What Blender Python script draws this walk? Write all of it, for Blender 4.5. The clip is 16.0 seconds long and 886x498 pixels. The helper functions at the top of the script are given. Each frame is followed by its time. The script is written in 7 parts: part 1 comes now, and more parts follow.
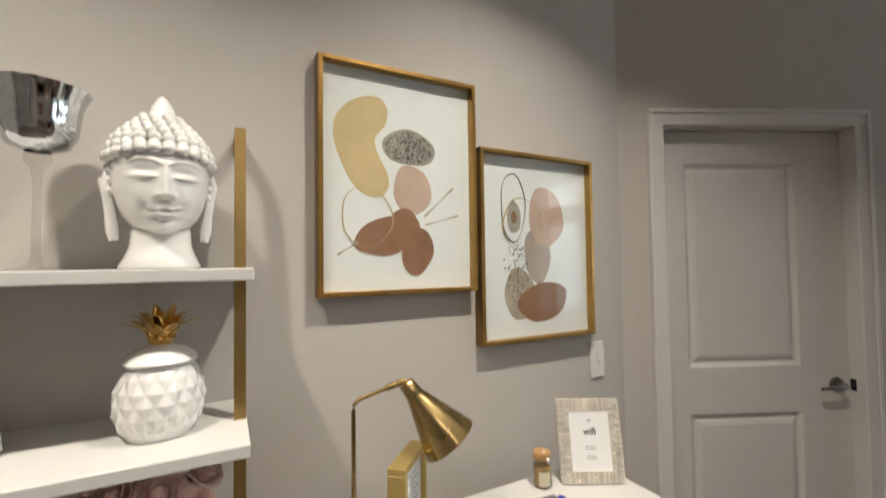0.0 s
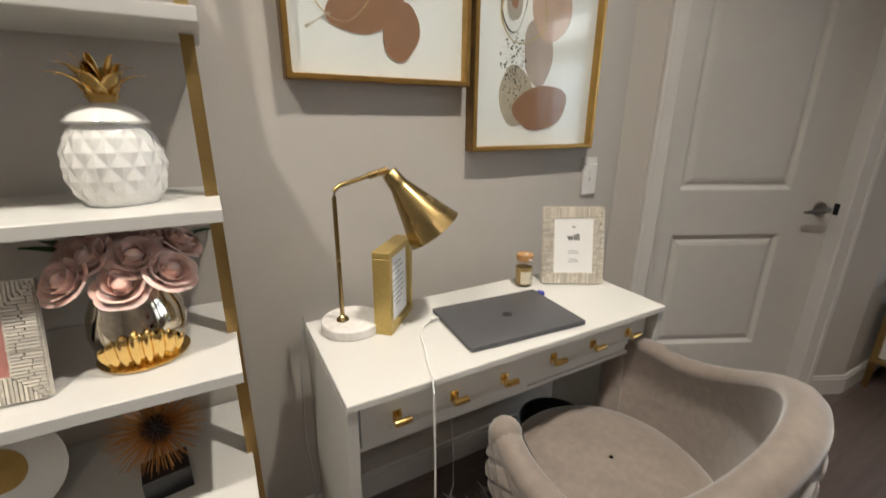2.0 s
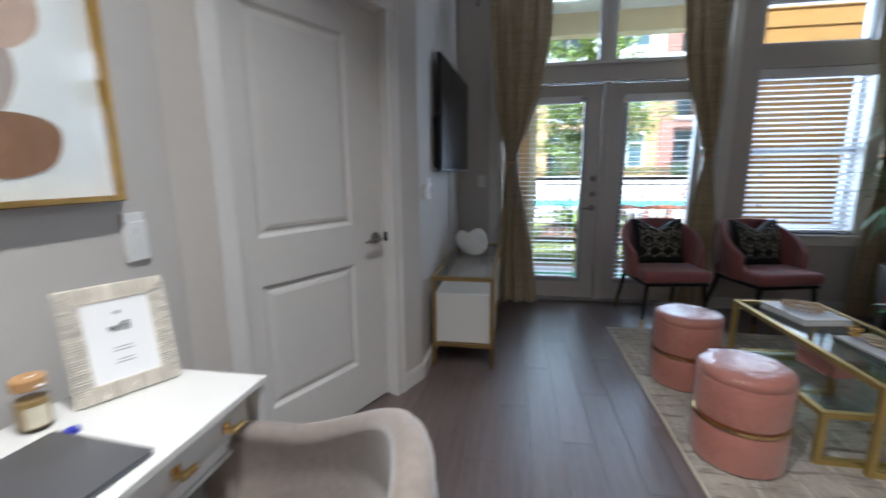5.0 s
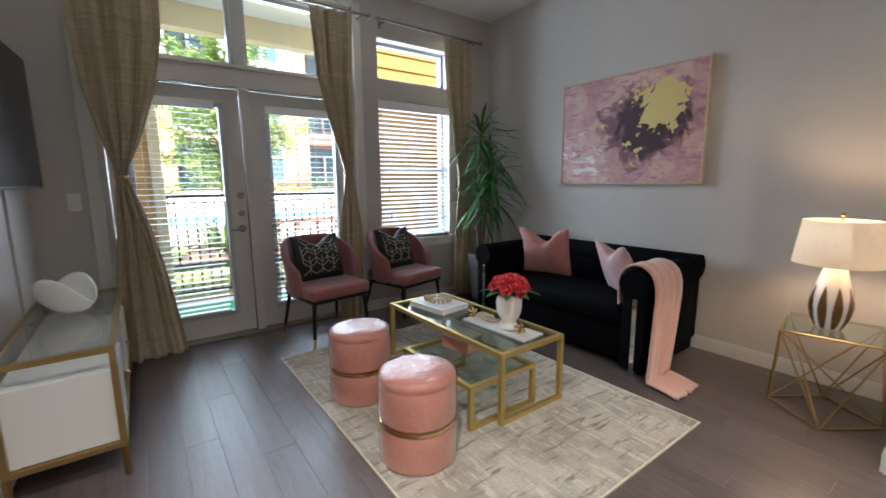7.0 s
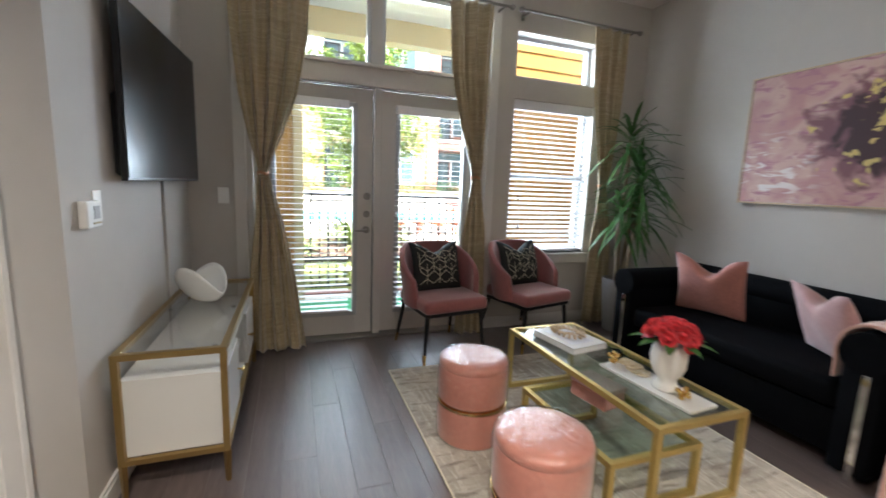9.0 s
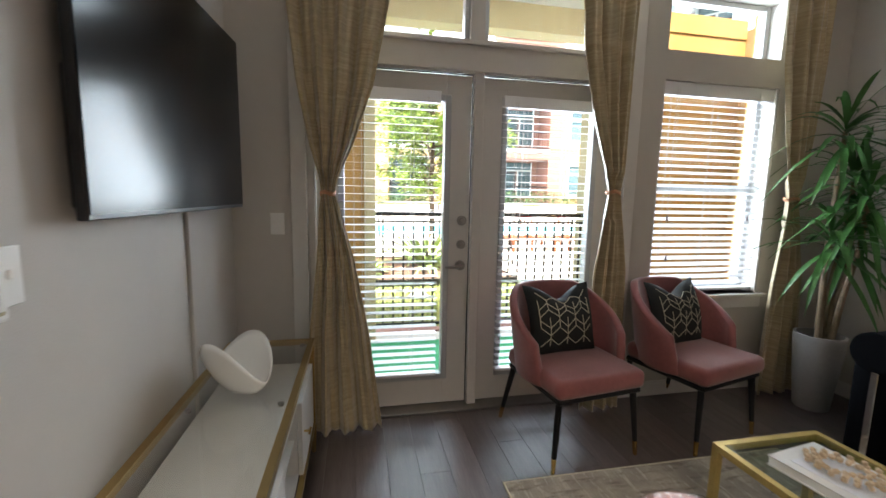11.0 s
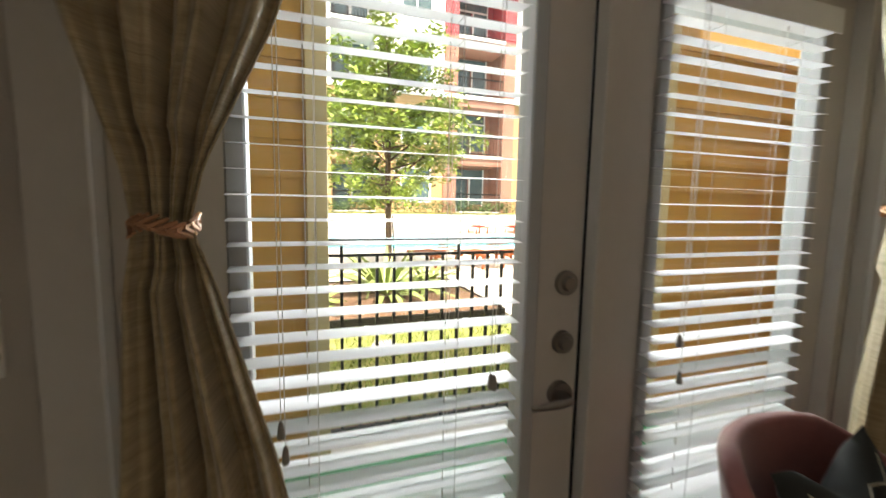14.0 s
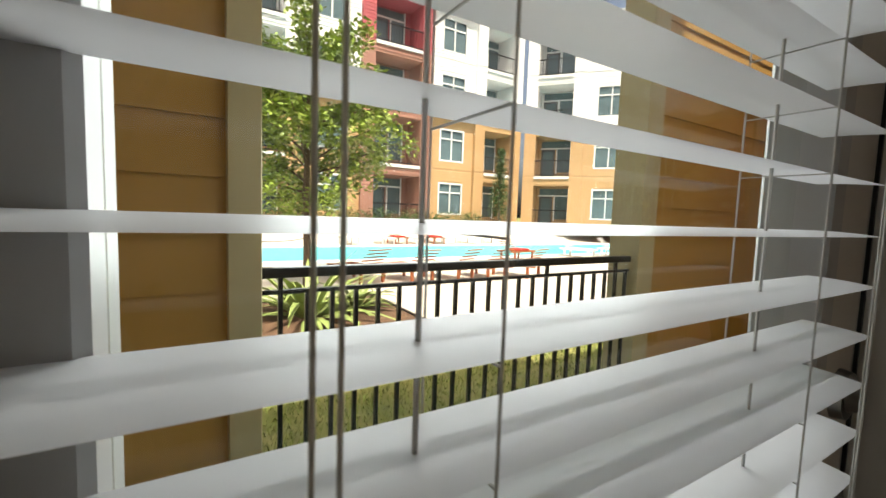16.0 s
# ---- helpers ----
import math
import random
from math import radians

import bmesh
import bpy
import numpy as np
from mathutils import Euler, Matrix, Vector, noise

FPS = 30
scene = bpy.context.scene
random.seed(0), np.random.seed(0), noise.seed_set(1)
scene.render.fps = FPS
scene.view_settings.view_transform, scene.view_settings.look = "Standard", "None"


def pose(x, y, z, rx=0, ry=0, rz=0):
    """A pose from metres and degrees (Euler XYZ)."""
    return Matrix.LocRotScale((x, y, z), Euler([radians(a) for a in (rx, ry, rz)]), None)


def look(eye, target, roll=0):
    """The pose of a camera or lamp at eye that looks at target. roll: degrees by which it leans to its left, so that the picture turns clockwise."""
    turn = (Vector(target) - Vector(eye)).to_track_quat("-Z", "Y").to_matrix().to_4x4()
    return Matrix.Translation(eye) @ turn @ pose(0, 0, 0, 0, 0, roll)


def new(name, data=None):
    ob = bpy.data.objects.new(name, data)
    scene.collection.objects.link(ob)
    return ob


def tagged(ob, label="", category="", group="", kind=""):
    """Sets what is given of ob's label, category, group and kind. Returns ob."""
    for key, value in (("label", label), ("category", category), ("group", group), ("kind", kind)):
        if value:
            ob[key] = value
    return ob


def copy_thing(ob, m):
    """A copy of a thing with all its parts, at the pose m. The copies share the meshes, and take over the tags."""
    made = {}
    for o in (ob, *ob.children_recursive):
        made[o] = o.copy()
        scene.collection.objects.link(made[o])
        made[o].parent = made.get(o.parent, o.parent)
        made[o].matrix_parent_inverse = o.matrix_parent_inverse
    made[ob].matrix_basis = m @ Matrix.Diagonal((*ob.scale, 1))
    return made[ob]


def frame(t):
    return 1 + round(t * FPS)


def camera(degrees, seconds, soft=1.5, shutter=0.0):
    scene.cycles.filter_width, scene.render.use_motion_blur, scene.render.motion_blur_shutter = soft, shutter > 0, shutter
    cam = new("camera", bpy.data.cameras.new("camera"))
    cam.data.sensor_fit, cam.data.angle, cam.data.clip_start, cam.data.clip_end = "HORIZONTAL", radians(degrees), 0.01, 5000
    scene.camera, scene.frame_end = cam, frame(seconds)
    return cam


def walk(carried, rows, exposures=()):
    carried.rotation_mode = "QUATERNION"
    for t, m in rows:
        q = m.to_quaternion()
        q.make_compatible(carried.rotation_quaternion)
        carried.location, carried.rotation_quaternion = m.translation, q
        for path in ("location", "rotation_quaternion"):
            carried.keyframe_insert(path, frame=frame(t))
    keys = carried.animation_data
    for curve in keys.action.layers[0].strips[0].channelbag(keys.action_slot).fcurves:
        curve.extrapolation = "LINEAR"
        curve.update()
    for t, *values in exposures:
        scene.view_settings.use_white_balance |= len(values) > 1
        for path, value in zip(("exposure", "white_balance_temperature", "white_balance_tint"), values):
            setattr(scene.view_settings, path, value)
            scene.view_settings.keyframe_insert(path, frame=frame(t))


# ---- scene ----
cam = camera(93.7, 16.0, 1.5, 0.5)
PATH = [
    (0, (0.3, 0.092, 1.473), (1.228, 1.862, 1.542), -0.7),
    (0.5, (0.303, 0.091, 1.394), (1.238, 1.857, 1.299), -1.0),
    (1, (0.323, 0.115, 1.356), (1.249, 1.866, 1.082), -0.6),
    (1.5, (0.33, 0.13, 1.325), (1.255, 1.848, 0.885), 0.3),
    (2, (0.339, 0.14, 1.293), (1.259, 1.812, 0.695), 0.4),
    (2.5, (0.355, 0.14, 1.257), (1.323, 1.724, 0.514), 0.3),
    (3, (0.364, 0.117, 1.245), (1.426, 1.607, 0.436), 0.6),
    (3.5, (0.375, 0.104, 1.227), (1.601, 1.487, 0.461), 0.3),
    (4, (0.424, 0.167, 1.227), (1.907, 1.362, 0.615), -0.1),
    (4.5, (0.48, 0.224, 1.267), (2.228, 1.073, 0.794), -0.5),
    (5, (0.582, 0.203, 1.265), (2.52, 0.534, 0.9), -0.5),
    (5.2, (0.633, 0.159, 1.261), (2.596, 0.303, 0.911), -1.1),
    (7.3, (0.925, 0.17, 1.29), (2.48, -1.048, 0.977), 0.3),
    (7.5, (0.934, 0.169, 1.28), (2.485, -1.055, 0.969), 0.6),
    (8, (0.977, 0.148, 1.282), (2.555, -1.039, 0.967), 1.0),
    (8.5, (1.102, 0.064, 1.279), (2.82, -0.917, 0.986), 1.6),
    (9, (1.272, 0.043, 1.296), (3.13, -0.634, 0.999), 2.2),
    (9.5, (1.545, 0.089, 1.318), (3.45, -0.441, 1.021), 1.6),
    (10, (1.817, 0.12, 1.313), (3.755, -0.29, 1.035), 1.6),
    (10.2, (1.898, 0.111, 1.32), (3.846, -0.248, 1.049), 1.6),
    (12.5, (3.107, 0.064, 1.353), (5.011, -0.495, 1.103), 0.1),
    (13, (3.365, 0.024, 1.341), (5.257, -0.567, 1.075), 0.6),
    (13.5, (3.633, 0.039, 1.347), (5.524, -0.567, 1.105), 1.6),
    (14, (3.905, 0.078, 1.377), (5.781, -0.581, 1.161), 1.1),
    (14.5, (4.152, 0.073, 1.387), (6.013, -0.637, 1.199), 3.3),
    (15, (4.346, 0.080, 1.405), (6.128, -0.790, 1.166), 4.7),
    (15.5, (4.518, 0.112, 1.390), (6.257, -0.859, 1.212), 2.4),
    (16, (4.578, 0.137, 1.391), (6.280, -0.901, 1.229), 2.0),
]
EXPOSURES = [(0, 1.35, 6150, 10), (2, 1.25, 6150, 10), (3.5, 1.6, 5750, 10), (4.5, 1.45, 5450, 10), (5.2, 1.7, 5200, 10), (7.3, 2.3, 5700, 10), (10.2, 2.5, 6100, 10), (12.3, 2.0, 6500, 10), (13.5, 1.8, 6850, 10), (14.5, 1.35, 7700, 10), (15.5, 0.8, 7500, 10), (16, 0.7, 7400, 10)]
walk(cam, [(t, look(eye, target, roll)) for t, eye, target, roll in PATH], EXPOSURES)

# ---- world and light ----
world = bpy.data.worlds.new("sky")
scene.world = world
world.use_nodes = True
_w = world.node_tree.nodes
_sky = _w.new("ShaderNodeTexSky")
_sky.sky_type, _sky.sun_disc = 'NISHITA', False
_sky.sun_elevation, _sky.sun_rotation = radians(64), radians(-73)
_sky.air_density, _sky.dust_density, _sky.ozone_density = 0.8, 8.0, 0.6
_w["Background"].inputs["Strength"].default_value = 0.15
world.node_tree.links.new(_sky.outputs[0], _w["Background"].inputs["Color"])


def lamp(name, kind, m, energy, color=(1, 1, 1), **kw):
    data = bpy.data.lights.new(name, kind)
    data.energy, data.color = energy, color
    for k, v in kw.items():
        if k == "angle":
            data.angle = v
        elif k == "size":
            data.shape, data.size = 'DISK', v
        elif k == "rect":
            data.shape, data.size, data.size_y = 'RECTANGLE', v[0], v[1]
        elif k == "spread":
            data.spread = v
        elif k == "radius":
            data.shadow_soft_size = v
        elif k == "cone":
            data.spot_size, data.spot_blend = v
    ob = new(name, data)
    ob.matrix_world = m
    return ob


lamp("sun", 'SUN', look((-10, 3, 22), (0, 0, 0)), 4.4, (1.0, 0.95, 0.88), angle=radians(0.6))
WARM = (1.0, 0.89, 0.74)
# ceiling downlights: two over the desk wall, one in the room behind
DOWN = [(1.05, 0.38, 9.0, 112), (-0.35, 0.40, 8.0, 112), (0.2, -1.5, 4.0, 140)]
for dx, dy, dw, ds in DOWN:
    lamp("downlight", 'AREA', pose(dx, dy, 3.02, 0, 0, 0), dw, WARM, size=0.09, spread=radians(ds))
# added area lamps standing in for sky light: balcony opening, outside the window
lamp("door_daylight", 'AREA', look((5.95, -1.1, 1.95), (2.0, -0.8, 0.9)), 42, (0.80, 0.90, 1.0), rect=(2.0, 1.7))
lamp("window_daylight", 'AREA', look((4.93, -2.24, 1.7), (0, -2.24, 1.2)), 8, (0.86, 0.93, 1.0), rect=(0.85, 1.9))

# ---- materials ----


def mat(name, color, rough=0.5, metal=0.0, var=0.12, scale=6.0, bump=0.0, bscale=120.0, stretch=(1, 1, 1), rvar=0.08, island=0.0, random=0.0,
        sheen=0.0, coat=0.0, emit=None, trans=0.0, ior=1.45, spec=0.5, sub=0.0, color2=None, alpha=None):
    """A procedural surface: two scales of tone, varied gloss, fine relief."""
    m = bpy.data.materials.new(name)
    m.use_nodes = True
    nt, b = m.node_tree, m.node_tree.nodes["Principled BSDF"]
    N, L = nt.nodes.new, nt.links.new
    b.inputs["Metallic"].default_value = metal
    b.inputs["Roughness"].default_value = rough
    b.inputs["IOR"].default_value = ior
    b.inputs["Specular IOR Level"].default_value = spec
    b.inputs["Sheen Weight"].default_value = sheen
    b.inputs["Coat Weight"].default_value = coat
    b.inputs["Transmission Weight"].default_value = trans
    b.inputs["Subsurface Weight"].default_value = sub
    if sub:
        b.inputs["Subsurface Radius"].default_value = (0.02, 0.01, 0.008)
    if emit:
        b.inputs["Emission Color"].default_value = (*emit[0], 1)
        b.inputs["Emission Strength"].default_value = emit[1]
    co, mp = N("ShaderNodeTexCoord"), N("ShaderNodeMapping")
    mp.inputs["Scale"].default_value = stretch
    L(co.outputs["Object"], mp.inputs["Vector"])
    n1, n2 = N("ShaderNodeTexNoise"), N("ShaderNodeTexNoise")
    n1.inputs["Scale"].default_value, n1.inputs["Detail"].default_value = scale, 4
    n2.inputs["Scale"].default_value, n2.inputs["Detail"].default_value = scale * 7.3, 6
    L(mp.outputs[0], n1.inputs["Vector"])
    L(mp.outputs[0], n2.inputs["Vector"])
    mx = N("ShaderNodeMath")
    mx.operation = 'MULTIPLY_ADD'
    mx.inputs[1].default_value = 0.45
    L(n2.outputs["Fac"], mx.inputs[0])
    half = N("ShaderNodeMath")
    half.operation = 'MULTIPLY'
    half.inputs[1].default_value = 0.55
    L(n1.outputs["Fac"], half.inputs[0])
    L(half.outputs[0], mx.inputs[2])
    ramp = N("ShaderNodeMix")
    ramp.data_type = 'RGBA'
    c2 = color2 or tuple(min(1, c * (1 + var)) for c in color)
    c1 = color if color2 else tuple(c * (1 - var) for c in color)
    ramp.inputs["A"].default_value, ramp.inputs["B"].default_value = (*c1, 1), (*c2, 1)
    st = N("ShaderNodeMapRange")
    st.inputs["From Min"].default_value, st.inputs["From Max"].default_value = 0.32, 0.68
    L(mx.outputs[0], st.inputs["Value"])
    L(st.outputs[0], ramp.inputs["Factor"])
    out = ramp.outputs["Result"]
    if island or random:
        if random:
            src = N("ShaderNodeObjectInfo").outputs["Random"]
        else:
            src = N("ShaderNodeNewGeometry").outputs["Random Per Island"]
        amount = random or island
        hsv = N("ShaderNodeHueSaturation")
        mr = N("ShaderNodeMapRange")
        mr.inputs["To Min"].default_value, mr.inputs["To Max"].default_value = 1 - amount, 1 + amount
        L(src, mr.inputs["Value"])
        L(mr.outputs[0], hsv.inputs["Value"])
        L(out, hsv.inputs["Color"])
        out = hsv.outputs[0]
    L(out, b.inputs["Base Color"])
    rr = N("ShaderNodeMapRange")
    rr.inputs["To Min"].default_value, rr.inputs["To Max"].default_value = max(0.0, rough - rvar), min(1, rough + rvar)
    L(n1.outputs["Fac"], rr.inputs["Value"])
    L(rr.outputs[0], b.inputs["Roughness"])
    if bump:
        n3, bp = N("ShaderNodeTexNoise"), N("ShaderNodeBump")
        n3.inputs["Scale"].default_value, n3.inputs["Detail"].default_value = bscale, 3
        bp.inputs["Strength"].default_value, bp.inputs["Distance"].default_value = bump, 0.004
        L(mp.outputs[0], n3.inputs["Vector"])
        L(n3.outputs["Fac"], bp.inputs["Height"])
        L(bp.outputs[0], b.inputs["Normal"])
    return m


def glass_mat(name, tint=(1, 1, 1), rough=0.0, crease=0.0, gloss=0.035):
    """A thin pane: clear, with a mirror's share of gloss by Fresnel."""
    m = bpy.data.materials.new(name)
    m.use_nodes = True
    nt = m.node_tree
    nt.nodes.remove(nt.nodes["Principled BSDF"])
    N, L = nt.nodes.new, nt.links.new
    t, g, f, mx = N("ShaderNodeBsdfTransparent"), N("ShaderNodeBsdfGlossy"), N("ShaderNodeLayerWeight"), N("ShaderNodeMixShader")
    t.inputs["Color"].default_value = (*tint, 1)
    g.inputs["Roughness"].default_value = rough
    f.inputs["Blend"].default_value = 0.5
    pw, ma = N("ShaderNodeMath"), N("ShaderNodeMath")
    pw.operation, ma.operation = 'POWER', 'MULTIPLY_ADD'
    pw.inputs[1].default_value = 4.0
    ma.inputs[1].default_value, ma.inputs[2].default_value = 0.75, gloss
    L(f.outputs["Facing"], pw.inputs[0])
    L(pw.outputs[0], ma.inputs[0])
    L(ma.outputs[0], mx.inputs["Fac"])
    L(t.outputs[0], mx.inputs[1])
    L(g.outputs[0], mx.inputs[2])
    L(mx.outputs[0], nt.nodes["Material Output"].inputs["Surface"])
    if crease:
        co, nz, bp = N("ShaderNodeTexCoord"), N("ShaderNodeTexNoise"), N("ShaderNodeBump")
        nz.inputs["Scale"].default_value, nz.inputs["Detail"].default_value, nz.inputs["Distortion"].default_value = crease, 2, 1.5
        bp.inputs["Strength"].default_value, bp.inputs["Distance"].default_value = 0.8, 0.02
        L(co.outputs["Object"], nz.inputs["Vector"])
        L(nz.outputs["Fac"], bp.inputs["Height"])
        L(bp.outputs[0], g.inputs["Normal"])
    return m


M = {}
M["wall"] = mat("wall_paint", (0.51, 0.48, 0.44), 0.75, var=0.03, scale=1.5, bump=0.25, bscale=260)
M["ceiling"] = mat("ceiling_paint", (0.72, 0.70, 0.67), 0.85, var=0.03, scale=2, bump=0.3, bscale=140)
M["trim"] = mat("trim_paint", (0.64, 0.62, 0.59), 0.38, var=0.03, scale=4, bump=0.05)
M["door"] = mat("door_paint", (0.60, 0.58, 0.545), 0.42, var=0.03, scale=3, bump=0.08, bscale=200)
M["frenchdoor"] = mat("french_door_paint", (0.55, 0.52, 0.485), 0.42, var=0.03, scale=3, bump=0.05)
M["plank"] = mat("vinyl_plank", (0.070, 0.051, 0.045), 0.31, spec=0.9, var=0.5, scale=3.0, bump=0.16, bscale=60, stretch=(0.6, 9, 1), random=0.16, rvar=0.1, color2=(0.155, 0.12, 0.11))
M["joint"] = mat("plank_joint", (0.045, 0.036, 0.033), 0.6)
M["white"] = mat("white_lacquer", (0.62, 0.61, 0.575), 0.34, var=0.008, scale=5)
M["whitematt"] = mat("white_board", (0.62, 0.61, 0.58), 0.45, var=0.02, scale=5, bump=0.03)
M["gold"] = mat("brushed_gold", (0.42, 0.29, 0.115), 0.38, 1.0, var=0.06, scale=20, stretch=(1, 1, 6), bump=0.05)
M["goldpaint"] = mat("gold_paint", (0.56, 0.42, 0.15), 0.42, 0.75, var=0.12, scale=14, bump=0.08, bscale=300)
M["goldbright"] = mat("polished_gold", (0.80, 0.55, 0.20), 0.16, 1.0, var=0.12, scale=12)
M["bronze"] = mat("dark_gilt", (0.22, 0.13, 0.05), 0.4, 0.8, var=0.3, scale=10)
M["steel"] = mat("satin_nickel", (0.26, 0.245, 0.23), 0.32, 1.0, var=0.08)
M["chrome"] = mat("mirror_chrome", (0.75, 0.75, 0.76), 0.06, 1.0, var=0.05)
M["black"] = mat("black_metal", (0.012, 0.012, 0.013), 0.4, 0.3, var=0.2)
M["blackplastic"] = mat("black_plastic", (0.012, 0.012, 0.014), 0.3, var=0.15)
M["screen"] = mat("dark_screen", (0.006, 0.006, 0.008), 0.2, var=0.1, rvar=0.03, spec=0.3)
M["laptop"] = mat("dark_aluminium", (0.16, 0.16, 0.17), 0.42, 0.7, var=0.06, scale=30)
M["plasticwhite"] = mat("white_plastic", (0.74, 0.73, 0.70), 0.35, var=0.02)
M["paper"] = mat("white_paper", (0.82, 0.82, 0.81), 0.6, var=0.015, scale=3)
M["ink"] = mat("dark_ink", (0.05, 0.05, 0.05), 0.7)
M["greyink"] = mat("grey_ink", (0.45, 0.45, 0.45), 0.7)
M["ceramic"] = mat("white_glazed_ceramic", (0.80, 0.79, 0.76), 0.10, var=0.015, coat=0.6, rvar=0.04)
M["ceramicmatt"] = mat("white_bisque", (0.80, 0.78, 0.74), 0.45, var=0.03, bump=0.06)
M["marble"] = mat("white_marble", (0.60, 0.57, 0.54), 0.22, var=0.1, scale=9, color2=(0.83, 0.81, 0.78))
M["taupe"] = mat("taupe_velvet", (0.19, 0.155, 0.13), 0.75, var=0.22, scale=7, sheen=0.45, bump=0.12, bscale=320)
M["pink"] = mat("pink_velvet", (0.50, 0.195, 0.14), 0.55, var=0.14, scale=7, coat=0.35, sheen=0.4, bump=0.08, bscale=320)
M["rose"] = mat("dusty_rose_velvet", (0.25, 0.078, 0.072), 0.6, var=0.16, scale=6, sheen=0.4, bump=0.08, bscale=320)
M["cushionpink"] = mat("blush_velvet_cushion", (0.46, 0.19, 0.155), 0.6, var=0.2, scale=9, sheen=0.5, bump=0.1, bscale=260)
M["cushionpale"] = mat("pale_pink_cushion", (0.50, 0.30, 0.29), 0.6, var=0.15, scale=9, sheen=0.5, bump=0.1, bscale=260)
M["throw"] = mat("blush_fleece_throw", (0.60, 0.34, 0.27), 0.9, var=0.12, scale=14, sheen=0.7, bump=0.6, bscale=180)
M["navy"] = mat("black_velvet", (0.0022, 0.0025, 0.0035), 0.8, var=0.3, scale=6, spec=0.08, sheen=0.0, bump=0.1, bscale=260)
M["cushionblack"] = mat("black_cushion_cloth", (0.012, 0.014, 0.013), 0.75, var=0.3, scale=30, bump=0.15, bscale=300)
M["thread"] = mat("pale_gold_thread", (0.55, 0.50, 0.38), 0.4, 0.3, var=0.15)
M["curtain"] = mat("gold_silk", (0.52, 0.43, 0.27), 0.36, var=0.30, scale=9, sheen=0.35, bump=0.35, bscale=26, stretch=(0.35, 0.35, 11), color2=(0.30, 0.235, 0.13))
M["cord"] = mat("copper_cord", (0.55, 0.30, 0.17), 0.4, 0.3, var=0.25, scale=40)
M["slat"] = mat("white_blind_slat", (0.80, 0.80, 0.81), 0.4, var=0.02, random=0.02)
M["string"] = mat("blind_cord", (0.55, 0.54, 0.52), 0.8)
M["tassel"] = mat("smoky_tassel", (0.22, 0.21, 0.20), 0.3)
M["glass"] = glass_mat("window_glass", (0.96, 0.98, 0.97))
M["tableglass"] = glass_mat("table_glass", (0.86, 0.93, 0.90))
M["clearglass"] = glass_mat("clear_glass", (0.95, 0.95, 0.94), 0.02)
M["bead"] = mat("grey_glazing_bead", (0.40, 0.405, 0.41), 0.4, var=0.03)
M["film"] = glass_mat("clear_plastic_film", (0.97, 0.96, 0.96), 0.07, 14.0, 0.12)
M["vinylframe"] = mat("white_vinyl_frame", (0.52, 0.53, 0.54), 0.35, var=0.02)
M["green"] = mat("leaf_green", (0.045, 0.125, 0.028), 0.42, var=0.35, scale=8, island=0.35)
M["treeleaf"] = mat("tree_leaf", (0.22, 0.31, 0.055), 0.45, var=0.3, scale=3, island=0.45)
M["strapleaf"] = mat("strap_leaf", (0.24, 0.31, 0.10), 0.45, var=0.3, scale=4, island=0.3)
M["cane"] = mat("pale_cane", (0.22, 0.16, 0.10), 0.7, var=0.3, scale=30, bump=0.4, bscale=80)
M["bark"] = mat("tree_bark", (0.12, 0.085, 0.06), 0.85, var=0.3, scale=12, bump=0.7, bscale=40)
M["pot"] = mat("grey_concrete_pot", (0.36, 0.355, 0.35), 0.5, var=0.08, scale=6, bump=0.15)
M["soil"] = mat("potting_soil", (0.03, 0.022, 0.016), 0.95, bump=0.8)
M["rugpile"] = mat("rug_pile", (0.30, 0.255, 0.20), 0.95, var=0.2, scale=8, bump=0.6, bscale=220, color2=(0.56, 0.51, 0.43))
M["fur"] = mat("white_faux_fur", (0.62, 0.63, 0.60), 0.9, var=0.1, scale=20, sheen=0.5, island=0.15)
M["petalpink"] = mat("blush_petal", (0.84, 0.62, 0.55), 0.6, var=0.14, scale=25, island=0.12, sub=0.1)
M["petalred"] = mat("coral_petal", (0.68, 0.06, 0.075), 0.55, var=0.25, scale=25, island=0.2, sub=0.1)
M["cork"] = mat("cork_lid", (0.42, 0.24, 0.10), 0.7, var=0.25, scale=60)
M["amber"] = mat("amber_filling", (0.35, 0.24, 0.09), 0.5, var=0.4, scale=60)
M["cream"] = mat("cream_label", (0.66, 0.61, 0.46), 0.6)
M["blue"] = mat("blue_plastic", (0.02, 0.03, 0.35), 0.35)
M["mercury"] = mat("mercury_glass", (0.62, 0.55, 0.45), 0.10, 1.0, var=0.25, scale=22, rvar=0.06)
M["silverflute"] = mat("silvered_glass", (0.58, 0.60, 0.62), 0.10, 1.0, var=0.2, scale=18, rvar=0.06)
M["silverleaf"] = mat("champagne_silver", (0.84, 0.79, 0.69), 0.24, 0.25, var=0.1, scale=30, island=0.18)
M["book"] = mat("book_cover", (0.62, 0.63, 0.66), 0.4, var=0.1, scale=9)
M["beads"] = mat("wooden_beads", (0.55, 0.42, 0.28), 0.6, var=0.2, scale=40)
M["agate"] = mat("agate_slice", (0.45, 0.33, 0.16), 0.25, var=0.4, scale=40, color2=(0.7, 0.62, 0.48))
M["shade"] = mat("linen_lampshade", (0.80, 0.66, 0.48), 0.8, var=0.06, scale=60, emit=((1.0, 0.66, 0.36), 0.09))
M["tan"] = mat("tan_trim_boards", (0.42, 0.36, 0.22), 0.6, var=0.06, scale=4)
M["ochre"] = mat("ochre_siding", (0.40, 0.23, 0.062), 0.6, var=0.08, scale=3, bump=0.1)
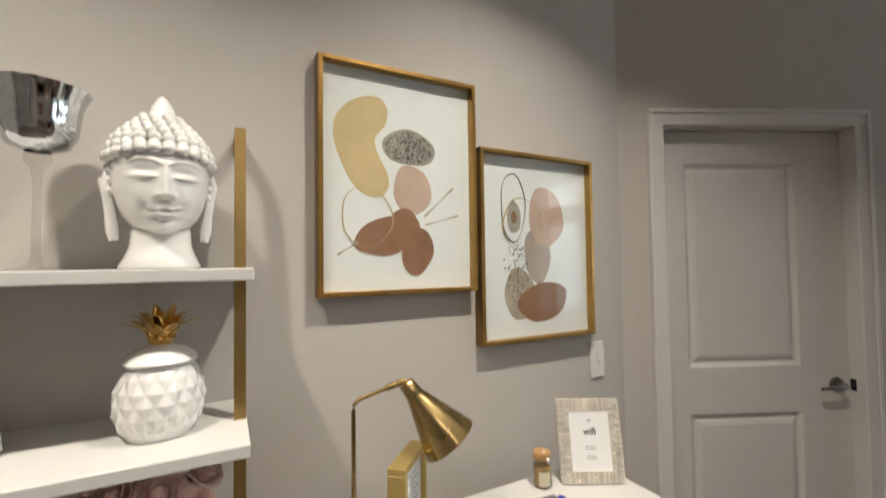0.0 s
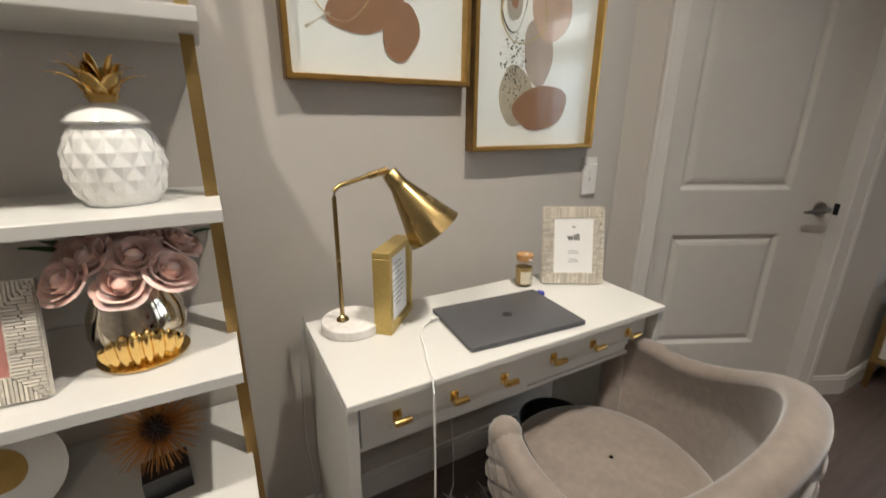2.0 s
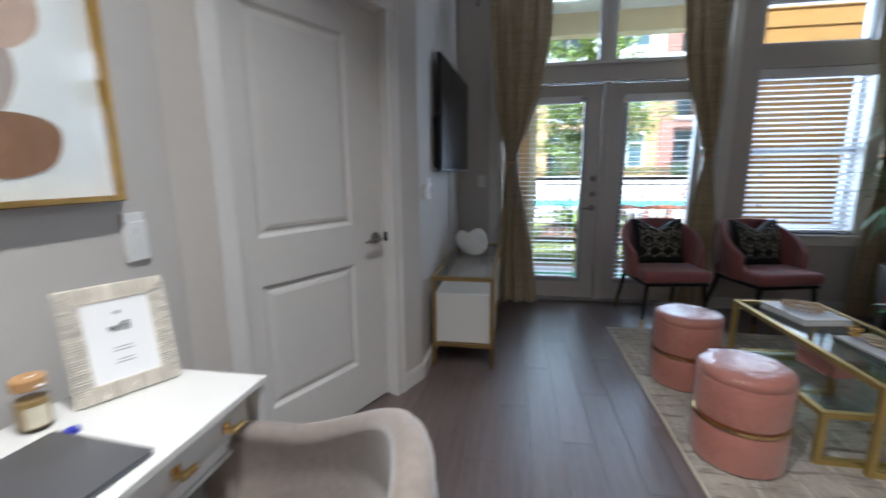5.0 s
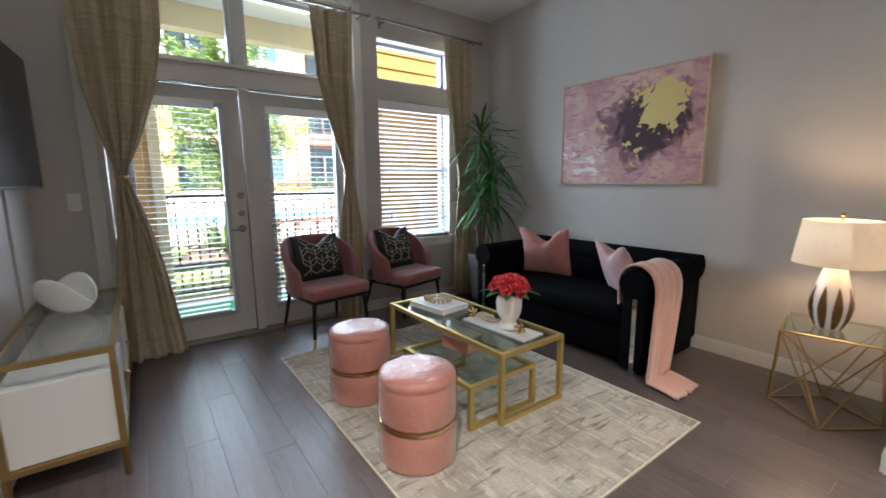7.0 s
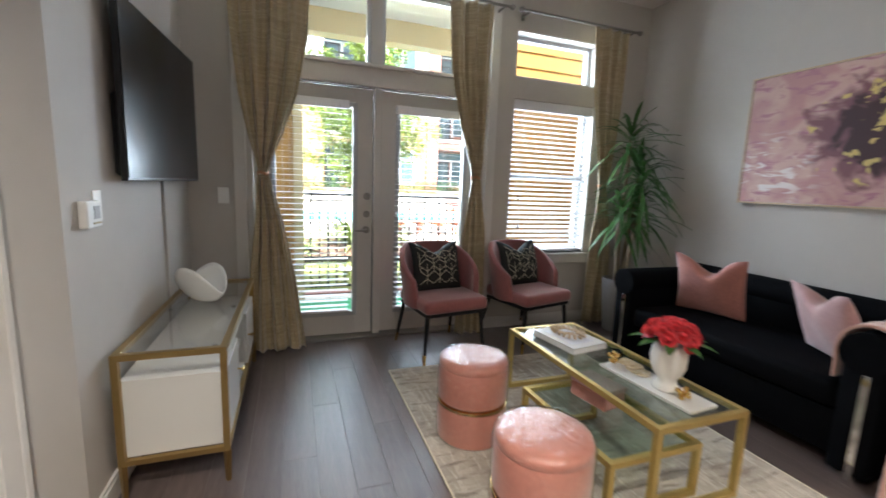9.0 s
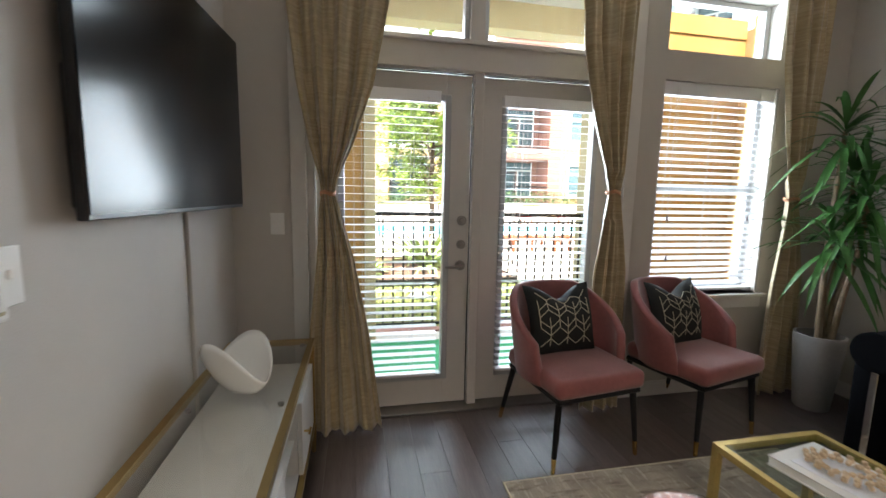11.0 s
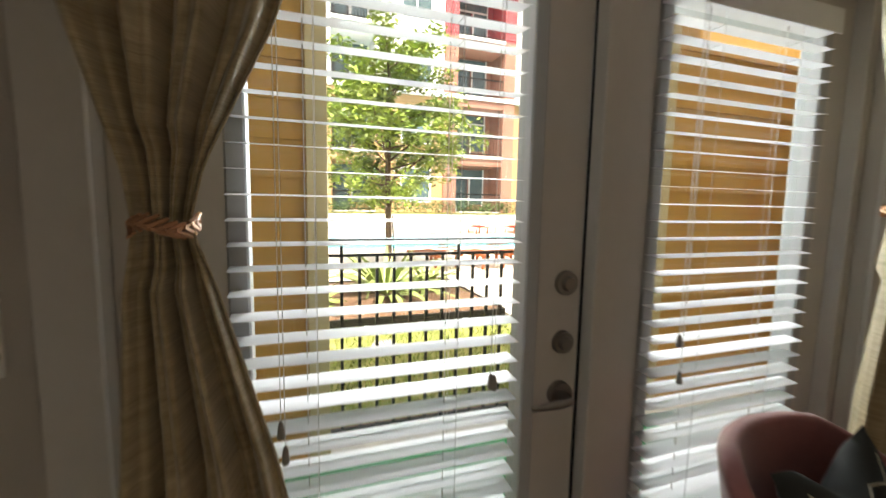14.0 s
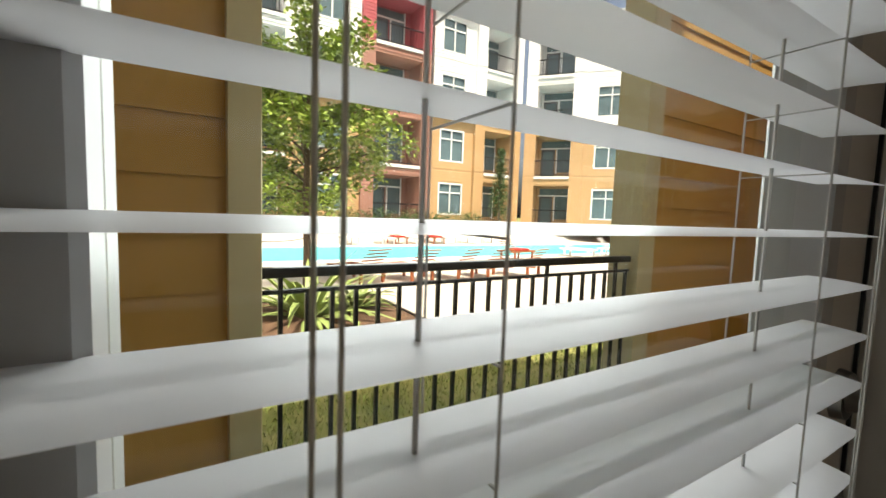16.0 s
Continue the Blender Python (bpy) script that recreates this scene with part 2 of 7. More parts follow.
M["turf"] = mat("green_turf_mat", (0.03, 0.21, 0.085), 0.9, var=0.2, scale=30, bump=0.6, bscale=200)
M["grass"] = mat("lawn_grass", (0.13, 0.17, 0.035), 0.9, var=0.35, scale=2.5, bump=1.0, bscale=60, color2=(0.30, 0.27, 0.10))
M["blade"] = mat("grass_blade", (0.20, 0.26, 0.06), 0.8, var=0.4, scale=4, island=0.5)
M["deck"] = mat("pool_deck_concrete", (0.56, 0.52, 0.46), 0.8, var=0.08, scale=1.2, bump=0.2, bscale=30)
M["water"] = mat("pool_water", (0.10, 0.50, 0.56), 0.12, var=0.12, scale=2, bump=0.4, bscale=4, spec=0.04, ior=1.02)
M["mulch"] = mat("bark_mulch", (0.13, 0.075, 0.045), 0.95, var=0.5, scale=14, bump=1.0, bscale=40)
M["teak"] = mat("red_teak", (0.30, 0.085, 0.03), 0.5, var=0.3, scale=20, stretch=(1, 6, 1))
M["redcloth"] = mat("red_towel", (0.45, 0.02, 0.02), 0.8)
M["bwhite"] = mat("white_siding", (0.70, 0.71, 0.72), 0.6, var=0.03, scale=1)
M["bred"] = mat("red_siding", (0.38, 0.07, 0.085), 0.6, var=0.06, scale=1)
M["bbrown"] = mat("rust_brown_siding", (0.33, 0.16, 0.12), 0.6, var=0.06, scale=1)
M["borange"] = mat("orange_siding", (0.48, 0.30, 0.15), 0.6, var=0.06, scale=1)
M["bglass"] = mat("facade_window_glass", (0.10, 0.15, 0.17), 0.06, var=0.3, scale=0.6, rvar=0.03)
M["bdark"] = mat("dark_recess_door", (0.06, 0.06, 0.065), 0.4)
M["hedge"] = mat("hedge_leaf", (0.05, 0.10, 0.025), 0.6, var=0.4, scale=8, island=0.4)
M["can"] = mat("downlight_lens", (0.9, 0.9, 0.88), 0.5, emit=((1.0, 0.90, 0.76), 4.0))



def canvas_mat():
    """Blush washes, a plum cloud and flecks of gold leaf, in the canvas's own coordinates."""
    m = bpy.data.materials.new("abstract_canvas")
    m.use_nodes = True
    nt, b = m.node_tree, m.node_tree.nodes["Principled BSDF"]
    N, L = nt.nodes.new, nt.links.new
    co = N("ShaderNodeTexCoord").outputs["Object"]

    def noise_tex(scale, detail=3, distort=0.6, shift=0.0, stretch=(1, 1, 1)):
        mp, n = N("ShaderNodeMapping"), N("ShaderNodeTexNoise")
        mp.inputs["Location"].default_value = (shift, 0, shift * 0.7)
        mp.inputs["Scale"].default_value = stretch
        mp.inputs["Rotation"].default_value = (0, 0.7, 0)
        n.inputs["Scale"].default_value, n.inputs["Detail"].default_value, n.inputs["Distortion"].default_value = scale, detail, distort
        L(co, mp.inputs["Vector"])
        L(mp.outputs[0], n.inputs["Vector"])
        return n.outputs["Fac"]

    def math_(op, a, c):
        n = N("ShaderNodeMath")
        n.operation = op
        for i, q in enumerate((a, c)):
            if isinstance(q, (int, float)):
                n.inputs[i].default_value = q
            else:
                L(q, n.inputs[i])
        return n.outputs[0]

    def step(v, lo, hi):
        n = N("ShaderNodeMapRange")
        n.inputs["From Min"].default_value, n.inputs["From Max"].default_value = lo, hi
        L(v, n.inputs["Value"])
        return n.outputs[0]

    def dist(cx, cz, sx, sz):
        mp, ln = N("ShaderNodeMapping"), N("ShaderNodeVectorMath")
        mp.inputs["Location"].default_value = (-cx / sx, 0, -cz / sz)
        mp.inputs["Scale"].default_value = (1 / sx, 0, 1 / sz)
        ln.operation = 'LENGTH'
        L(co, mp.inputs["Vector"])
        L(mp.outputs[0], ln.inputs[0])
        return ln.outputs["Value"]

    def blend(f, a, c):
        n = N("ShaderNodeMix")
        n.data_type = 'RGBA'
        L(f, n.inputs["Factor"])
        for key, q in (("A", a), ("B", c)):
            if isinstance(q, tuple):
                n.inputs[key].default_value = (*q, 1)
            else:
                L(q, n.inputs[key])
        return n.outputs["Result"]

    base = blend(step(noise_tex(4, 4, 1.2), 0.40, 0.60), (0.60, 0.40, 0.35), (0.48, 0.26, 0.25))
    base = blend(step(noise_tex(7, 3, 1.5, 3.1, (1, 1, 2.4)), 0.54, 0.62), base, (0.42, 0.20, 0.24))
    white = math_('MULTIPLY', step(noise_tex(6, 2, 1.0, 7.7, (1, 1, 3)), 0.55, 0.62), step(dist(0.42, -0.22, 0.35, 0.3), 1.0, 0.5))
    base = blend(white, base, (0.74, 0.68, 0.66))
    plum = step(math_('SUBTRACT', dist(-0.18, 0.04, 0.42, 0.34), math_('MULTIPLY', noise_tex(6, 4, 1.4, 1.9), 1.5)), 0.28, 0.02)
    base = blend(plum, base, (0.20, 0.085, 0.10))
    deep = step(math_('SUBTRACT', dist(-0.22, 0.02, 0.30, 0.26), math_('MULTIPLY', noise_tex(9, 3, 1.0, 5.2), 1.7)), 0.15, -0.05)
    base = blend(deep, base, (0.055, 0.022, 0.028))
    g1 = step(math_('SUBTRACT', dist(-0.30, 0.17, 0.22, 0.20), math_('MULTIPLY', noise_tex(11, 2.5, 1.0, 9.4), 2.0)), -0.10, -0.14)
    g2 = math_('MULTIPLY', step(noise_tex(16, 1, 0.3, 12.0), 0.66, 0.675), step(dist(-0.12, 0.0, 0.38, 0.33), 1.0, 0.9))
    gold_ = math_('MAXIMUM', g1, g2)
    base = blend(gold_, base, (0.66, 0.52, 0.20))
    L(base, b.inputs["Base Color"])
    L(math_('MULTIPLY', gold_, 0.5), b.inputs["Metallic"])
    b.inputs["Roughness"].default_value = 0.55
    bp = N("ShaderNodeBump")
    bp.inputs["Strength"].default_value, bp.inputs["Distance"].default_value = 0.35, 0.003
    L(noise_tex(60, 3, 0.5, 0, (1, 1, 3)), bp.inputs["Height"])
    L(bp.outputs[0], b.inputs["Normal"])
    return m


def rug_mat():
    """Distressed abrash: broken dashes along both ways of the weave."""
    m = bpy.data.materials.new("distressed_rug")
    m.use_nodes = True
    nt, b = m.node_tree, m.node_tree.nodes["Principled BSDF"]
    N, L = nt.nodes.new, nt.links.new
    co = N("ShaderNodeTexCoord").outputs["Object"]
    fac = []
    for sc, st in ((9, (0.5, 3.2, 1)), (9, (3.2, 0.5, 1)), (3.2, (1, 1, 1)), (160, (1, 1, 1))):
        mp, n = N("ShaderNodeMapping"), N("ShaderNodeTexNoise")
        mp.inputs["Scale"].default_value = st
        n.inputs["Scale"].default_value, n.inputs["Detail"].default_value, n.inputs["Roughness"].default_value = sc, 6, 0.7
        L(co, mp.inputs["Vector"])
        L(mp.outputs[0], n.inputs["Vector"])
        fac.append(n.outputs["Fac"])

    def rng(v, lo, hi):
        n = N("ShaderNodeMapRange")
        n.inputs["From Min"].default_value, n.inputs["From Max"].default_value = lo, hi
        L(v, n.inputs["Value"])
        return n.outputs[0]

    def blend(f, a, c):
        n = N("ShaderNodeMix")
        n.data_type = 'RGBA'
        L(f, n.inputs["Factor"])
        for key, q in (("A", a), ("B", c)):
            if isinstance(q, tuple):
                n.inputs[key].default_value = (*q, 1)
            else:
                L(q, n.inputs[key])
        return n.outputs["Result"]
    c = blend(rng(fac[2], 0.42, 0.58), (0.54, 0.49, 0.41), (0.36, 0.32, 0.27))
    c = blend(rng(fac[0], 0.52, 0.60), c, (0.62, 0.58, 0.50))
    c = blend(rng(fac[1], 0.54, 0.62), c, (0.22, 0.185, 0.155))
    c = blend(rng(fac[3], 0.35, 0.9), c, (0.30, 0.26, 0.21))
    L(c, b.inputs["Base Color"])
    b.inputs["Roughness"].default_value = 0.95
    bp = N("ShaderNodeBump")
    bp.inputs["Strength"].default_value, bp.inputs["Distance"].default_value = 0.6, 0.004
    L(fac[3], bp.inputs["Height"])
    L(bp.outputs[0], b.inputs["Normal"])
    return m


M["canvas"] = canvas_mat()
M["rugpile"] = rug_mat()

# ---- mesh helpers ----


def box(bm, x0, x1, y0, y1, z0, z1, bev=0.0, seg=1):
    r = bmesh.ops.create_cube(bm, size=1, matrix=Matrix.Translation(((x0 + x1) / 2, (y0 + y1) / 2, (z0 + z1) / 2)) @ Matrix.Diagonal((abs(x1 - x0), abs(y1 - y0), abs(z1 - z0), 1)))
    if bev:
        vs = set(r["verts"])
        bmesh.ops.bevel(bm, geom=[e for e in bm.edges if e.verts[0] in vs and e.verts[1] in vs], offset=bev, segments=seg, affect='EDGES', profile=0.5)


def boxes(*rows, bev=0.0):
    bm = bmesh.new()
    for r in rows:
        box(bm, *r, bev=bev)
    return bm


def cone(bm, p0, p1, r0, r1=None, n=16, caps=True):
    p0, p1 = Vector(p0), Vector(p1)
    q = (p1 - p0).to_track_quat('Z', 'Y').to_matrix().to_4x4()
    m = Matrix.Translation((p0 + p1) / 2) @ q
    return bmesh.ops.create_cone(bm, cap_ends=caps, segments=n, radius1=r0, radius2=r0 if r1 is None else r1, depth=(p1 - p0).length, matrix=m)["verts"]


def bar(bm, p0, p1, w, w2=None, up=(0, 0, 1)):
    """A square-section bar from p0 to p1."""
    p0, p1 = Vector(p0), Vector(p1)
    d = (p1 - p0).normalized()
    u = Vector(up)
    if abs(d.dot(u)) > 0.98:
        u = Vector((1, 0, 0))
    a = d.cross(u).normalized()
    b = a.cross(d)
    w2 = w2 or w
    vs = []
    for p in (p0, p1):
        for i, j in ((-1, -1), (1, -1), (1, 1), (-1, 1)):
            vs.append(bm.verts.new(p + a * i * w / 2 + b * j * w2 / 2))
    for f in ((3, 2, 1, 0), (4, 5, 6, 7), (0, 1, 5, 4), (1, 2, 6, 5), (2, 3, 7, 6), (3, 0, 4, 7)):
        bm.faces.new([vs[i] for i in f])


def tube(bm, pts, r, n=8, closed=False, radii=None):
    pts = [Vector(p) for p in pts]
    rings = []
    for i, p in enumerate(pts):
        a = pts[i - 1] if i or closed else pts[i]
        b = pts[(i + 1) % len(pts)] if i < len(pts) - 1 or closed else pts[i]
        d = (b - a).normalized()
        u = Vector((0, 0, 1)) if abs(d.z) < 0.9 else Vector((1, 0, 0))
        s = d.cross(u).normalized()
        v = s.cross(d)
        rr = radii[i] if radii else r
        rings.append([bm.verts.new(p + (s * math.cos(k * math.tau / n) + v * math.sin(k * math.tau / n)) * rr) for k in range(n)])
    last = len(rings) if closed else len(rings) - 1
    for i in range(last):
        A, B = rings[i], rings[(i + 1) % len(rings)]
        for k in range(n):
            bm.faces.new((A[k], A[(k + 1) % n], B[(k + 1) % n], B[k]))
    if not closed:
        bm.faces.new(rings[0][::-1])
        bm.faces.new(rings[-1])


def lathe(bm, prof, n=32, at=(0, 0, 0), wave=None, cap=True):
    """Turn a profile of (radius, height) about z; wave(angle, radius, height) may alter the radius."""
    rings = []
    for r, z in prof:
        ring = []
        for k in range(n):
            a = k * math.tau / n
            q = wave(a, r, z) if wave else r
            ring.append(bm.verts.new((at[0] + q * math.cos(a), at[1] + q * math.sin(a), at[2] + z)))
        rings.append(ring)
    for A, B in zip(rings, rings[1:]):
        for k in range(n):
            bm.faces.new((A[k], A[(k + 1) % n], B[(k + 1) % n], B[k]))
    if cap:
        bm.faces.new(rings[0][::-1])
        bm.faces.new(rings[-1])


def grid(bm, nu, nv, f, closed=False):
    """A sheet of nu x nv cells from f(u, v) with u, v from 0 to 1."""
    cols = nu if closed else nu + 1
    vs = [[bm.verts.new(f(i / nu, j / nv)) for i in range(cols)] for j in range(nv + 1)]
    for j in range(nv):
        for i in range(nu):
            k = (i + 1) % cols
            bm.faces.new((vs[j][i], vs[j][k], vs[j + 1][k], vs[j + 1][i]))
    return vs


def mesh(bm, name, material, smooth=False):
    bmesh.ops.recalc_face_normals(bm, faces=bm.faces[:])
    me = bpy.data.meshes.new(name)
    bm.to_mesh(me)
    bm.free()
    me.materials.append(material)
    if smooth:
        me.polygons.foreach_set("use_smooth", [True] * len(me.polygons))
        me.set_sharp_from_angle(angle=radians(smooth if smooth is not True else 40))
    return me


def part(name, bm, material, parent=None, label="", smooth=False, at=None, solid=0.0):
    ob = new(name, mesh(bm, name, material, smooth))
    if solid:
        s = ob.modifiers.new("thickness", 'SOLIDIFY')
        s.thickness, s.offset = solid, 0
    if parent is not None:
        ob.parent = parent
    if at is not None:
        ob.matrix_basis = at
    return tagged(ob, label)


def thing(name, m, label, category, group="", kind=""):
    ob = new(name)
    ob.empty_display_size = 0.1
    ob.matrix_basis = m
    return tagged(ob, label, category, group, kind)


def structure(name, bm, material, label="", smooth=False):
    return tagged(part(name, bm, material, None, label, smooth), label, "", "", "structure")


# ---- the shell of the room ----
ANG = radians(-25)
DW = Matrix.Translation((2.287, 1.041, 0)) @ Matrix.Rotation(ANG, 4, 'Z')   # angled wall: x along it, -y into the room
CEIL = 3.06
T = 0.14
structure("wall_desk", boxes((-1.74, 1.764, 1.285, 1.285 + T, 0, CEIL)), M["wall"], "warm grey painted plaster wall behind the desk")
bm = boxes((-0.577, -0.385, 0, T, 0, CEIL), (0.46, 0.712, 0, T, 0, CEIL), (-0.385, 0.46, 0, T, 2.045, CEIL))
w = structure("wall_door", bm, M["wall"], "warm grey painted angled wall with a door opening")
w.matrix_basis = DW
structure("wall_television", boxes((2.932, 4.66, 0.74, 0.74 + T, 0, CEIL)), M["wall"], "warm grey painted plaster wall behind the television")
structure("wall_sofa", boxes((1.10, 4.66, -3.24 - T, -3.24, 0, CEIL)), M["wall"], "warm grey painted plaster wall behind the sofa")
structure("wall_nook", boxes((1.10 - T, 1.10, -3.24, -2.52, 0, CEIL), (-1.6, 1.10, -2.52, -2.38, 0, CEIL)), M["wall"], "warm grey painted wall corner beside the lamp")
structure("wall_back", boxes((-1.74, -1.6, -2.52, 1.285, 0, CEIL)), M["wall"], "warm grey painted plaster wall")
# window wall: door and transom opening y -1.56..0.36, window openings y -2.68..-1.80
W0, W1 = 4.66, 4.86
structure("wall_window", boxes(
    (W0, W1, 0.36, 0.88, 0, CEIL), (W0, W1, -1.80, -1.56, 0, CEIL), (W0, W1, -3.38, -2.68, 0, CEIL),
    (W0, W1, -1.56, 0.36, 2.86, CEIL), (W0, W1, -2.68, -1.80, 2.66, CEIL), (W0, W1, -2.68, -1.80, 2.09, 2.27), (W0, W1, -2.68, -1.80, 0, 0.70)),
    M["wall"], "warm grey painted window wall with deep openings")
structure("ceiling", boxes((-1.74, 4.86, -3.38, 1.43, CEIL, CEIL + 0.12)), M["ceiling"], "off-white painted flat ceiling")
for dx, dy, _d, _s in DOWN:
    dl = thing("ceiling_downlight", pose(dx, dy, CEIL), "small round white recessed downlight in the ceiling", "ceiling light", "downlights in the ceiling")
    b_ = bmesh.new()
    lathe(b_, [(0.062, -0.001), (0.085, -0.001), (0.085, -0.008), (0.066, -0.012), (0.062, -0.001)], 24, cap=False)
    part("trim_ring", b_, M["white"], dl, smooth=True)
    b_ = bmesh.new()
    cone(b_, (0, 0, -0.003), (0, 0, -0.001), 0.062, n=24)
    part("lens", b_, M["can"], dl)


def baseboard(m, length):
    b_ = boxes((0, length, -0.014, 0, 0.0, 0.085), (0, length, -0.010, 0, 0.085, 0.10))
    b_.verts.ensure_lookup_table()
    o = structure("baseboard", b_, M["trim"], "off-white painted wooden baseboard")
    o.matrix_basis = m
    return o


baseboard(pose(-1.6, 1.285, 0), 3.36)
baseboard(DW, 0.0 + 0.12 - 0.0).matrix_basis = DW @ Matrix.Translation((-0.575, 0, 0))
baseboard(DW @ Matrix.Translation((0.532, 0, 0)), 0.18)
baseboard(pose(2.935, 0.74, 0), 1.725)
baseboard(pose(4.66, 0.74, 0, 0, 0, -90), 0.38)
baseboard(pose(4.66, -1.56, 0, 0, 0, -90), 1.68)
baseboard(pose(4.66, -3.24, 0, 0, 0, 180), 3.56)
baseboard(pose(1.10, -3.24, 0, 0, 0, 90), 0.86)
baseboard(pose(1.10, -2.38, 0, 0, 0, 180), 2.7)

# floor: planks laid along the room
structure("subfloor", boxes((-1.74, 4.90, -3.38, 1.43, -0.14, -0.006)), M["joint"], "dark floor beneath the planks")
floor = tagged(new("floor"), "dark grey-brown wood-look vinyl plank floor", "", "", "structure")

# ---- window wall: french doors, transom, window ----
F = M["frenchdoor"]
structure("door_frame", boxes(
    (4.70, 4.86, 0.322, 0.36, 0.02, 2.86), (4.70, 4.86, -1.56, -1.522, 0.02, 2.86), (4.70, 4.86, -0.642, -0.584, 0.02, 2.05),
    (4.68, 4.86, -1.522, 0.322, 2.05, 2.215), (4.70, 4.86, -1.522, 0.322, 2.80, 2.86), (4.72, 4.84, -0.642, -0.556, 2.215, 2.80), bev=0.003), F,
    "off-white painted frame round the french doors and transom")
structure("trim", boxes((4.645, 4.66, 0.36, 0.44, 0.1, 2.9), (4.645, 4.66, -1.64, -1.56, 0.1, 2.9), (4.645, 4.66, -1.56, 0.36, 2.86, 2.93), (4.655, 4.68, -1.522, 0.322, 2.19, 2.215), bev=0.002), M["trim"], "off-white painted casing round the french doors")
structure("threshold", boxes((4.645, 4.90, -1.56, 0.36, 0.0, 0.02), bev=0.004), M["steel"], "worn aluminium door threshold")
tr = tagged(new("window_1"), "transom window over the french doors, clear glass", "", "", "structure")
for y0, y1 in ((-0.556, 0.322), (-1.522, -0.642)):
    part("sash", boxes((4.75, 4.81, y0, y1, 2.215, 2.245), (4.75, 4.81, y0, y1, 2.77, 2.80), (4.75, 4.81, y0, y0 + 0.03, 2.245, 2.77), (4.75, 4.81, y1 - 0.03, y1, 2.245, 2.77), bev=0.003), M["vinylframe"], tr)
    p = part("pane", boxes((4.778, 4.782, y0 + 0.03, y1 - 0.03, 2.245, 2.77)), M["glass"], tr)
    p.visible_shadow = False


def rosette(parent, name, y, z, r=0.031):
    b_ = bmesh.new()
    cone(b_, (4.745, y, z), (4.733, y, z), r, r * 0.92, 24)
    cone(b_, (4.733, y, z), (4.722, y, z), r * 0.62, r * 0.5, 20)
    return part(name, b_, M["steel"], parent, "satin nickel " + name.replace("_", " "), smooth=True)


def french_door(name, y0, y1, g0, g1, handle):
    d = tagged(new(name), "off-white glazed french door with a white blind", "", "", "structure")
    part("leaf", boxes((4.745, 4.79, y0, g0, 0.025, 2.04), (4.745, 4.79, g1, y1, 0.025, 2.04), (4.745, 4.79, g0, g1, 0.025, 0.21), (4.745, 4.79, g0, g1, 1.90, 2.04), bev=0.002), F, d)
    part("glazing_bead", boxes((4.735, 4.80, g0 - 0.025, g0 + 0.012, 0.185, 1.925), (4.735, 4.80, g1 - 0.012, g1 + 0.025, 0.185, 1.925), (4.735, 4.80, g0 + 0.012, g1 - 0.012, 0.185, 0.222), (4.735, 4.80, g0 + 0.012, g1 - 0.012, 1.888, 1.925), bev=0.004), M["bead"], d)
    p_ = part("pane", boxes((4.766, 4.770, g0 + 0.012, g1 - 0.012, 0.222, 1.888)), M["glass"], d)
    p_.visible_shadow = False
    if handle:
        rosette(d, "deadbolt", -0.534, 1.192)
        rosette(d, "keyhole_rose", -0.532, 1.045, 0.029)
        b_ = bmesh.new()
        cone(b_, (4.745, -0.528, 0.915), (4.728, -0.528, 0.915), 0.032, 0.03, 24)
        tube(b_, [(4.73, -0.528, 0.915), (4.695, -0.526, 0.915), (4.690, -0.50, 0.914), (4.692, -0.46, 0.912), (4.694, -0.425, 0.910)], 0.010, 10, radii=[0.012, 0.012, 0.011, 0.009, 0.006])
        part("lever_handle", b_, M["steel"], d, "satin nickel lever handle", smooth=True)
    return d


french_door("door_1", -0.578, 0.318, -0.43, 0.175, True)
french_door("door_2", -1.518, -0.648, -1.39, -0.795, False)
part("weather_strip", boxes((4.7405, 4.7445, -0.5835, -0.5785, 0.03, 2.045), (4.7405, 4.7445, -1.518, 0.318, 2.041, 2.049)), M["black"], bpy.data.objects["door_1"])


def slat_mesh(width):
    b_ = bmesh.new()

    def f(u, v):
        x = (v - 0.5) * 0.050
        return Vector((x, (u - 0.5) * width, 0.0010 * (1 - (2 * v - 1) ** 2)))
    vs = grid(b_, 1, 5, f)
    r = bmesh.ops.solidify(b_, geom=b_.faces[:], thickness=0.0026)
    return mesh(b_, "slat", M["slat"], smooth=50)


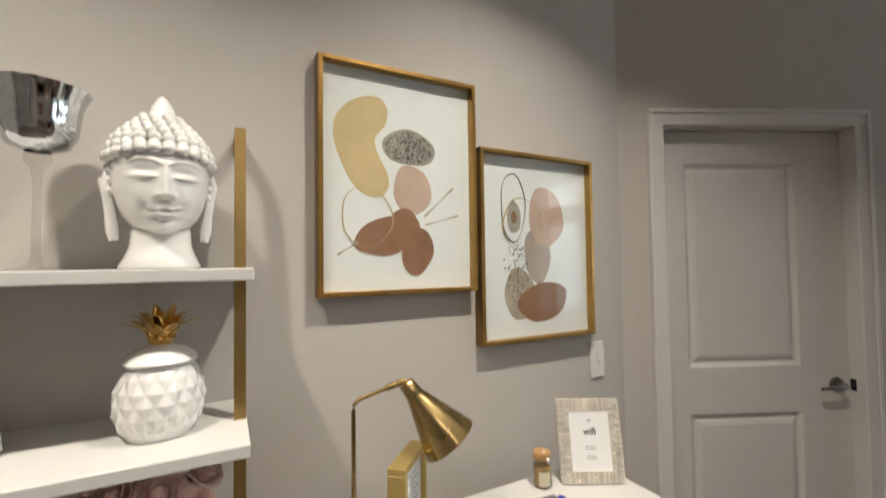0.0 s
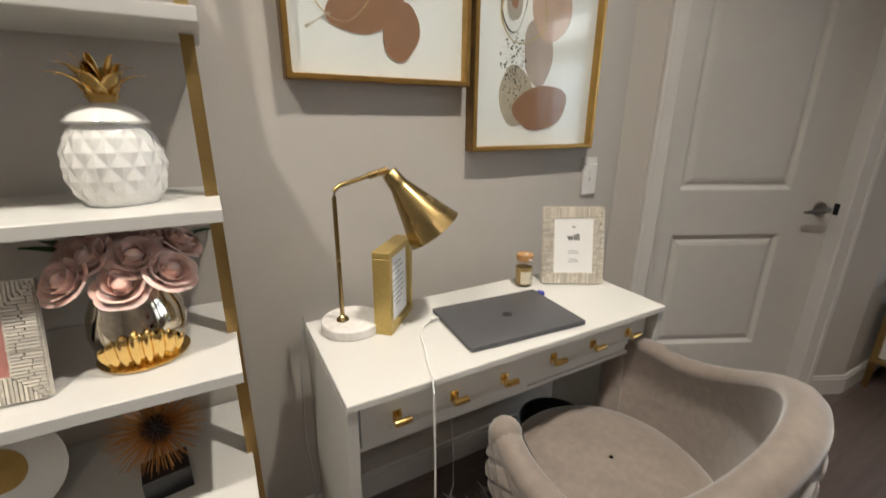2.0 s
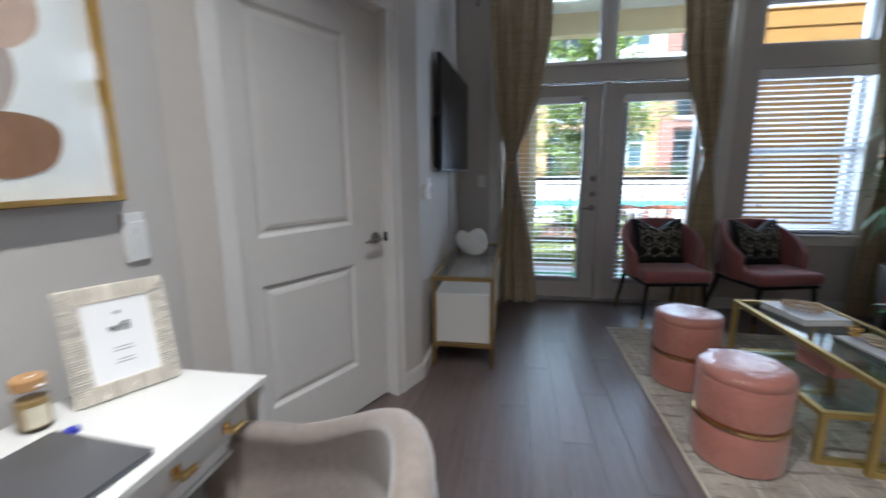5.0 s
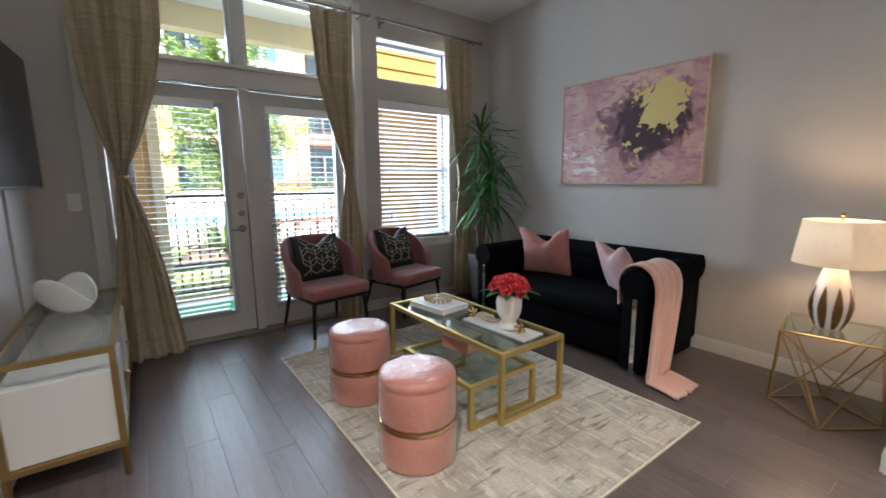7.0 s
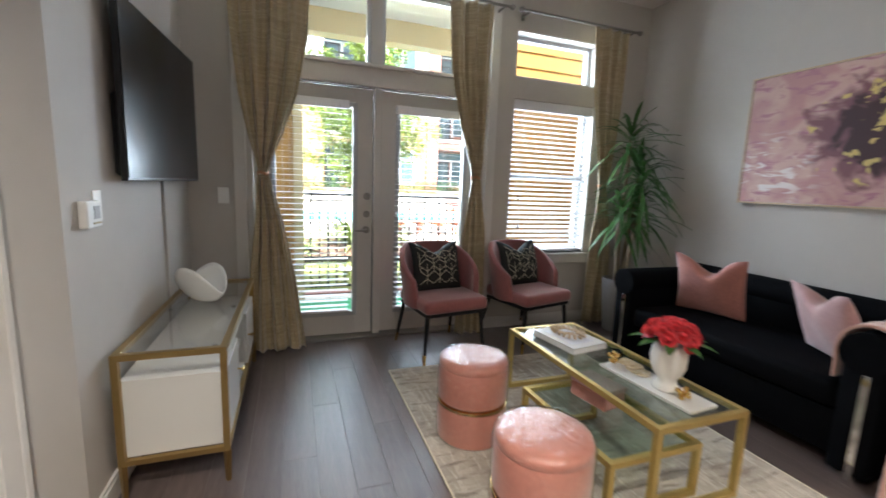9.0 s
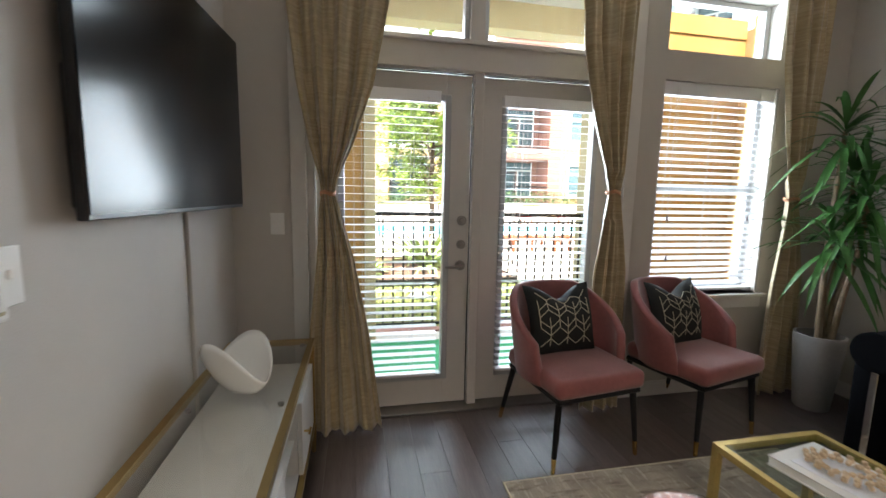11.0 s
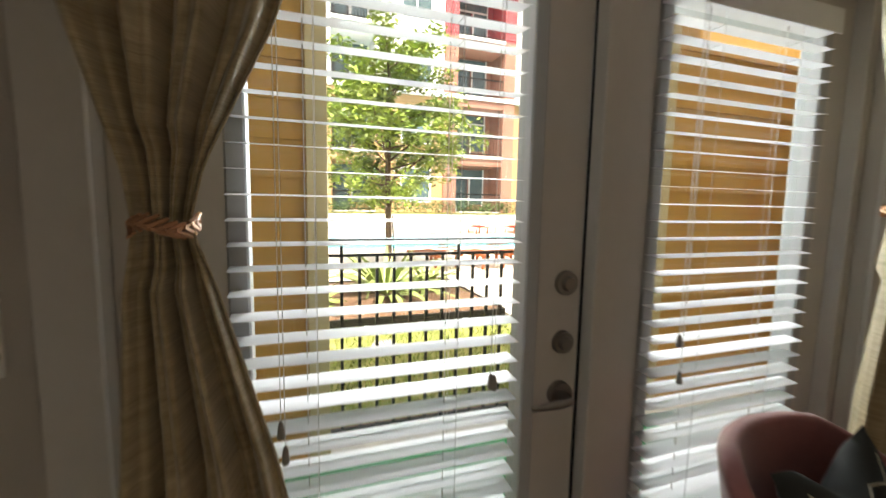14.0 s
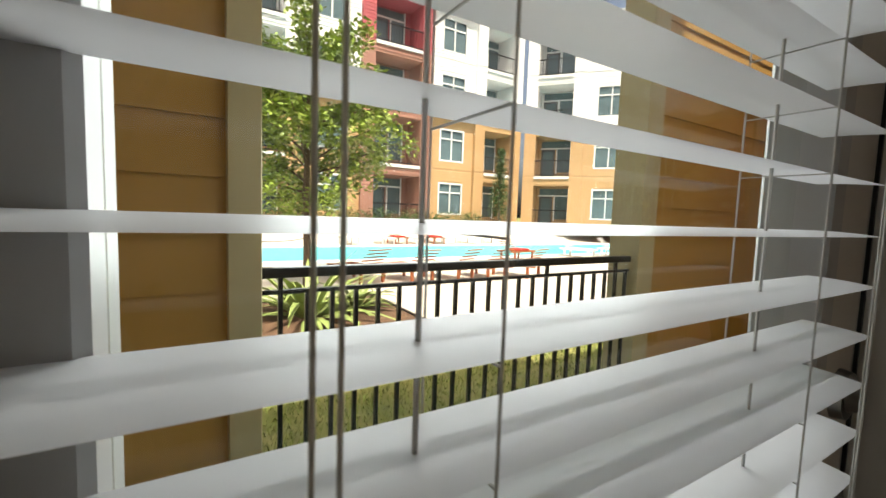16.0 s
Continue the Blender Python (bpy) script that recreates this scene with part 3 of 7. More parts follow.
def blind(name, x, y0, y1, ztop, zbot, phase, tilt, label, valance=0.0, cords=(0.16, 0.84), pulls=()):
    """A horizontal slatted blind, room side towards -x."""
    t_ = thing(name, pose(x, (y0 + y1) / 2, ztop), label, "window blind", "slatted blinds")
    w_ = y1 - y0
    part("headrail", boxes((-0.027, 0.027, -w_ / 2, w_ / 2, -0.055, 0.0), (-0.034, -0.028, -w_ / 2 - 0.004, w_ / 2 + 0.004, -0.062 - valance, 0.004), bev=0.002), M["slat"], t_)
    sm = slat_mesh(w_)
    z = phase
    while z < ztop - 0.075:
        z += 0.044
    z -= 0.044
    zs = []
    while z > zbot + 0.03:
        o = new("slat", sm)
        o.parent = t_
        o.matrix_basis = pose(0, 0, z - ztop, 0, -tilt, 0)
        zs.append(z - ztop)
        z -= 0.044
    part("bottom_rail", boxes((-0.026, 0.026, -w_ / 2, w_ / 2, zs[-1] - 0.055, zs[-1] - 0.037), bev=0.004), M["slat"], t_)
    for c in cords:
        y = -w_ / 2 + c * w_
        b_ = bmesh.new()
        for dx in (-0.0275, 0.0275):
            cone(b_, (dx, y - 0.006, -0.05), (dx, y - 0.006, zs[-1] - 0.04), 0.0007, n=6)
        for zz in zs:
            bar(b_, (-0.027, y - 0.006, zz - 0.003), (0.027, y - 0.006, zz - 0.003), 0.0009)
        part("ladder_cord", b_, M["string"], t_)
        b_ = bmesh.new()
        cone(b_, (0, y + 0.012, -0.05), (0, y + 0.012, zs[-1] - 0.04), 0.0012, n=5)
        part("lift_cord", b_, M["string"], t_)
    for c, drop in pulls:
        y = -w_ / 2 + c * w_
        b_ = bmesh.new()
        cone(b_, (-0.038, y, -0.03), (-0.038, y, drop - ztop), 0.0008, n=6)
        cord_ = part("pull_cord", b_, M["string"], t_)
        b_ = bmesh.new()
        lathe(b_, [(0.002, 0.0), (0.005, -0.006), (0.0065, -0.018), (0.0075, -0.03), (0.006, -0.034)], 10, (-0.038, y, drop - ztop))
        part("tassel", b_, M["tassel"], cord_, "smoky plastic tassel", smooth=True)
    return t_


blind("door_blind", 4.712, -0.378, 0.195, 1.925, 0.215, 1.387, 4.5, "white horizontal slat blind, half open, on the french door", cords=(0.265, 0.752), pulls=((0.857, 0.98), (0.845, 0.93), (0.126, 1.02), (0.112, 1.015)))
blind("door_blind", 4.712, -1.345, -0.764, 1.925, 0.215, 1.387, 4.5, "white horizontal slat blind, half open, on the fixed french door", cords=(0.265, 0.752), pulls=((0.88, 1.06), (0.86, 0.96)))
blind("window_blind", 4.715, -2.665, -1.815, 2.085, 0.725, 1.39, 22, "white horizontal slat blind, partly closed, inside the window", valance=0.015, cords=(0.12, 0.5, 0.88), pulls=((0.88, 1.24), (0.86, 0.97), (0.13, 1.24)))

win = tagged(new("window_2"), "white vinyl sash window with a fixed light above", "", "", "structure")
V = M["vinylframe"]
for z0, z1 in ((0.70, 2.09), (2.27, 2.66)):
    part("window_frame", boxes((4.775, 4.84, -2.68, -2.635, z0, z1), (4.775, 4.84, -1.845, -1.80, z0, z1), (4.775, 4.84, -2.635, -1.845, z0, z0 + 0.045), (4.775, 4.84, -2.635, -1.845, z1 - 0.045, z1), bev=0.003), V, win)
part("meeting_rail", boxes((4.77, 4.835, -2.635, -1.845, 1.405, 1.45), bev=0.003), V, win)
for z0, z1 in ((0.745, 1.405), (1.45, 2.045), (2.315, 2.615)):
    p = part("pane", boxes((4.803, 4.807, -2.635, -1.845, z0, z1)), M["glass"], win)
    p.visible_shadow = False
part("window_sill", boxes((4.625, 4.775, -2.74, -1.74, 0.675, 0.70), (4.645, 4.66, -2.71, -1.77, 0.60, 0.675), bev=0.004), M["trim"], win)
part("reveal_lining", boxes((4.665, 4.775, -2.68, -2.668, 0.70, 2.09), (4.665, 4.775, -1.812, -1.80, 0.70, 2.09), (4.665, 4.775, -2.68, -2.668, 2.27, 2.66), (4.665, 4.775, -1.812, -1.80, 2.27, 2.66), (4.665, 4.775, -2.668, -1.812, 2.648, 2.66)), M["trim"], win)

# ---- curtains and rods ----


def curtain(keys, seed, folds, label, xc=4.545):
    """keys: (z, y centre, half width, fold depth) from top to bottom; smooth between."""
    zs = [k[0] for k in keys][::-1]
    val = [[k[i] for k in keys][::-1] for i in (1, 2, 3)]
    rnd = random.Random(seed)
    ph = [rnd.uniform(0, 6.3) for _ in range(4)]
    t_ = thing("curtain", pose(0, 0, 0), label, "curtain", "gold curtains")
    b_ = bmesh.new()
    z1, z0 = keys[0][0], keys[-1][0]

    def f(u, v):
        z = z1 + (z0 - z1) * v
        yc, hw, dp = [float(np.interp(z, zs, q)) for q in val]
        s = 2 * u - 1
        wob = 0.10 * math.sin(3 * z + ph[0]) * (1 - s * s)
        fold = math.sin(folds * math.pi * (u + 0.05 * math.sin(2.1 * z + ph[1])) + ph[2]) + 0.45 * math.sin(folds * 2.3 * math.pi * u + ph[3] + 0.8 * z)
        return Vector((xc - dp * fold * 0.75 * (1 - 0.6 * s ** 6) - 0.03 * (1 - s * s) * (dp > 0.02) - 0.03 * s ** 6, yc + hw * (s + 0.25 * wob), z + 0.004 * math.sin(30 * u) * (v > 0.98)))
    grid(b_, 110, 90, f)
    part("drape", b_, M["curtain"], t_, "slubbed champagne-gold silk", smooth=70, solid=0.003)
    zt = min(keys, key=lambda k: k[2])
    b_ = bmesh.new()
    for k in range(26):
        a = k * math.tau / 26
        p0 = Vector((xc - 0.012 + 0.040 * math.cos(a), zt[1] + (zt[2] + 0.006) * math.sin(a), zt[0] + 0.006 * math.sin(3 * a)))
        tn = Vector((-0.048 * math.sin(a), (zt[2] + 0.006) * math.cos(a), 0)).normalized()
        for sgn in (-1, 1):
            q = p0 + tn * 0.014 + Vector((0, 0, sgn * 0.010))
            cone(b_, p0 - tn * 0.008, q, 0.0042, 0.0022, 6)
    tagged(part("tieback", b_, M["cord"], t_, "copper leaf tieback", smooth=True), kind="stuff")
    return t_


curtain([(2.74, 0.175, 0.265, 0.035), (2.3, 0.175, 0.25, 0.036), (1.9, 0.195, 0.19, 0.034), (1.6, 0.218, 0.112, 0.03), (1.42, 0.236, 0.045, 0.018), (1.343, 0.240, 0.031, 0.012), (1.26, 0.232, 0.052, 0.022), (1.0, 0.205, 0.095, 0.03), (0.6, 0.19, 0.155, 0.036), (0.02, 0.165, 0.205, 0.044)], 1, 7, "champagne-gold silk curtain tied back beside the french door")
curtain([(2.74, -1.31, 0.19, 0.035), (2.2, -1.32, 0.16, 0.036), (1.8, -1.36, 0.11, 0.032), (1.5, -1.405, 0.06, 0.02), (1.38, -1.412, 0.034, 0.012), (1.28, -1.412, 0.05, 0.018), (0.9, -1.41, 0.105, 0.03), (0.02, -1.40, 0.13, 0.042)], 2, 6, "champagne-gold silk curtain tied back between door and window")
curtain([(2.74, -2.68, 0.19, 0.03), (2.2, -2.70, 0.165, 0.034), (1.8, -2.72, 0.12, 0.03), (1.5, -2.73, 0.07, 0.02), (1.36, -2.73, 0.036, 0.012), (1.26, -2.74, 0.05, 0.018), (0.8, -2.755, 0.12, 0.03), (0.02, -2.76, 0.155, 0.042)], 3, 6, "champagne-gold silk curtain tied back beside the window")


def curtain_rod(y0, y1):
    t_ = thing("curtain_rod", pose(4.545, (y0 + y1) / 2, 2.77), "slim satin nickel curtain rod with ball finials", "curtain rod", "curtain rods")
    h = (y1 - y0) / 2
    b_ = bmesh.new()
    cone(b_, (0, -h, 0), (0, h, 0), 0.011, n=14)
    part("rod", b_, M["steel"], t_, smooth=True)
    for s in (-1, 1):
        b_ = bmesh.new()
        bmesh.ops.create_uvsphere(b_, u_segments=14, v_segments=10, radius=0.022, matrix=Matrix.Translation((0, s * (h + 0.018), 0)))
        part("finial", b_, M["steel"], t_, smooth=True)
        b_ = bmesh.new()
        bar(b_, (0.0, s * (h - 0.06), -0.012), (0.113, s * (h - 0.06), -0.012), 0.012)
        box(b_, 0.105, 0.115, s * (h - 0.06) - 0.015, s * (h - 0.06) + 0.015, -0.04, 0.03)
        part("bracket", b_, M["steel"], t_)


curtain_rod(-1.66, 0.62)
curtain_rod(-3.0, -1.78)

# ---- wall plates ----


def wall_plate(m, label, toggle=True):
    t_ = thing("light_switch", m, label, "light switch", "wall plates")
    b_ = bmesh.new()
    box(b_, -0.036, 0.036, -0.006, 0, -0.058, 0.058, bev=0.003, seg=2)
    part("plate", b_, M["plasticwhite"], t_)
    if toggle:
        b_ = bmesh.new()
        box(b_, -0.005, 0.005, -0.014, -0.0055, -0.004, 0.014, bev=0.002)
        part("toggle", b_, M["plasticwhite"], t_)
    return t_


wall_plate(pose(4.66, 0.515, 1.173, 0, 0, -90), "white plastic light switch on the wall by the french door")
wall_plate(pose(3.19, 0.74, 1.175), "white plastic light switch beside the thermostat")
wall_plate(pose(1.604, 1.285, 1.10), "white plastic light switch below the framed print")
wall_plate(pose(1.585, 1.285, 0.0) @ Matrix.Translation((0.02, -0.004, 1.075)), "white plastic cover plate with a small jack", True)

th = thing("thermostat", pose(3.095, 0.74, 1.15), "white plastic wall thermostat with a small grey display", "thermostat")
b_ = bmesh.new()
box(b_, -0.058, 0.058, -0.03, 0, -0.048, 0.048, bev=0.006, seg=2)
part("case", b_, M["plasticwhite"], th)
part("display", boxes((-0.008, 0.036, -0.032, -0.0295, -0.016, 0.03)), M["greyink"], th, "grey display")
part("button_strip", boxes((-0.02, 0.045, -0.032, -0.0295, -0.034, -0.028)), M["tan"], th)
structure("cable_cover", boxes((4.03, 4.07, 0.725, 0.74, 0.10, 1.30), bev=0.003), M["wall"], "painted cable cover strip under the television")

# ---- television ----
tv = thing("television", pose(3.883, 0.683, 1.270, 0, 0, -3), "large flat black television hung on the wall", "television")
b_ = bmesh.new()
box(b_, -0.535, 0.535, -0.030, -0.005, 0.0, 0.745, bev=0.003)
part("body", b_, M["blackplastic"], tv)
part("screen", boxes((-0.528, 0.528, -0.033, -0.0302, 0.014, 0.737)), M["screen"], tv, "dark glossy screen")
b_ = bmesh.new()
box(b_, -0.50, 0.50, -0.005, 0.03, 0.02, 0.36, bev=0.012)
part("back_cover", b_, M["blackplastic"], tv)
part("wall_mount", boxes((-0.2, 0.2, 0.03, 0.059, 0.12, 0.32)), M["black"], tv)

# ---- media console ----
con = thing("media_console", pose(3.10, 0.31, 0), "white lacquer media console in a gold metal frame with glass top", "media console")
CL, CD, CH = 1.30, 0.40, 0.61
G = M["gold"]
b_ = bmesh.new()
for y in (0.0125, CD - 0.0125):
    bar(b_, (0, y, CH - 0.0125), (CL, y, CH - 0.0125), 0.025)
for x in (0.0125, CL - 0.0125):
    bar(b_, (x, 0.025, CH - 0.0125), (x, CD - 0.025, CH - 0.0125), 0.025)
part("top_frame", b_, G, con, "brushed gold top frame")
for x in (0.0125, CL - 0.0125):
    for y in (0.0125, CD - 0.0125):
        b_ = bmesh.new()
        cone(b_, (x, y, 0.0), (x, y, 0.145), 0.011, 0.0165, 4)
        bar(b_, (x, y, 0.145), (x, y, CH - 0.025), 0.025)
        part("leg", b_, G, con, "brushed gold leg")
b_ = bmesh.new()
for y in (0.0125, CD - 0.0125):
    bar(b_, (0.025, y, 0.155), (CL - 0.025, y, 0.155), 0.022)
for x in (0.0125, CL - 0.0125):
    bar(b_, (x, 0.025, 0.155), (x, CD - 0.025, 0.155), 0.022)
part("base_frame", b_, G, con, "brushed gold base frame")
p = part("glass_top", boxes((0.02, CL - 0.02, 0.02, CD - 0.02, CH - 0.007, CH - 0.001)), M["clearglass"], con, "clear glass top")
for panel in ((0.028, CL - 0.028, 0.028, CD - 0.015, 0.168, 0.186), (0.028, CL - 0.028, 0.028, CD - 0.015, 0.475, 0.493), (0.028, 0.046, 0.028, CD - 0.015, 0.186, 0.475), (CL - 0.046, CL - 0.028, 0.028, CD - 0.015, 0.186, 0.475),
                           (0.046, CL - 0.046, CD - 0.033, CD - 0.015, 0.186, 0.475), (0.44, 0.455, 0.028, CD - 0.033, 0.186, 0.475), (0.845, 0.86, 0.028, CD - 0.033, 0.186, 0.475), (0.455, 0.845, 0.04, CD - 0.033, 0.325, 0.337)):
    part("cabinet_panel", boxes(panel), M["white"], con)
for x0, x1 in ((0.030, 0.445), (0.855, CL - 0.030)):
    d_ = part("cabinet_door", boxes((x0, x1, 0.008, 0.026, 0.172, 0.489), bev=0.002), M["white"], con)
    b_ = bmesh.new()
    xm = x1 - 0.05 if x0 < 0.4 else x0 + 0.05
    tube(b_, [(xm - 0.0, 0.008, 0.34), (xm, -0.016, 0.34)], 0.005, 8)
    cone(b_, (xm - 0.022, -0.016, 0.34), (xm + 0.022, -0.016, 0.34), 0.005, n=8)
    part("handle", b_, M["goldbright"], d_, "gold bar handle")
for x in (0.06, 0.65, CL - 0.06):
    for y in (0.05, CD - 0.05):
        b_ = bmesh.new()
        cone(b_, (x, y, 0.593), (x, y, CH - 0.007), 0.011, n=12)
        part("glass_pad", b_, M["steel"], con)

bowl = thing("bowl", pose(3.86, 0.52, CH - 0.001, 0, 0, 50), "white glazed folded leaf-shaped bowl on the media console", "bowl")
b_ = bmesh.new()


def shell(u, v):
    a, s = u * math.tau, v
    rx, ry = 0.16 * s ** 0.7, 0.085 * s ** 0.7
    lift = 0.022 + 0.20 * s ** 2.2 * (0.30 + 0.70 * abs(math.sin(a)) ** 1.6)
    return Vector((rx * math.cos(a) + 0.02 * s, ry * math.sin(a) * (1 + 0.1 * s), lift - 0.02))


grid(b_, 48, 16, lambda u, v: shell(u, 0.04 + 0.96 * v), closed=True)
bmesh.ops.contextual_create(b_, geom=[e for e in b_.edges if e.is_boundary and (e.verts[0].co.xy.length < 0.03)])
part("shell", b_, M["ceramic"], bowl, smooth=80, solid=0.005)
b_ = bmesh.new()
cone(b_, (0.0, 0, 0), (0.0, 0, 0.006), 0.03, 0.025, 20)
part("foot", b_, M["ceramic"], bowl, smooth=True)

# ---- rug ----
rug = thing("area_rug", pose(2.865, -1.36, 0), "beige and grey distressed area rug under the coffee table", "rug")
part("woven_field", boxes((-1.105, 1.105, -0.78, 0.78, 0.0, 0.010), bev=0.003), M["rugpile"], rug)
part("binding", boxes((-1.113, 1.113, 0.78, 0.788, 0, 0.009), (-1.113, 1.113, -0.788, -0.78, 0, 0.009), (-1.113, -1.105, -0.78, 0.78, 0, 0.009), (1.105, 1.113, -0.78, 0.78, 0, 0.009)), M["cream"], rug, "pale stitched edge")
RZ = 0.010

# ---- ottomans ----


def ottoman(m, label):
    t_ = thing("ottoman", m, label, "ottoman", "pink ottomans")
    R = 0.178
    for nm, z0, z1 in (("lower_drum", 0.0, 0.185), ("upper_drum", 0.205, 0.385)):
        b_ = bmesh.new()
        lathe(b_, [(R - 0.012, z0), (R, z0 + 0.012), (R + 0.002, (z0 + z1) / 2), (R, z1 - 0.01), (R - 0.008, z1)], 48)
        part(nm, b_, M["pink"], t_, smooth=True)
    b_ = bmesh.new()
    lathe(b_, [(R - 0.003, 0.385), (R + 0.001, 0.40), (R - 0.004, 0.42), (R - 0.03, 0.432), (0.08, 0.438), (0.01, 0.440)], 48)
    part("seat_pad", b_, M["pink"], t_, smooth=60)
    b_ = bmesh.new()
    lathe(b_, [(R - 0.004, 0.186), (R + 0.003, 0.188), (R + 0.003, 0.202), (R - 0.004, 0.204)], 48)
    part("metal_band", b_, M["goldbright"], t_, "polished gold band", smooth=True)
    b_ = bmesh.new()

    def wrinkle(a, r, z):
        k = noise.noise(Vector((5 * math.cos(a), 5 * math.sin(a), 14 * z))) + 0.6 * noise.noise(Vector((13 * math.cos(a), 13 * math.sin(a), 9 * z + 4)))
        return r + 0.0035 * k
    lathe(b_, [(R + 0.007, 0.004 + 0.021 * k) for k in range(20)] + [(R + 0.002, 0.418), (R - 0.012, 0.434), (R - 0.04, 0.441), (0.10, 0.4455), (0.05, 0.4465), (0.004, 0.447)], 96, wave=wrinkle, cap=False)
    w_ = part("plastic_wrap", b_, M["film"], t_, "clear crinkled plastic wrap", smooth=True)
    w_.visible_shadow = False
    return t_


o1 = ottoman(pose(3.135, -0.83, RZ), "round pink velvet ottoman with a gold band")
copy_thing(o1, pose(2.445, -0.80, RZ, 0, 0, 40))

# ---- coffee table: a tall glass table with a lower one slid under it ----
ct = thing("coffee_table", pose(2.36, -1.76, RZ), "gold metal coffee table with two clear glass levels", "coffee table")
GP = M["goldpaint"]


def glass_table(parent, x0, x1, y0, y1, h, w, names):
    for x in (x0 + w / 2, x1 - w / 2):
        for y in (y0 + w / 2, y1 - w / 2):
            b2 = bmesh.new()
            bar(b2, (x, y, 0), (x, y, h - w), w)
            part("leg", b2, GP, parent)
    b2 = bmesh.new()
    for y in (y0 + w / 2, y1 - w / 2):
        bar(b2, (x0, y, h - w / 2), (x1, y, h - w / 2), w)
    for x in (x0 + w / 2, x1 - w / 2):
        bar(b2, (x, y0 + w, h - w / 2), (x, y1 - w, h - w / 2), w)
        bar(b2, (x, y0 + w, w / 2), (x, y1 - w, w / 2), w)
    part(names[0], b2, GP, parent)
    part(names[1], boxes((x0 + w * 0.6, x1 - w * 0.6, y0 + w * 0.6, y1 - w * 0.6, h - 0.009, h - 0.002)), M["tableglass"], parent, "clear glass")


glass_table(ct, 0.0, 1.18, 0.0, 0.50, 0.40, 0.026, ("top_frame", "glass_top"))
glass_table(ct, 0.06, 0.72, 0.17, 0.66, 0.245, 0.026, ("lower_frame", "lower_glass"))

bk = thing("book", pose(3.24, -1.49, RZ + 0.40, 0, 0, 8), "large pale hardback book with a photograph cover", "book")
b_ = bmesh.new()
box(b_, -0.17, 0.17, -0.125, 0.125, 0.0, 0.004)
box(b_, -0.17, 0.17, -0.125, 0.125, 0.032, 0.036)
box(b_, -0.17, 0.17, -0.129, -0.125, 0.0, 0.036)
part("cover", b_, M["whitematt"], bk)
part("page_block", boxes((-0.166, 0.166, -0.124, 0.121, 0.0042, 0.0318)), M["paper"], bk)
part("cover_photo", boxes((-0.12, 0.12, -0.08, 0.085, 0.0362, 0.0372)), M["book"], bk, "grey photograph on the cover")
bd = thing("bead_garland", pose(3.26, -1.50, RZ + 0.4372), "pale wooden bead garland coiled on the book", "garland")
b_ = bmesh.new()
for k in range(64):
    a = k * 0.42
    rr = 0.075 + 0.02 * math.sin(a * 0.31) + 0.012 * math.sin(2 * a)
    bmesh.ops.create_icosphere(b_, subdivisions=1, radius=0.0105, matrix=Matrix.Translation((rr * math.cos(a), rr * 0.85 * math.sin(a), 0.0100 + 0.018 * (k / 64) + 0.004 * math.sin(a * 1.7))))
part("beads", b_, M["beads"], bd, smooth=True)

tray = thing("tray", pose(2.66, -1.54, RZ + 0.40, 0, 0, 4), "rectangular white marble tray on the coffee table", "tray")
b_ = bmesh.new()
box(b_, -0.25, 0.25, -0.085, 0.085, 0, 0.014, bev=0.003, seg=2)
part("slab", b_, M["whitematt"], tray)
TZ = RZ + 0.414
vs_ = thing("vase", pose(2.60, -1.55, TZ), "white ceramic sculpted vase holding coral red roses", "vase")
b_ = bmesh.new()


def bustish(a, r, z):
    return r * (1 + 0.08 * math.cos(a - 2.2) * (0.5 + math.sin(z * 26)) + 0.03 * math.sin(3 * a + z * 40) + 0.02 * math.cos(7 * a))


lathe(b_, [(0.052, 0), (0.056, 0.01), (0.046, 0.03), (0.040, 0.05), (0.056, 0.075), (0.070, 0.11), (0.076, 0.15), (0.074, 0.185), (0.064, 0.205), (0.056, 0.21), (0.05, 0.20)], 40, wave=bustish)
part("body", b_, M["ceramicmatt"], vs_, smooth=70)


def rose(b2, c, r, up, rnd, layers=3):
    """Cupped petals round a bud."""
    q = Vector(up).to_track_quat('Z', 'Y').to_matrix()
    c = Vector(c)
    bmesh.ops.create_icosphere(b2, subdivisions=2, radius=r * 0.36, matrix=Matrix.Translation(c + q @ Vector((0, 0, r * 0.16))) @ q.to_4x4() @ Matrix.Diagonal((1, 1, 1.25, 1)))
    for l in range(layers + 1):
        n = 3 + l
        for k in range(n):
            a0 = k * math.tau / n + l * 0.7 + rnd.uniform(-0.15, 0.15)
            wd = math.tau / n * 0.74
            op = (0.36, 0.56, 0.74, 0.88)[l] * rnd.uniform(0.93, 1.07)
            hh = (0.72, 0.66, 0.56, 0.42)[l]
            curl = (0.0, 0.05, 0.13, 0.22)[l]

            def f(u, v, a0=a0, wd=wd, op=op, hh=hh, curl=curl):
                s_ = 2 * u - 1
                a = a0 + s_ * wd * (0.6 + 0.4 * math.sin(math.pi * min(1, v * 0.8 + 0.1)))
                rad = r * (0.14 + (op - 0.14) * math.sin(min(1, v * 1.05) * 1.5) ** 0.8 + curl * v ** 5) * (1 - 0.10 * s_ ** 2 * v)
                z = r * (-0.42 + (hh + 0.42) * v ** 0.85 - 0.9 * curl * v ** 5 - 0.14 * v * abs(s_) ** 2.5)
                return c + q @ Vector((rad * math.cos(a), rad * math.sin(a), z))
            grid(b2, 6, 6, f)


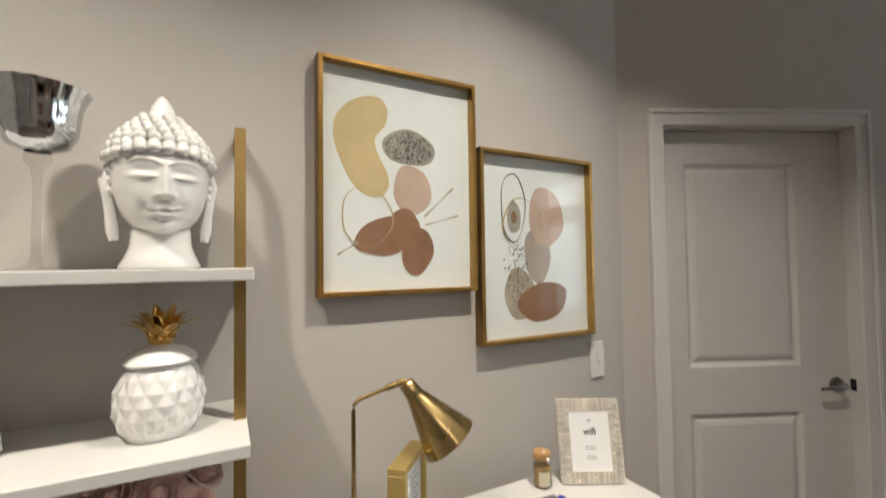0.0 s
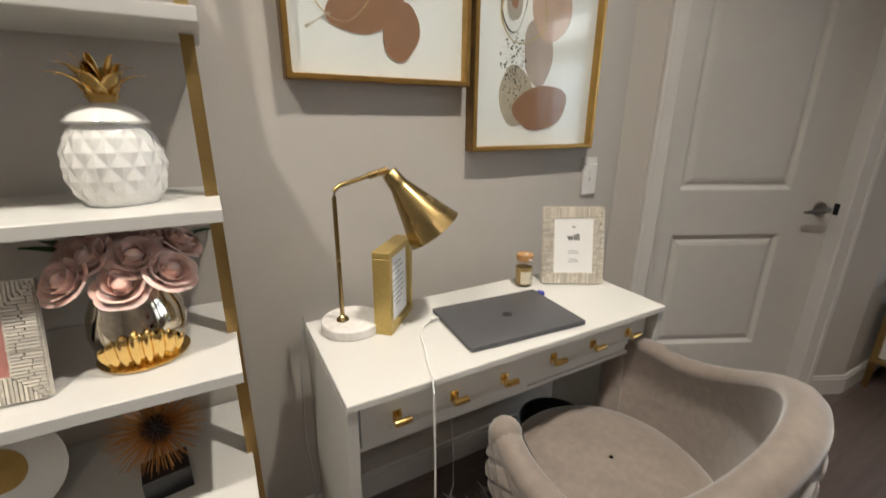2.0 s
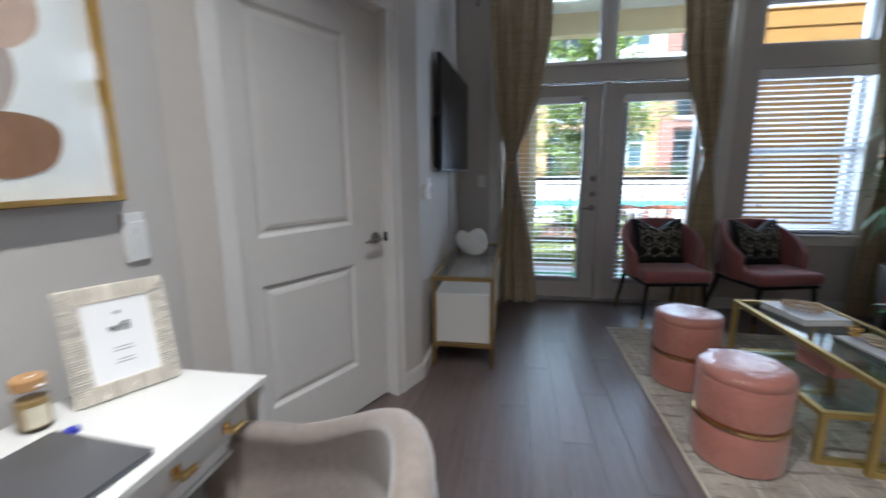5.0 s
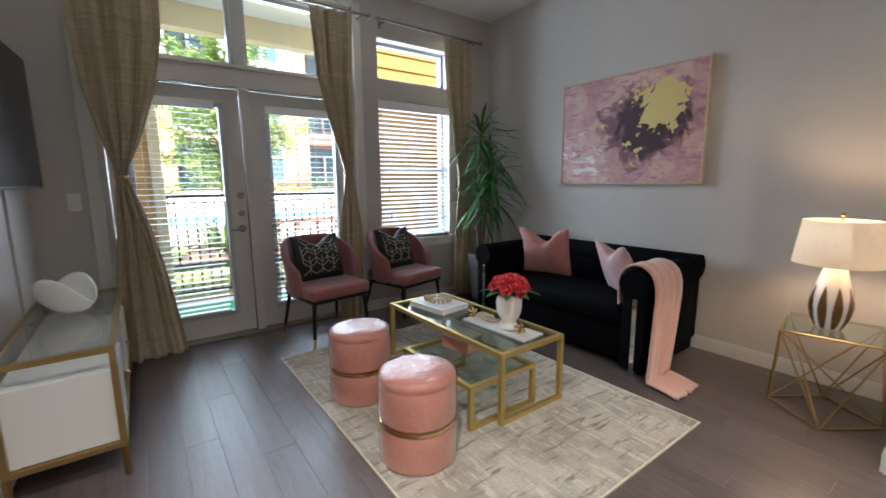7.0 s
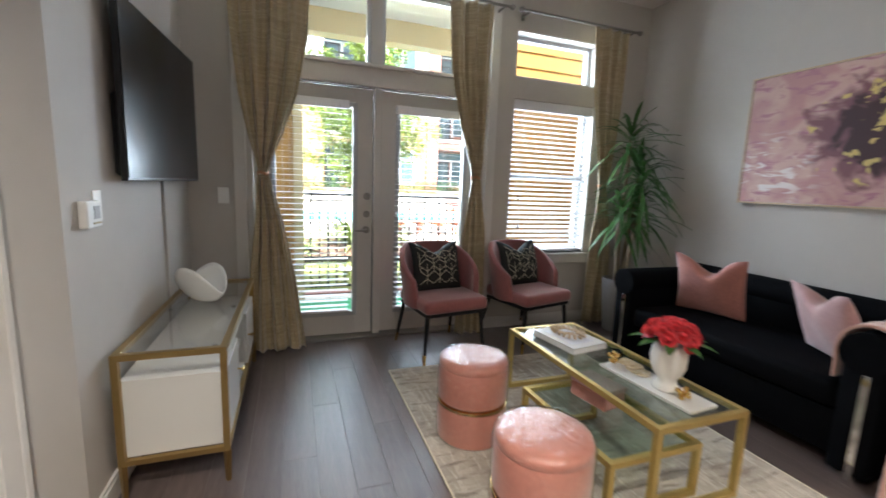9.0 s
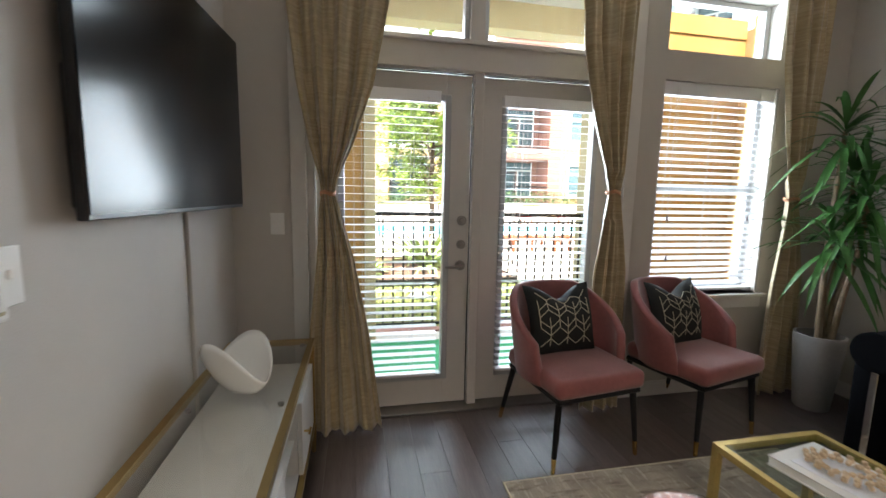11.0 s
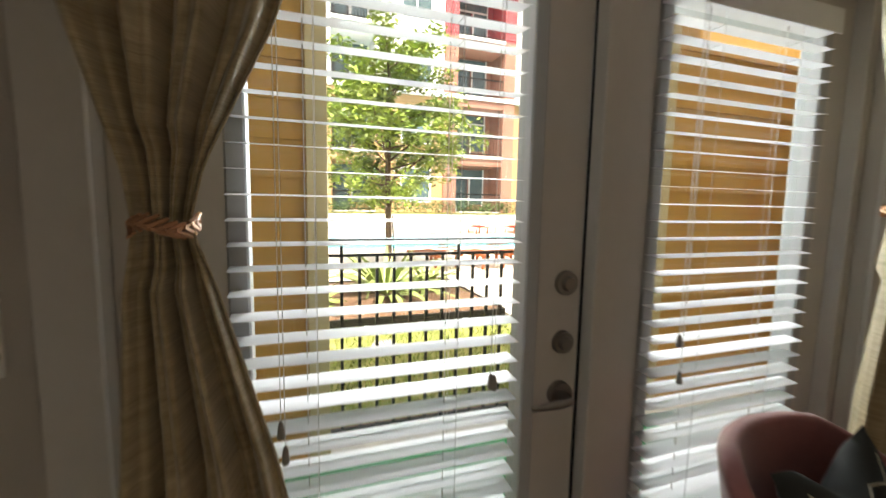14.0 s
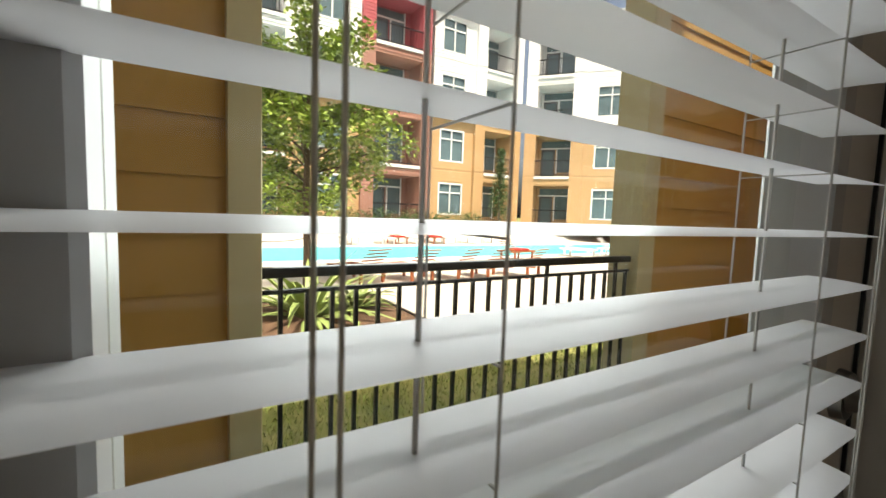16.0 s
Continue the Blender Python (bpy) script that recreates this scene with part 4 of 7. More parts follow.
def leaf(b2, p, d, ln, w, droop=0.3):
    p, d = Vector(p), Vector(d).normalized()
    s = d.cross(Vector((0, 0, 1))).normalized()

    def f(u, v):
        return p + d * ln * v + s * (u - 0.5) * w * math.sin(math.pi * min(1, 0.06 + v * 0.94)) ** 0.8 + Vector((0, 0, -droop * ln * v * v + 0.12 * w * abs(2 * u - 1)))
    grid(b2, 2, 5, f)


rnd = random.Random(11)
bq = thing("rose_bouquet", pose(2.60, -1.55, TZ + 0.20), "bouquet of coral red artificial roses in the white vase", "flowers")
for k in range(19):
    b_ = bmesh.new()
    if k == 0:
        d = Vector((0, 0, 1))
    else:
        a = k * 2.399
        el = 1.05 - 0.06 * k
        d = Vector((math.cos(a) * math.cos(el), math.sin(a) * math.cos(el), math.sin(el)))
    rose(b_, Vector((d.x * 0.095, d.y * 0.095, 0.045 + d.z * 0.065)), 0.039 * rnd.uniform(0.9, 1.1), d + Vector((0, 0, 0.25)), rnd)
    part("rose", b_, M["petalred"], bq, smooth=60)
for k in range(9):
    a = k * 0.75
    b_ = bmesh.new()
    leaf(b_, (0.06 * math.cos(a), 0.06 * math.sin(a), 0.03), (math.cos(a), math.sin(a), 0.15), 0.12, 0.045)
    part("leaf", b_, M["green"], bq, smooth=True)
b_ = bmesh.new()
for k in range(8):
    tube(b_, [(0.02 * math.cos(k), 0.02 * math.sin(k), -0.15), (0.03 * math.cos(k * 2.4), 0.03 * math.sin(k * 2.4), 0.07)], 0.003, 5)
part("stems", b_, M["green"], bq)

ag = thing("agate_coasters", pose(2.80, -1.56, TZ), "fanned gold-edged agate slices on the tray", "ornament")
for k in range(4):
    b_ = bmesh.new()
    lathe(b_, [(0.042, 0.0), (0.046, 0.003), (0.042, 0.007)], 18, (-0.05 + 0.028 * k, 0.012 * (k % 2), 0.007 * k), wave=lambda a, r, z, k=k: r * (1 + 0.10 * math.sin(3 * a + k) + 0.05 * math.sin(7 * a)))
    part("slice", b_, M["agate"], ag, smooth=True)


def jack(m):
    t_ = thing("gold_figurine", m, "small polished gold knotted ornament on the tray", "ornament", "gold ornaments")
    b2 = bmesh.new()
    for d in ((1, 0.3, 0.5), (-0.8, 0.5, 0.6), (0.1, -1, 0.5), (-0.4, -0.2, 1.2)):
        v = Vector(d).normalized() * 0.027
        c0 = Vector((0, 0, 0.030))
        tube(b2, [c0 - v, c0, c0 + v], 0.008, 8, radii=[0.010, 0.006, 0.010])
        bmesh.ops.create_icosphere(b2, subdivisions=2, radius=0.0115, matrix=Matrix.Translation(c0 + v))
    zmin = min(v.co.z for v in b2.verts)
    bmesh.ops.translate(b2, verts=b2.verts[:], vec=(0, 0, -zmin))
    part("knot", b2, M["goldbright"], t_, smooth=True)
    return t_


j1 = jack(pose(2.49, -1.53, TZ, 0, 0, 20))
copy_thing(j1, pose(2.885, -1.51, TZ, 0, 0, 110))
vt = thing("candle_holder", pose(2.965, -1.60, RZ + 0.40), "small black glass votive beside the tray", "candle holder")
b_ = bmesh.new()
lathe(b_, [(0.022, 0), (0.028, 0.006), (0.03, 0.03), (0.027, 0.045), (0.024, 0.04)], 20)
part("cup", b_, M["screen"], vt, smooth=True)
bx = thing("decorative_box", pose(2.86, -1.40, RZ + 0.245, 0, 0, 10), "low blush pink mottled box on the lower glass", "box")
b_ = bmesh.new()
box(b_, -0.11, 0.11, -0.075, 0.075, 0, 0.075, bev=0.008, seg=2)
part("box_body", b_, M["cushionpink"], bx)
b_ = bmesh.new()
box(b_, -0.113, 0.113, -0.078, 0.078, 0.077, 0.098, bev=0.006, seg=2)
part("lid", b_, M["cushionpale"], bx)

# ---- velvet side chairs ----


def side_chair(m, label):
    t_ = thing("side_chair", m, label, "chair", "pink chairs by the window")
    # local: the sitter faces -x
    b2 = bmesh.new()
    box(b2, -0.27, 0.22, -0.255, 0.255, 0.36, 0.455, bev=0.035, seg=3)
    part("seat", b2, M["rose"], t_, smooth=True)
    b2 = bmesh.new()

    def back(u, v):
        a = (u - 0.5) * radians(236)
        c = abs(2 * u - 1)
        top = 0.80 - 0.23 * max(0, c - 0.32) ** 1.25 / 0.62
        z = 0.37 + (top - 0.37) * v
        flare = 1 + 0.10 * v
        return Vector((0.24 * math.cos(a) * flare - 0.005 + 0.05 * v, 0.265 * math.sin(a) * flare, z))
    grid(b2, 36, 10, back)
    o = part("backrest", b2, M["rose"], t_, smooth=80, solid=0.045)
    bv = o.modifiers.new("round", 'BEVEL')
    bv.width, bv.segments, bv.limit_method, bv.angle_limit = 0.018, 3, 'ANGLE', radians(50)
    b2 = bmesh.new()
    box(b2, -0.25, 0.22, -0.24, 0.24, 0.335, 0.36, bev=0.006)
    part("seat_frame", b2, M["black"], t_, "black frame")
    for x, sx in ((-0.22, -0.02), (0.20, 0.09)):
        for s in (-1, 1):
            b2 = bmesh.new()
            tube(b2, [(x, s * 0.215, 0.345), (x + sx * 0.8, s * 0.238, 0.075)], 0.013, 10, radii=[0.017, 0.0125])
            lg = part("leg", b2, M["black"], t_, "black tapered leg", smooth=True)
            b2 = bmesh.new()
            tube(b2, [(x + sx * 0.8, s * 0.238, 0.075), (x + sx, s * 0.243, 0.0)], 0.012, 10, radii=[0.0127, 0.010])
            part("ferrule", b2, M["goldbright"], lg, "gold foot tip", smooth=True)
    return t_


sc = side_chair(pose(4.285, -1.055, 0, 0, 0, 8), "dusty rose velvet tub chair with black gold-tipped legs")
sc.scale = (1.05, 1.05, 1.05)
copy_thing(sc, pose(4.31, -1.84, 0, 0, 0, 14))


def cushion(name, m, material, label, w=0.42, h=0.42, d=0.12, chop=0.05, pattern=False, group="cushions"):
    """An upright cushion with pinched corners and a dent in its top edge; its face looks to -x."""
    t_ = thing(name, m, label, "cushion", group)
    b2 = bmesh.new()

    def side(sgn):
        def f(u, v):
            s, q = 2 * u - 1, 2 * v - 1
            e = (1 - s ** 2) ** 0.55 * (1 - q ** 2) ** 0.55
            pin = 1 - 0.07 * (1 - abs(s) ** 2) * abs(q) ** 3
            pin2 = 1 - 0.07 * (1 - abs(q) ** 2) * abs(s) ** 3
            z = h / 2 * q * pin - chop * max(0, q) ** 1.5 * math.exp(-(s / 0.42) ** 2)
            crease = 0.012 * math.exp(-(s / 0.16) ** 2) * max(0, q) - 0.006 * math.sin(5 * s + 3 * q) * e
            return Vector((sgn * (d / 2 * e - crease * e) + 0.02 * q * q, w / 2 * s * pin2, h / 2 + z))
        return f
    for sgn in (-1, 1):
        grid(b2, 24, 24, side(sgn))
    bmesh.ops.remove_doubles(b2, verts=b2.verts[:], dist=0.0008)
    body = part("cover", b2, material, t_, smooth=70)
    if pattern:
        f = side(-1)
        b2 = bmesh.new()

        def line(u0, v0, u1, v1):
            n = 5
            for i in range(n):
                a, c = i / n, (i + 1) / n
                p0 = f(u0 + (u1 - u0) * a, v0 + (v1 - v0) * a) - Vector((0.0012, 0, 0))
                p1 = f(u0 + (u1 - u0) * c, v0 + (v1 - v0) * c) - Vector((0.0012, 0, 0))
                bar(b2, p0, p1, 0.0042, 0.0014, up=(1, 0, 0))
        nx, ny = 4, 4
        for i in range(nx):
            for j in range(ny):
                u, v = (i + 0.5) / nx + (0.125 if j % 2 else -0.0), (j + 0.15) / ny
                du, dv = 0.5 / nx, 0.42 / ny
                for k in (0, 0.10):
                    pts = ((u - du, v + dv + k), (u, v + k), (u + du, v + dv + k))
                    for a, c in zip(pts, pts[1:]):
                        if all(0.05 < q < 0.95 for q in (*a, *c)):
                            line(*a, *c)
                if 0.05 < u < 0.95 and v + 0.34 < 0.95 and v > 0.05:
                    line(u, v, u, v + 0.24)
                if u + du < 0.95 and v + dv + 0.2 < 0.95:
                    line(u + du, v + dv, u + du, v + dv + 0.16)
        part("line_embroidery", b2, M["thread"], t_, "pale gold geometric lines")
    return t_


cu = cushion("patterned_cushion", pose(4.325, -1.045, 0.472, 0, 16, 8), M["cushionblack"], "black cushion with a pale gold geometric line pattern on the chair", 0.44, 0.40, 0.13, 0.075, True, "patterned cushions")
copy_thing(cu, pose(4.35, -1.825, 0.472, 0, 16, 14))

# ---- sofa ----
sofa = thing("sofa", pose(2.20, -3.20, 0), "black velvet rolled-arm sofa against the wall", "sofa")
SL, SD = 1.64, 0.84
NV = M["navy"]
b_ = bmesh.new()
box(b_, 0.10, SL - 0.10, 0.05, SD - 0.05, 0.07, 0.30, bev=0.02, seg=2)
part("base", b_, NV, sofa, smooth=True)
b_ = bmesh.new()
box(b_, 0.18, SL - 0.18, 0.16, SD - 0.02, 0.30, 0.445, bev=0.045, seg=3)
part("seat_cushion", b_, NV, sofa, smooth=True)
b_ = bmesh.new()
box(b_, 0.02, SL - 0.02, 0.015, 0.17, 0.10, 0.66, bev=0.03, seg=2)
cone(b_, (0.0, 0.10, 0.665), (SL, 0.10, 0.665), 0.088, n=28)
part("backrest", b_, NV, sofa, smooth=True)
for x0 in (0.0, SL - 0.18):
    b_ = bmesh.new()
    box(b_, x0 + 0.012, x0 + 0.168, 0.10, SD, 0.04, 0.62, bev=0.02, seg=2)
    cone(b_, (x0 + 0.09, 0.10, 0.625), (x0 + 0.09, SD + 0.005, 0.625), 0.098, n=28)
    am = part("armrest", b_, NV, sofa, smooth=True)
    part("mirrored_strip", boxes((x0 + 0.055, x0 + 0.085, SD + 0.001, SD + 0.008, 0.0, 0.53), bev=0.002), M["chrome"], am, "bright mirrored metal strip")
for x in (0.15, SL - 0.15):
    for y in (0.1, SD - 0.1):
        b_ = bmesh.new()
        cone(b_, (x, y, 0), (x, y, 0.075), 0.02, 0.028, 12)
        part("foot", b_, M["black"], sofa, smooth=True)
cushion("throw_cushion", pose(3.40, -2.86, 0.44, 0, 14, 105), M["cushionpink"], "blush pink velvet cushion dented on top, on the sofa", 0.48, 0.46, 0.15, 0.14)
cushion("throw_cushion", pose(2.58, -2.78, 0.445, 0, 20, 60), M["cushionpale"], "pale pink velvet cushion leaning on the sofa arm", 0.46, 0.42, 0.15, 0.09)

# throw blanket draped over the near arm
tb = thing("throw_blanket", pose(2.29, -2.56, 0), "blush pink fleece throw draped over the sofa arm", "blanket")
b_ = bmesh.new()


def drape(u, v):
    # v along the cloth: from the seat, over the arm, down to the floor
    w_ = 0.155 + 0.02 * math.sin(4 * v)
    y = (2 * u - 1) * w_
    s = v * 1.36
    R_ = 0.108
    if s < 0.18:
        x, z = 0.105 + 0.012 * math.sin(9 * u), 0.46 + s
    elif s < 0.18 + math.pi * R_:
        a = (s - 0.18) / R_
        x, z = R_ * math.cos(a), 0.625 + R_ * math.sin(a)
    else:
        q = s - 0.18 - math.pi * R_
        z = 0.625 - q
        x = -R_ - 0.006 - 0.022 * q
        if z < 0.012:
            x += (z - 0.012) * 0.9
            z = 0.012 + 0.012 * abs(math.sin(9 * x))
    f = (0.013 * math.sin(u * 7 + 2.5 * v) + 0.007 * math.sin(u * 17 - 3 * v)) * (0.3 + v)
    out = Vector((1 if s < 0.18 else -1, 0, 0)) if (s < 0.18 or s > 0.18 + math.pi * R_) else Vector((math.cos((s - 0.18) / R_), 0, math.sin((s - 0.18) / R_)))
    p_ = Vector((x, y + 0.26 * max(0, v - 0.45), z)) + out * (0.012 + abs(f))
    return p_


grid(b_, 40, 80, drape)
part("fleece", b_, M["throw"], tb, smooth=80, solid=0.014)
b_ = bmesh.new()
box(b_, -0.135, -0.130, 0.03, 0.07, 0.05, 0.085)
part("care_label", b_, M["paper"], tb, "small white care label")

# ---- canvas over the sofa ----
ap = thing("canvas_painting", pose(2.92, -3.24, 1.715), "abstract mauve, blush and gold canvas in a thin wooden frame", "painting")
AW, AH = 1.27, 0.91
part("floater_frame", boxes((-AW / 2, AW / 2, 0.003, 0.045, -AH / 2, -AH / 2 + 0.012), (-AW / 2, AW / 2, 0.003, 0.045, AH / 2 - 0.012, AH / 2), (-AW / 2, -AW / 2 + 0.012, 0.003, 0.045, -AH / 2 + 0.012, AH / 2 - 0.012), (AW / 2 - 0.012, AW / 2, 0.003, 0.045, -AH / 2 + 0.012, AH / 2 - 0.012)), M["beads"], ap, "thin pale wooden frame")
cv = part("canvas", boxes((-AW / 2 + 0.014, AW / 2 - 0.014, 0.003, 0.040, -AH / 2 + 0.014, AH / 2 - 0.014)), M["canvas"], ap, "abstract plum, blush and gold canvas")

# ---- lamp and side table in the nook ----
stb = thing("side_table", pose(1.40, -2.80, 0, 0, 0, 10), "gold wire geometric side table with a clear top", "side table")
wire = M["gold"]
tops = [Vector((0.29 * math.cos(a), 0.29 * math.sin(a), 0.485)) for a in (radians(45 + 90 * k) for k in range(4))]
bots = [Vector((0.24 * math.cos(a), 0.24 * math.sin(a), 0.006)) for a in (radians(90 * k) for k in range(4))]
for ring, nm in ((tops, "top_ring"), (bots, "foot_ring")):
    b_ = bmesh.new()
    for a, c in zip(ring, ring[1:] + ring[:1]):
        tube(b_, [a, c], 0.0055, 8)
    part(nm, b_, wire, stb, smooth=True)
for k in range(4):
    for q in (k, (k + 1) % 4):
        b_ = bmesh.new()
        tube(b_, [tops[k], bots[q]], 0.005, 8)
        part("strut", b_, wire, stb, smooth=True)
    b_ = bmesh.new()
    tube(b_, [tops[k], bots[(k + 2) % 4]], 0.004, 8)
    part("strut", b_, wire, stb, smooth=True)
b_ = bmesh.new()
vs2 = [b_.verts.new(p_ * 0.985 + Vector((0, 0, 0.013 + dz))) for dz in (0, 0.006) for p_ in tops]
for f_ in ((3, 2, 1, 0), (4, 5, 6, 7), (0, 1, 5, 4), (1, 2, 6, 5), (2, 3, 7, 6), (3, 0, 4, 7)):
    b_.faces.new([vs2[i] for i in f_])
part("glass_top", b_, M["tableglass"], stb, "clear glass top")
lmp = thing("table_lamp", pose(1.42, -2.78, 0.4965), "white and gold ceramic table lamp with lit cream shade", "table lamp")
b_ = bmesh.new()
lathe(b_, [(0.055, 0.0), (0.062, 0.01), (0.082, 0.06), (0.092, 0.12), (0.088, 0.18), (0.070, 0.25), (0.052, 0.31), (0.044, 0.35), (0.042, 0.36)], 40)
bs = part("base", b_, M["ceramic"], lmp, "white ceramic base", smooth=True)
prof = [(0.0, 0.055), (0.01, 0.062), (0.06, 0.082), (0.12, 0.092), (0.18, 0.088), (0.25, 0.070)]
for k in range(9):
    a0 = k * math.tau / 9
    b_ = bmesh.new()

    def fl(u, v, a0=a0):
        z = 0.004 + 0.235 * v
        r = float(np.interp(z, [q[0] for q in prof], [q[1] for q in prof])) + 0.0015
        wd = 0.27 * math.sin(math.pi * min(1, 0.12 + 0.88 * v)) ** 0.7 * (1 - 0.35 * v)
        a = a0 + (2 * u - 1) * wd
        return Vector((r * math.cos(a), r * math.sin(a), z))
    grid(b_, 3, 10, fl)
    part("gilt_petal", b_, M["bronze"], bs, "dark gold painted petal", smooth=True)
b_ = bmesh.new()
lathe(b_, [(0.186, 0.35), (0.158, 0.58)], 48, cap=False)
part("shade", b_, M["shade"], lmp, "lit cream linen shade", smooth=True, solid=0.002)
b_ = bmesh.new()
cone(b_, (0, 0, 0.36), (0, 0, 0.60), 0.004, n=8)
cone(b_, (-0.158, 0, 0.575), (0.158, 0, 0.575), 0.002, n=6)
part("harp", b_, M["gold"], lmp)
b_ = bmesh.new()
bmesh.ops.create_uvsphere(b_, u_segments=12, v_segments=8, radius=0.011, matrix=Matrix.Translation((0, 0, 0.608)))
part("finial", b_, M["gold"], lmp, smooth=True)
lamp("table_lamp_bulb", 'POINT', pose(1.42, -2.78, 0.4965 + 0.46), 2.6, (1.0, 0.68, 0.40), radius=0.04)

# ---- pot plant ----
pt = thing("potted_plant", pose(4.33, -2.84, 0), "tall dracaena plant in a grey concrete pot", "plant")
b_ = bmesh.new()
lathe(b_, [(0.085, 0.0), (0.095, 0.01), (0.118, 0.25), (0.135, 0.46), (0.135, 0.50), (0.122, 0.50), (0.12, 0.44)], 40)
part("pot", b_, M["pot"], pt, "grey concrete pot", smooth=True)
b_ = bmesh.new()
cone(b_, (0, 0, 0.43), (0, 0, 0.445), 0.119, n=28)
part("soil", b_, M["soil"], pt)
rnd = random.Random(5)
heads = []
for k, (dx, dy, top) in enumerate(((0.03, -0.02, 1.78), (-0.10, -0.08, 1.38), (0.04, -0.16, 1.50), (-0.04, 0.08, 1.12), (-0.02, -0.12, 1.14))):
    b_ = bmesh.new()
    pts = [(dx * 0.4, dy * 0.4, 0.43), (dx * 0.8 + 0.015, dy * 0.6, 0.43 + (top - 0.43) * 0.35), (dx - 0.01, dy + 0.02, 0.43 + (top - 0.43) * 0.7), (dx, dy, top)]
    tube(b_, pts, 0.014, 8, radii=[0.020, 0.017, 0.015, 0.012])
    part("stem", b_, M["cane"], pt, "pale ringed cane", smooth=True)
    heads.append((dx, dy, top))
for dx, dy, top in heads:
    for k in range(32):
        a = k * 2.399 + top
        el = 1.2 - 1.5 * (k / 32) + rnd.uniform(-0.1, 0.1)
        ln = rnd.uniform(0.34, 0.50)
        z0 = top - 0.10 + 0.16 * (1 - k / 32)
        d = Vector((math.cos(a) * math.cos(el), math.sin(a) * math.cos(el), math.sin(el)))
        if dx + 4.33 + d.x * ln > 4.60:
            d.x *= -0.4
        if -2.84 + dy + d.y * ln < -3.20:
            d.y *= -0.3
        b_ = bmesh.new()
        leaf(b_, (dx, dy, z0), d, ln, 0.036, rnd.uniform(0.3, 0.85))
        part("leaf", b_, M["green"], pt, smooth=True)

# ---- interior door in the angled wall ----
dr = tagged(new("door_3"), "closed off-white two-panel interior door with a nickel lever", "", "", "structure")
dr.matrix_basis = DW


def panel_leaf(b2, x0, x1, z0, z1, y, th, panels):
    """A moulded door: stiles and rails round sunken panels with sloped edges."""
    xs = sorted({x0, x1, *(p[0] for p in panels), *(p[1] for p in panels)})
    zs = sorted({z0, z1, *(p[2] for p in panels), *(p[3] for p in panels)})
    for i in range(len(xs) - 1):
        for j in range(len(zs) - 1):
            a, c, e, g = xs[i], xs[i + 1], zs[j], zs[j + 1]
            hole = any(p[0] <= a and c <= p[1] and p[2] <= e and g <= p[3] for p in panels)
            if not hole:
                box(b2, a, c, y, y + th, e, g)
    bmesh.ops.remove_doubles(b2, verts=b2.verts[:], dist=0.0001)


pn = [(-0.267, 0.245, 1.005, 1.90), (-0.267, 0.245, 0.26, 0.815)]
b_ = bmesh.new()
panel_leaf(b_, -0.382, 0.457, 0.012, 2.038, 0.055, 0.038, pn)
lf = part("leaf", b_, M["door"], dr)
for x0, x1, z0, z1 in pn:
    b_ = bmesh.new()
    prof = [(0.0, 0.055), (0.006, 0.056), (0.020, 0.068), (0.028, 0.069), (0.040, 0.063), (0.055, 0.0595)]
    rings = []
    for ins, y in prof:
        rings.append([b_.verts.new(v) for v in ((x0 + ins, y, z0 + ins), (x1 - ins, y, z0 + ins), (x1 - ins, y, z1 - ins), (x0 + ins, y, z1 - ins))])
    for A, B in zip(rings, rings[1:]):
        for k in range(4):
            b_.faces.new((A[k], A[(k + 1) % 4], B[(k + 1) % 4], B[k]))
    b_.faces.new(rings[-1])
    part("panel", b_, M["door"], dr)
b_ = bmesh.new()
cone(b_, (0.395, 0.055, 0.925), (0.395, 0.047, 0.925), 0.031, 0.029, 24)
tube(b_, [(0.395, 0.05, 0.925), (0.395, 0.012, 0.925), (0.375, 0.004, 0.925), (0.335, 0.006, 0.923), (0.285, 0.008, 0.918)], 0.01, 10, radii=[0.012, 0.012, 0.011, 0.009, 0.006])
part("lever_handle", b_, M["steel"], dr, "satin nickel lever handle", smooth=True)
part("strike_plate", boxes((0.4572, 0.4588, 0.026, 0.05, 0.90, 0.95)), M["black"], dr, "dark strike plate")
dc = structure("door_casing", boxes((-0.453, -0.385, -0.016, 0, 0, 2.045), (0.46, 0.528, -0.016, 0, 0, 2.045), (-0.453, 0.528, -0.016, 0, 2.045, 2.113),
                                    (-0.453, -0.435, -0.024, -0.016, 0, 2.095), (0.51, 0.528, -0.024, -0.016, 0, 2.095), (-0.453, 0.528, -0.024, -0.016, 2.095, 2.113),
                                    (-0.388, -0.384, -0.012, 0.14, 0, 2.042), (0.459, 0.463, -0.012, 0.14, 0, 2.042), (-0.384, 0.459, -0.012, 0.14, 2.042, 2.046), bev=0.002), M["trim"], "off-white moulded casing round the interior door")
dc.matrix_basis = DW
hall = structure("wall_closet", boxes((-0.45, 0.52, 0.45, 0.5, 0, 2.3), (-0.5, -0.45, 0.14, 0.5, 0, 2.3), (0.52, 0.57, 0.14, 0.5, 0, 2.3), (-0.5, 0.57, 0.14, 0.5, 2.3, 2.35)), M["wall"], "plain closet wall behind the door")
hall.matrix_basis = DW

# ---- framed prints over the desk ----


def ink(name, color, mix=0.85):
    m = mat("watercolour_" + name, color, 0.7, var=0.16, scale=16)
    nt = m.node_tree
    m.node_tree.nodes["Principled BSDF"].inputs["Alpha"].default_value = mix
    return m


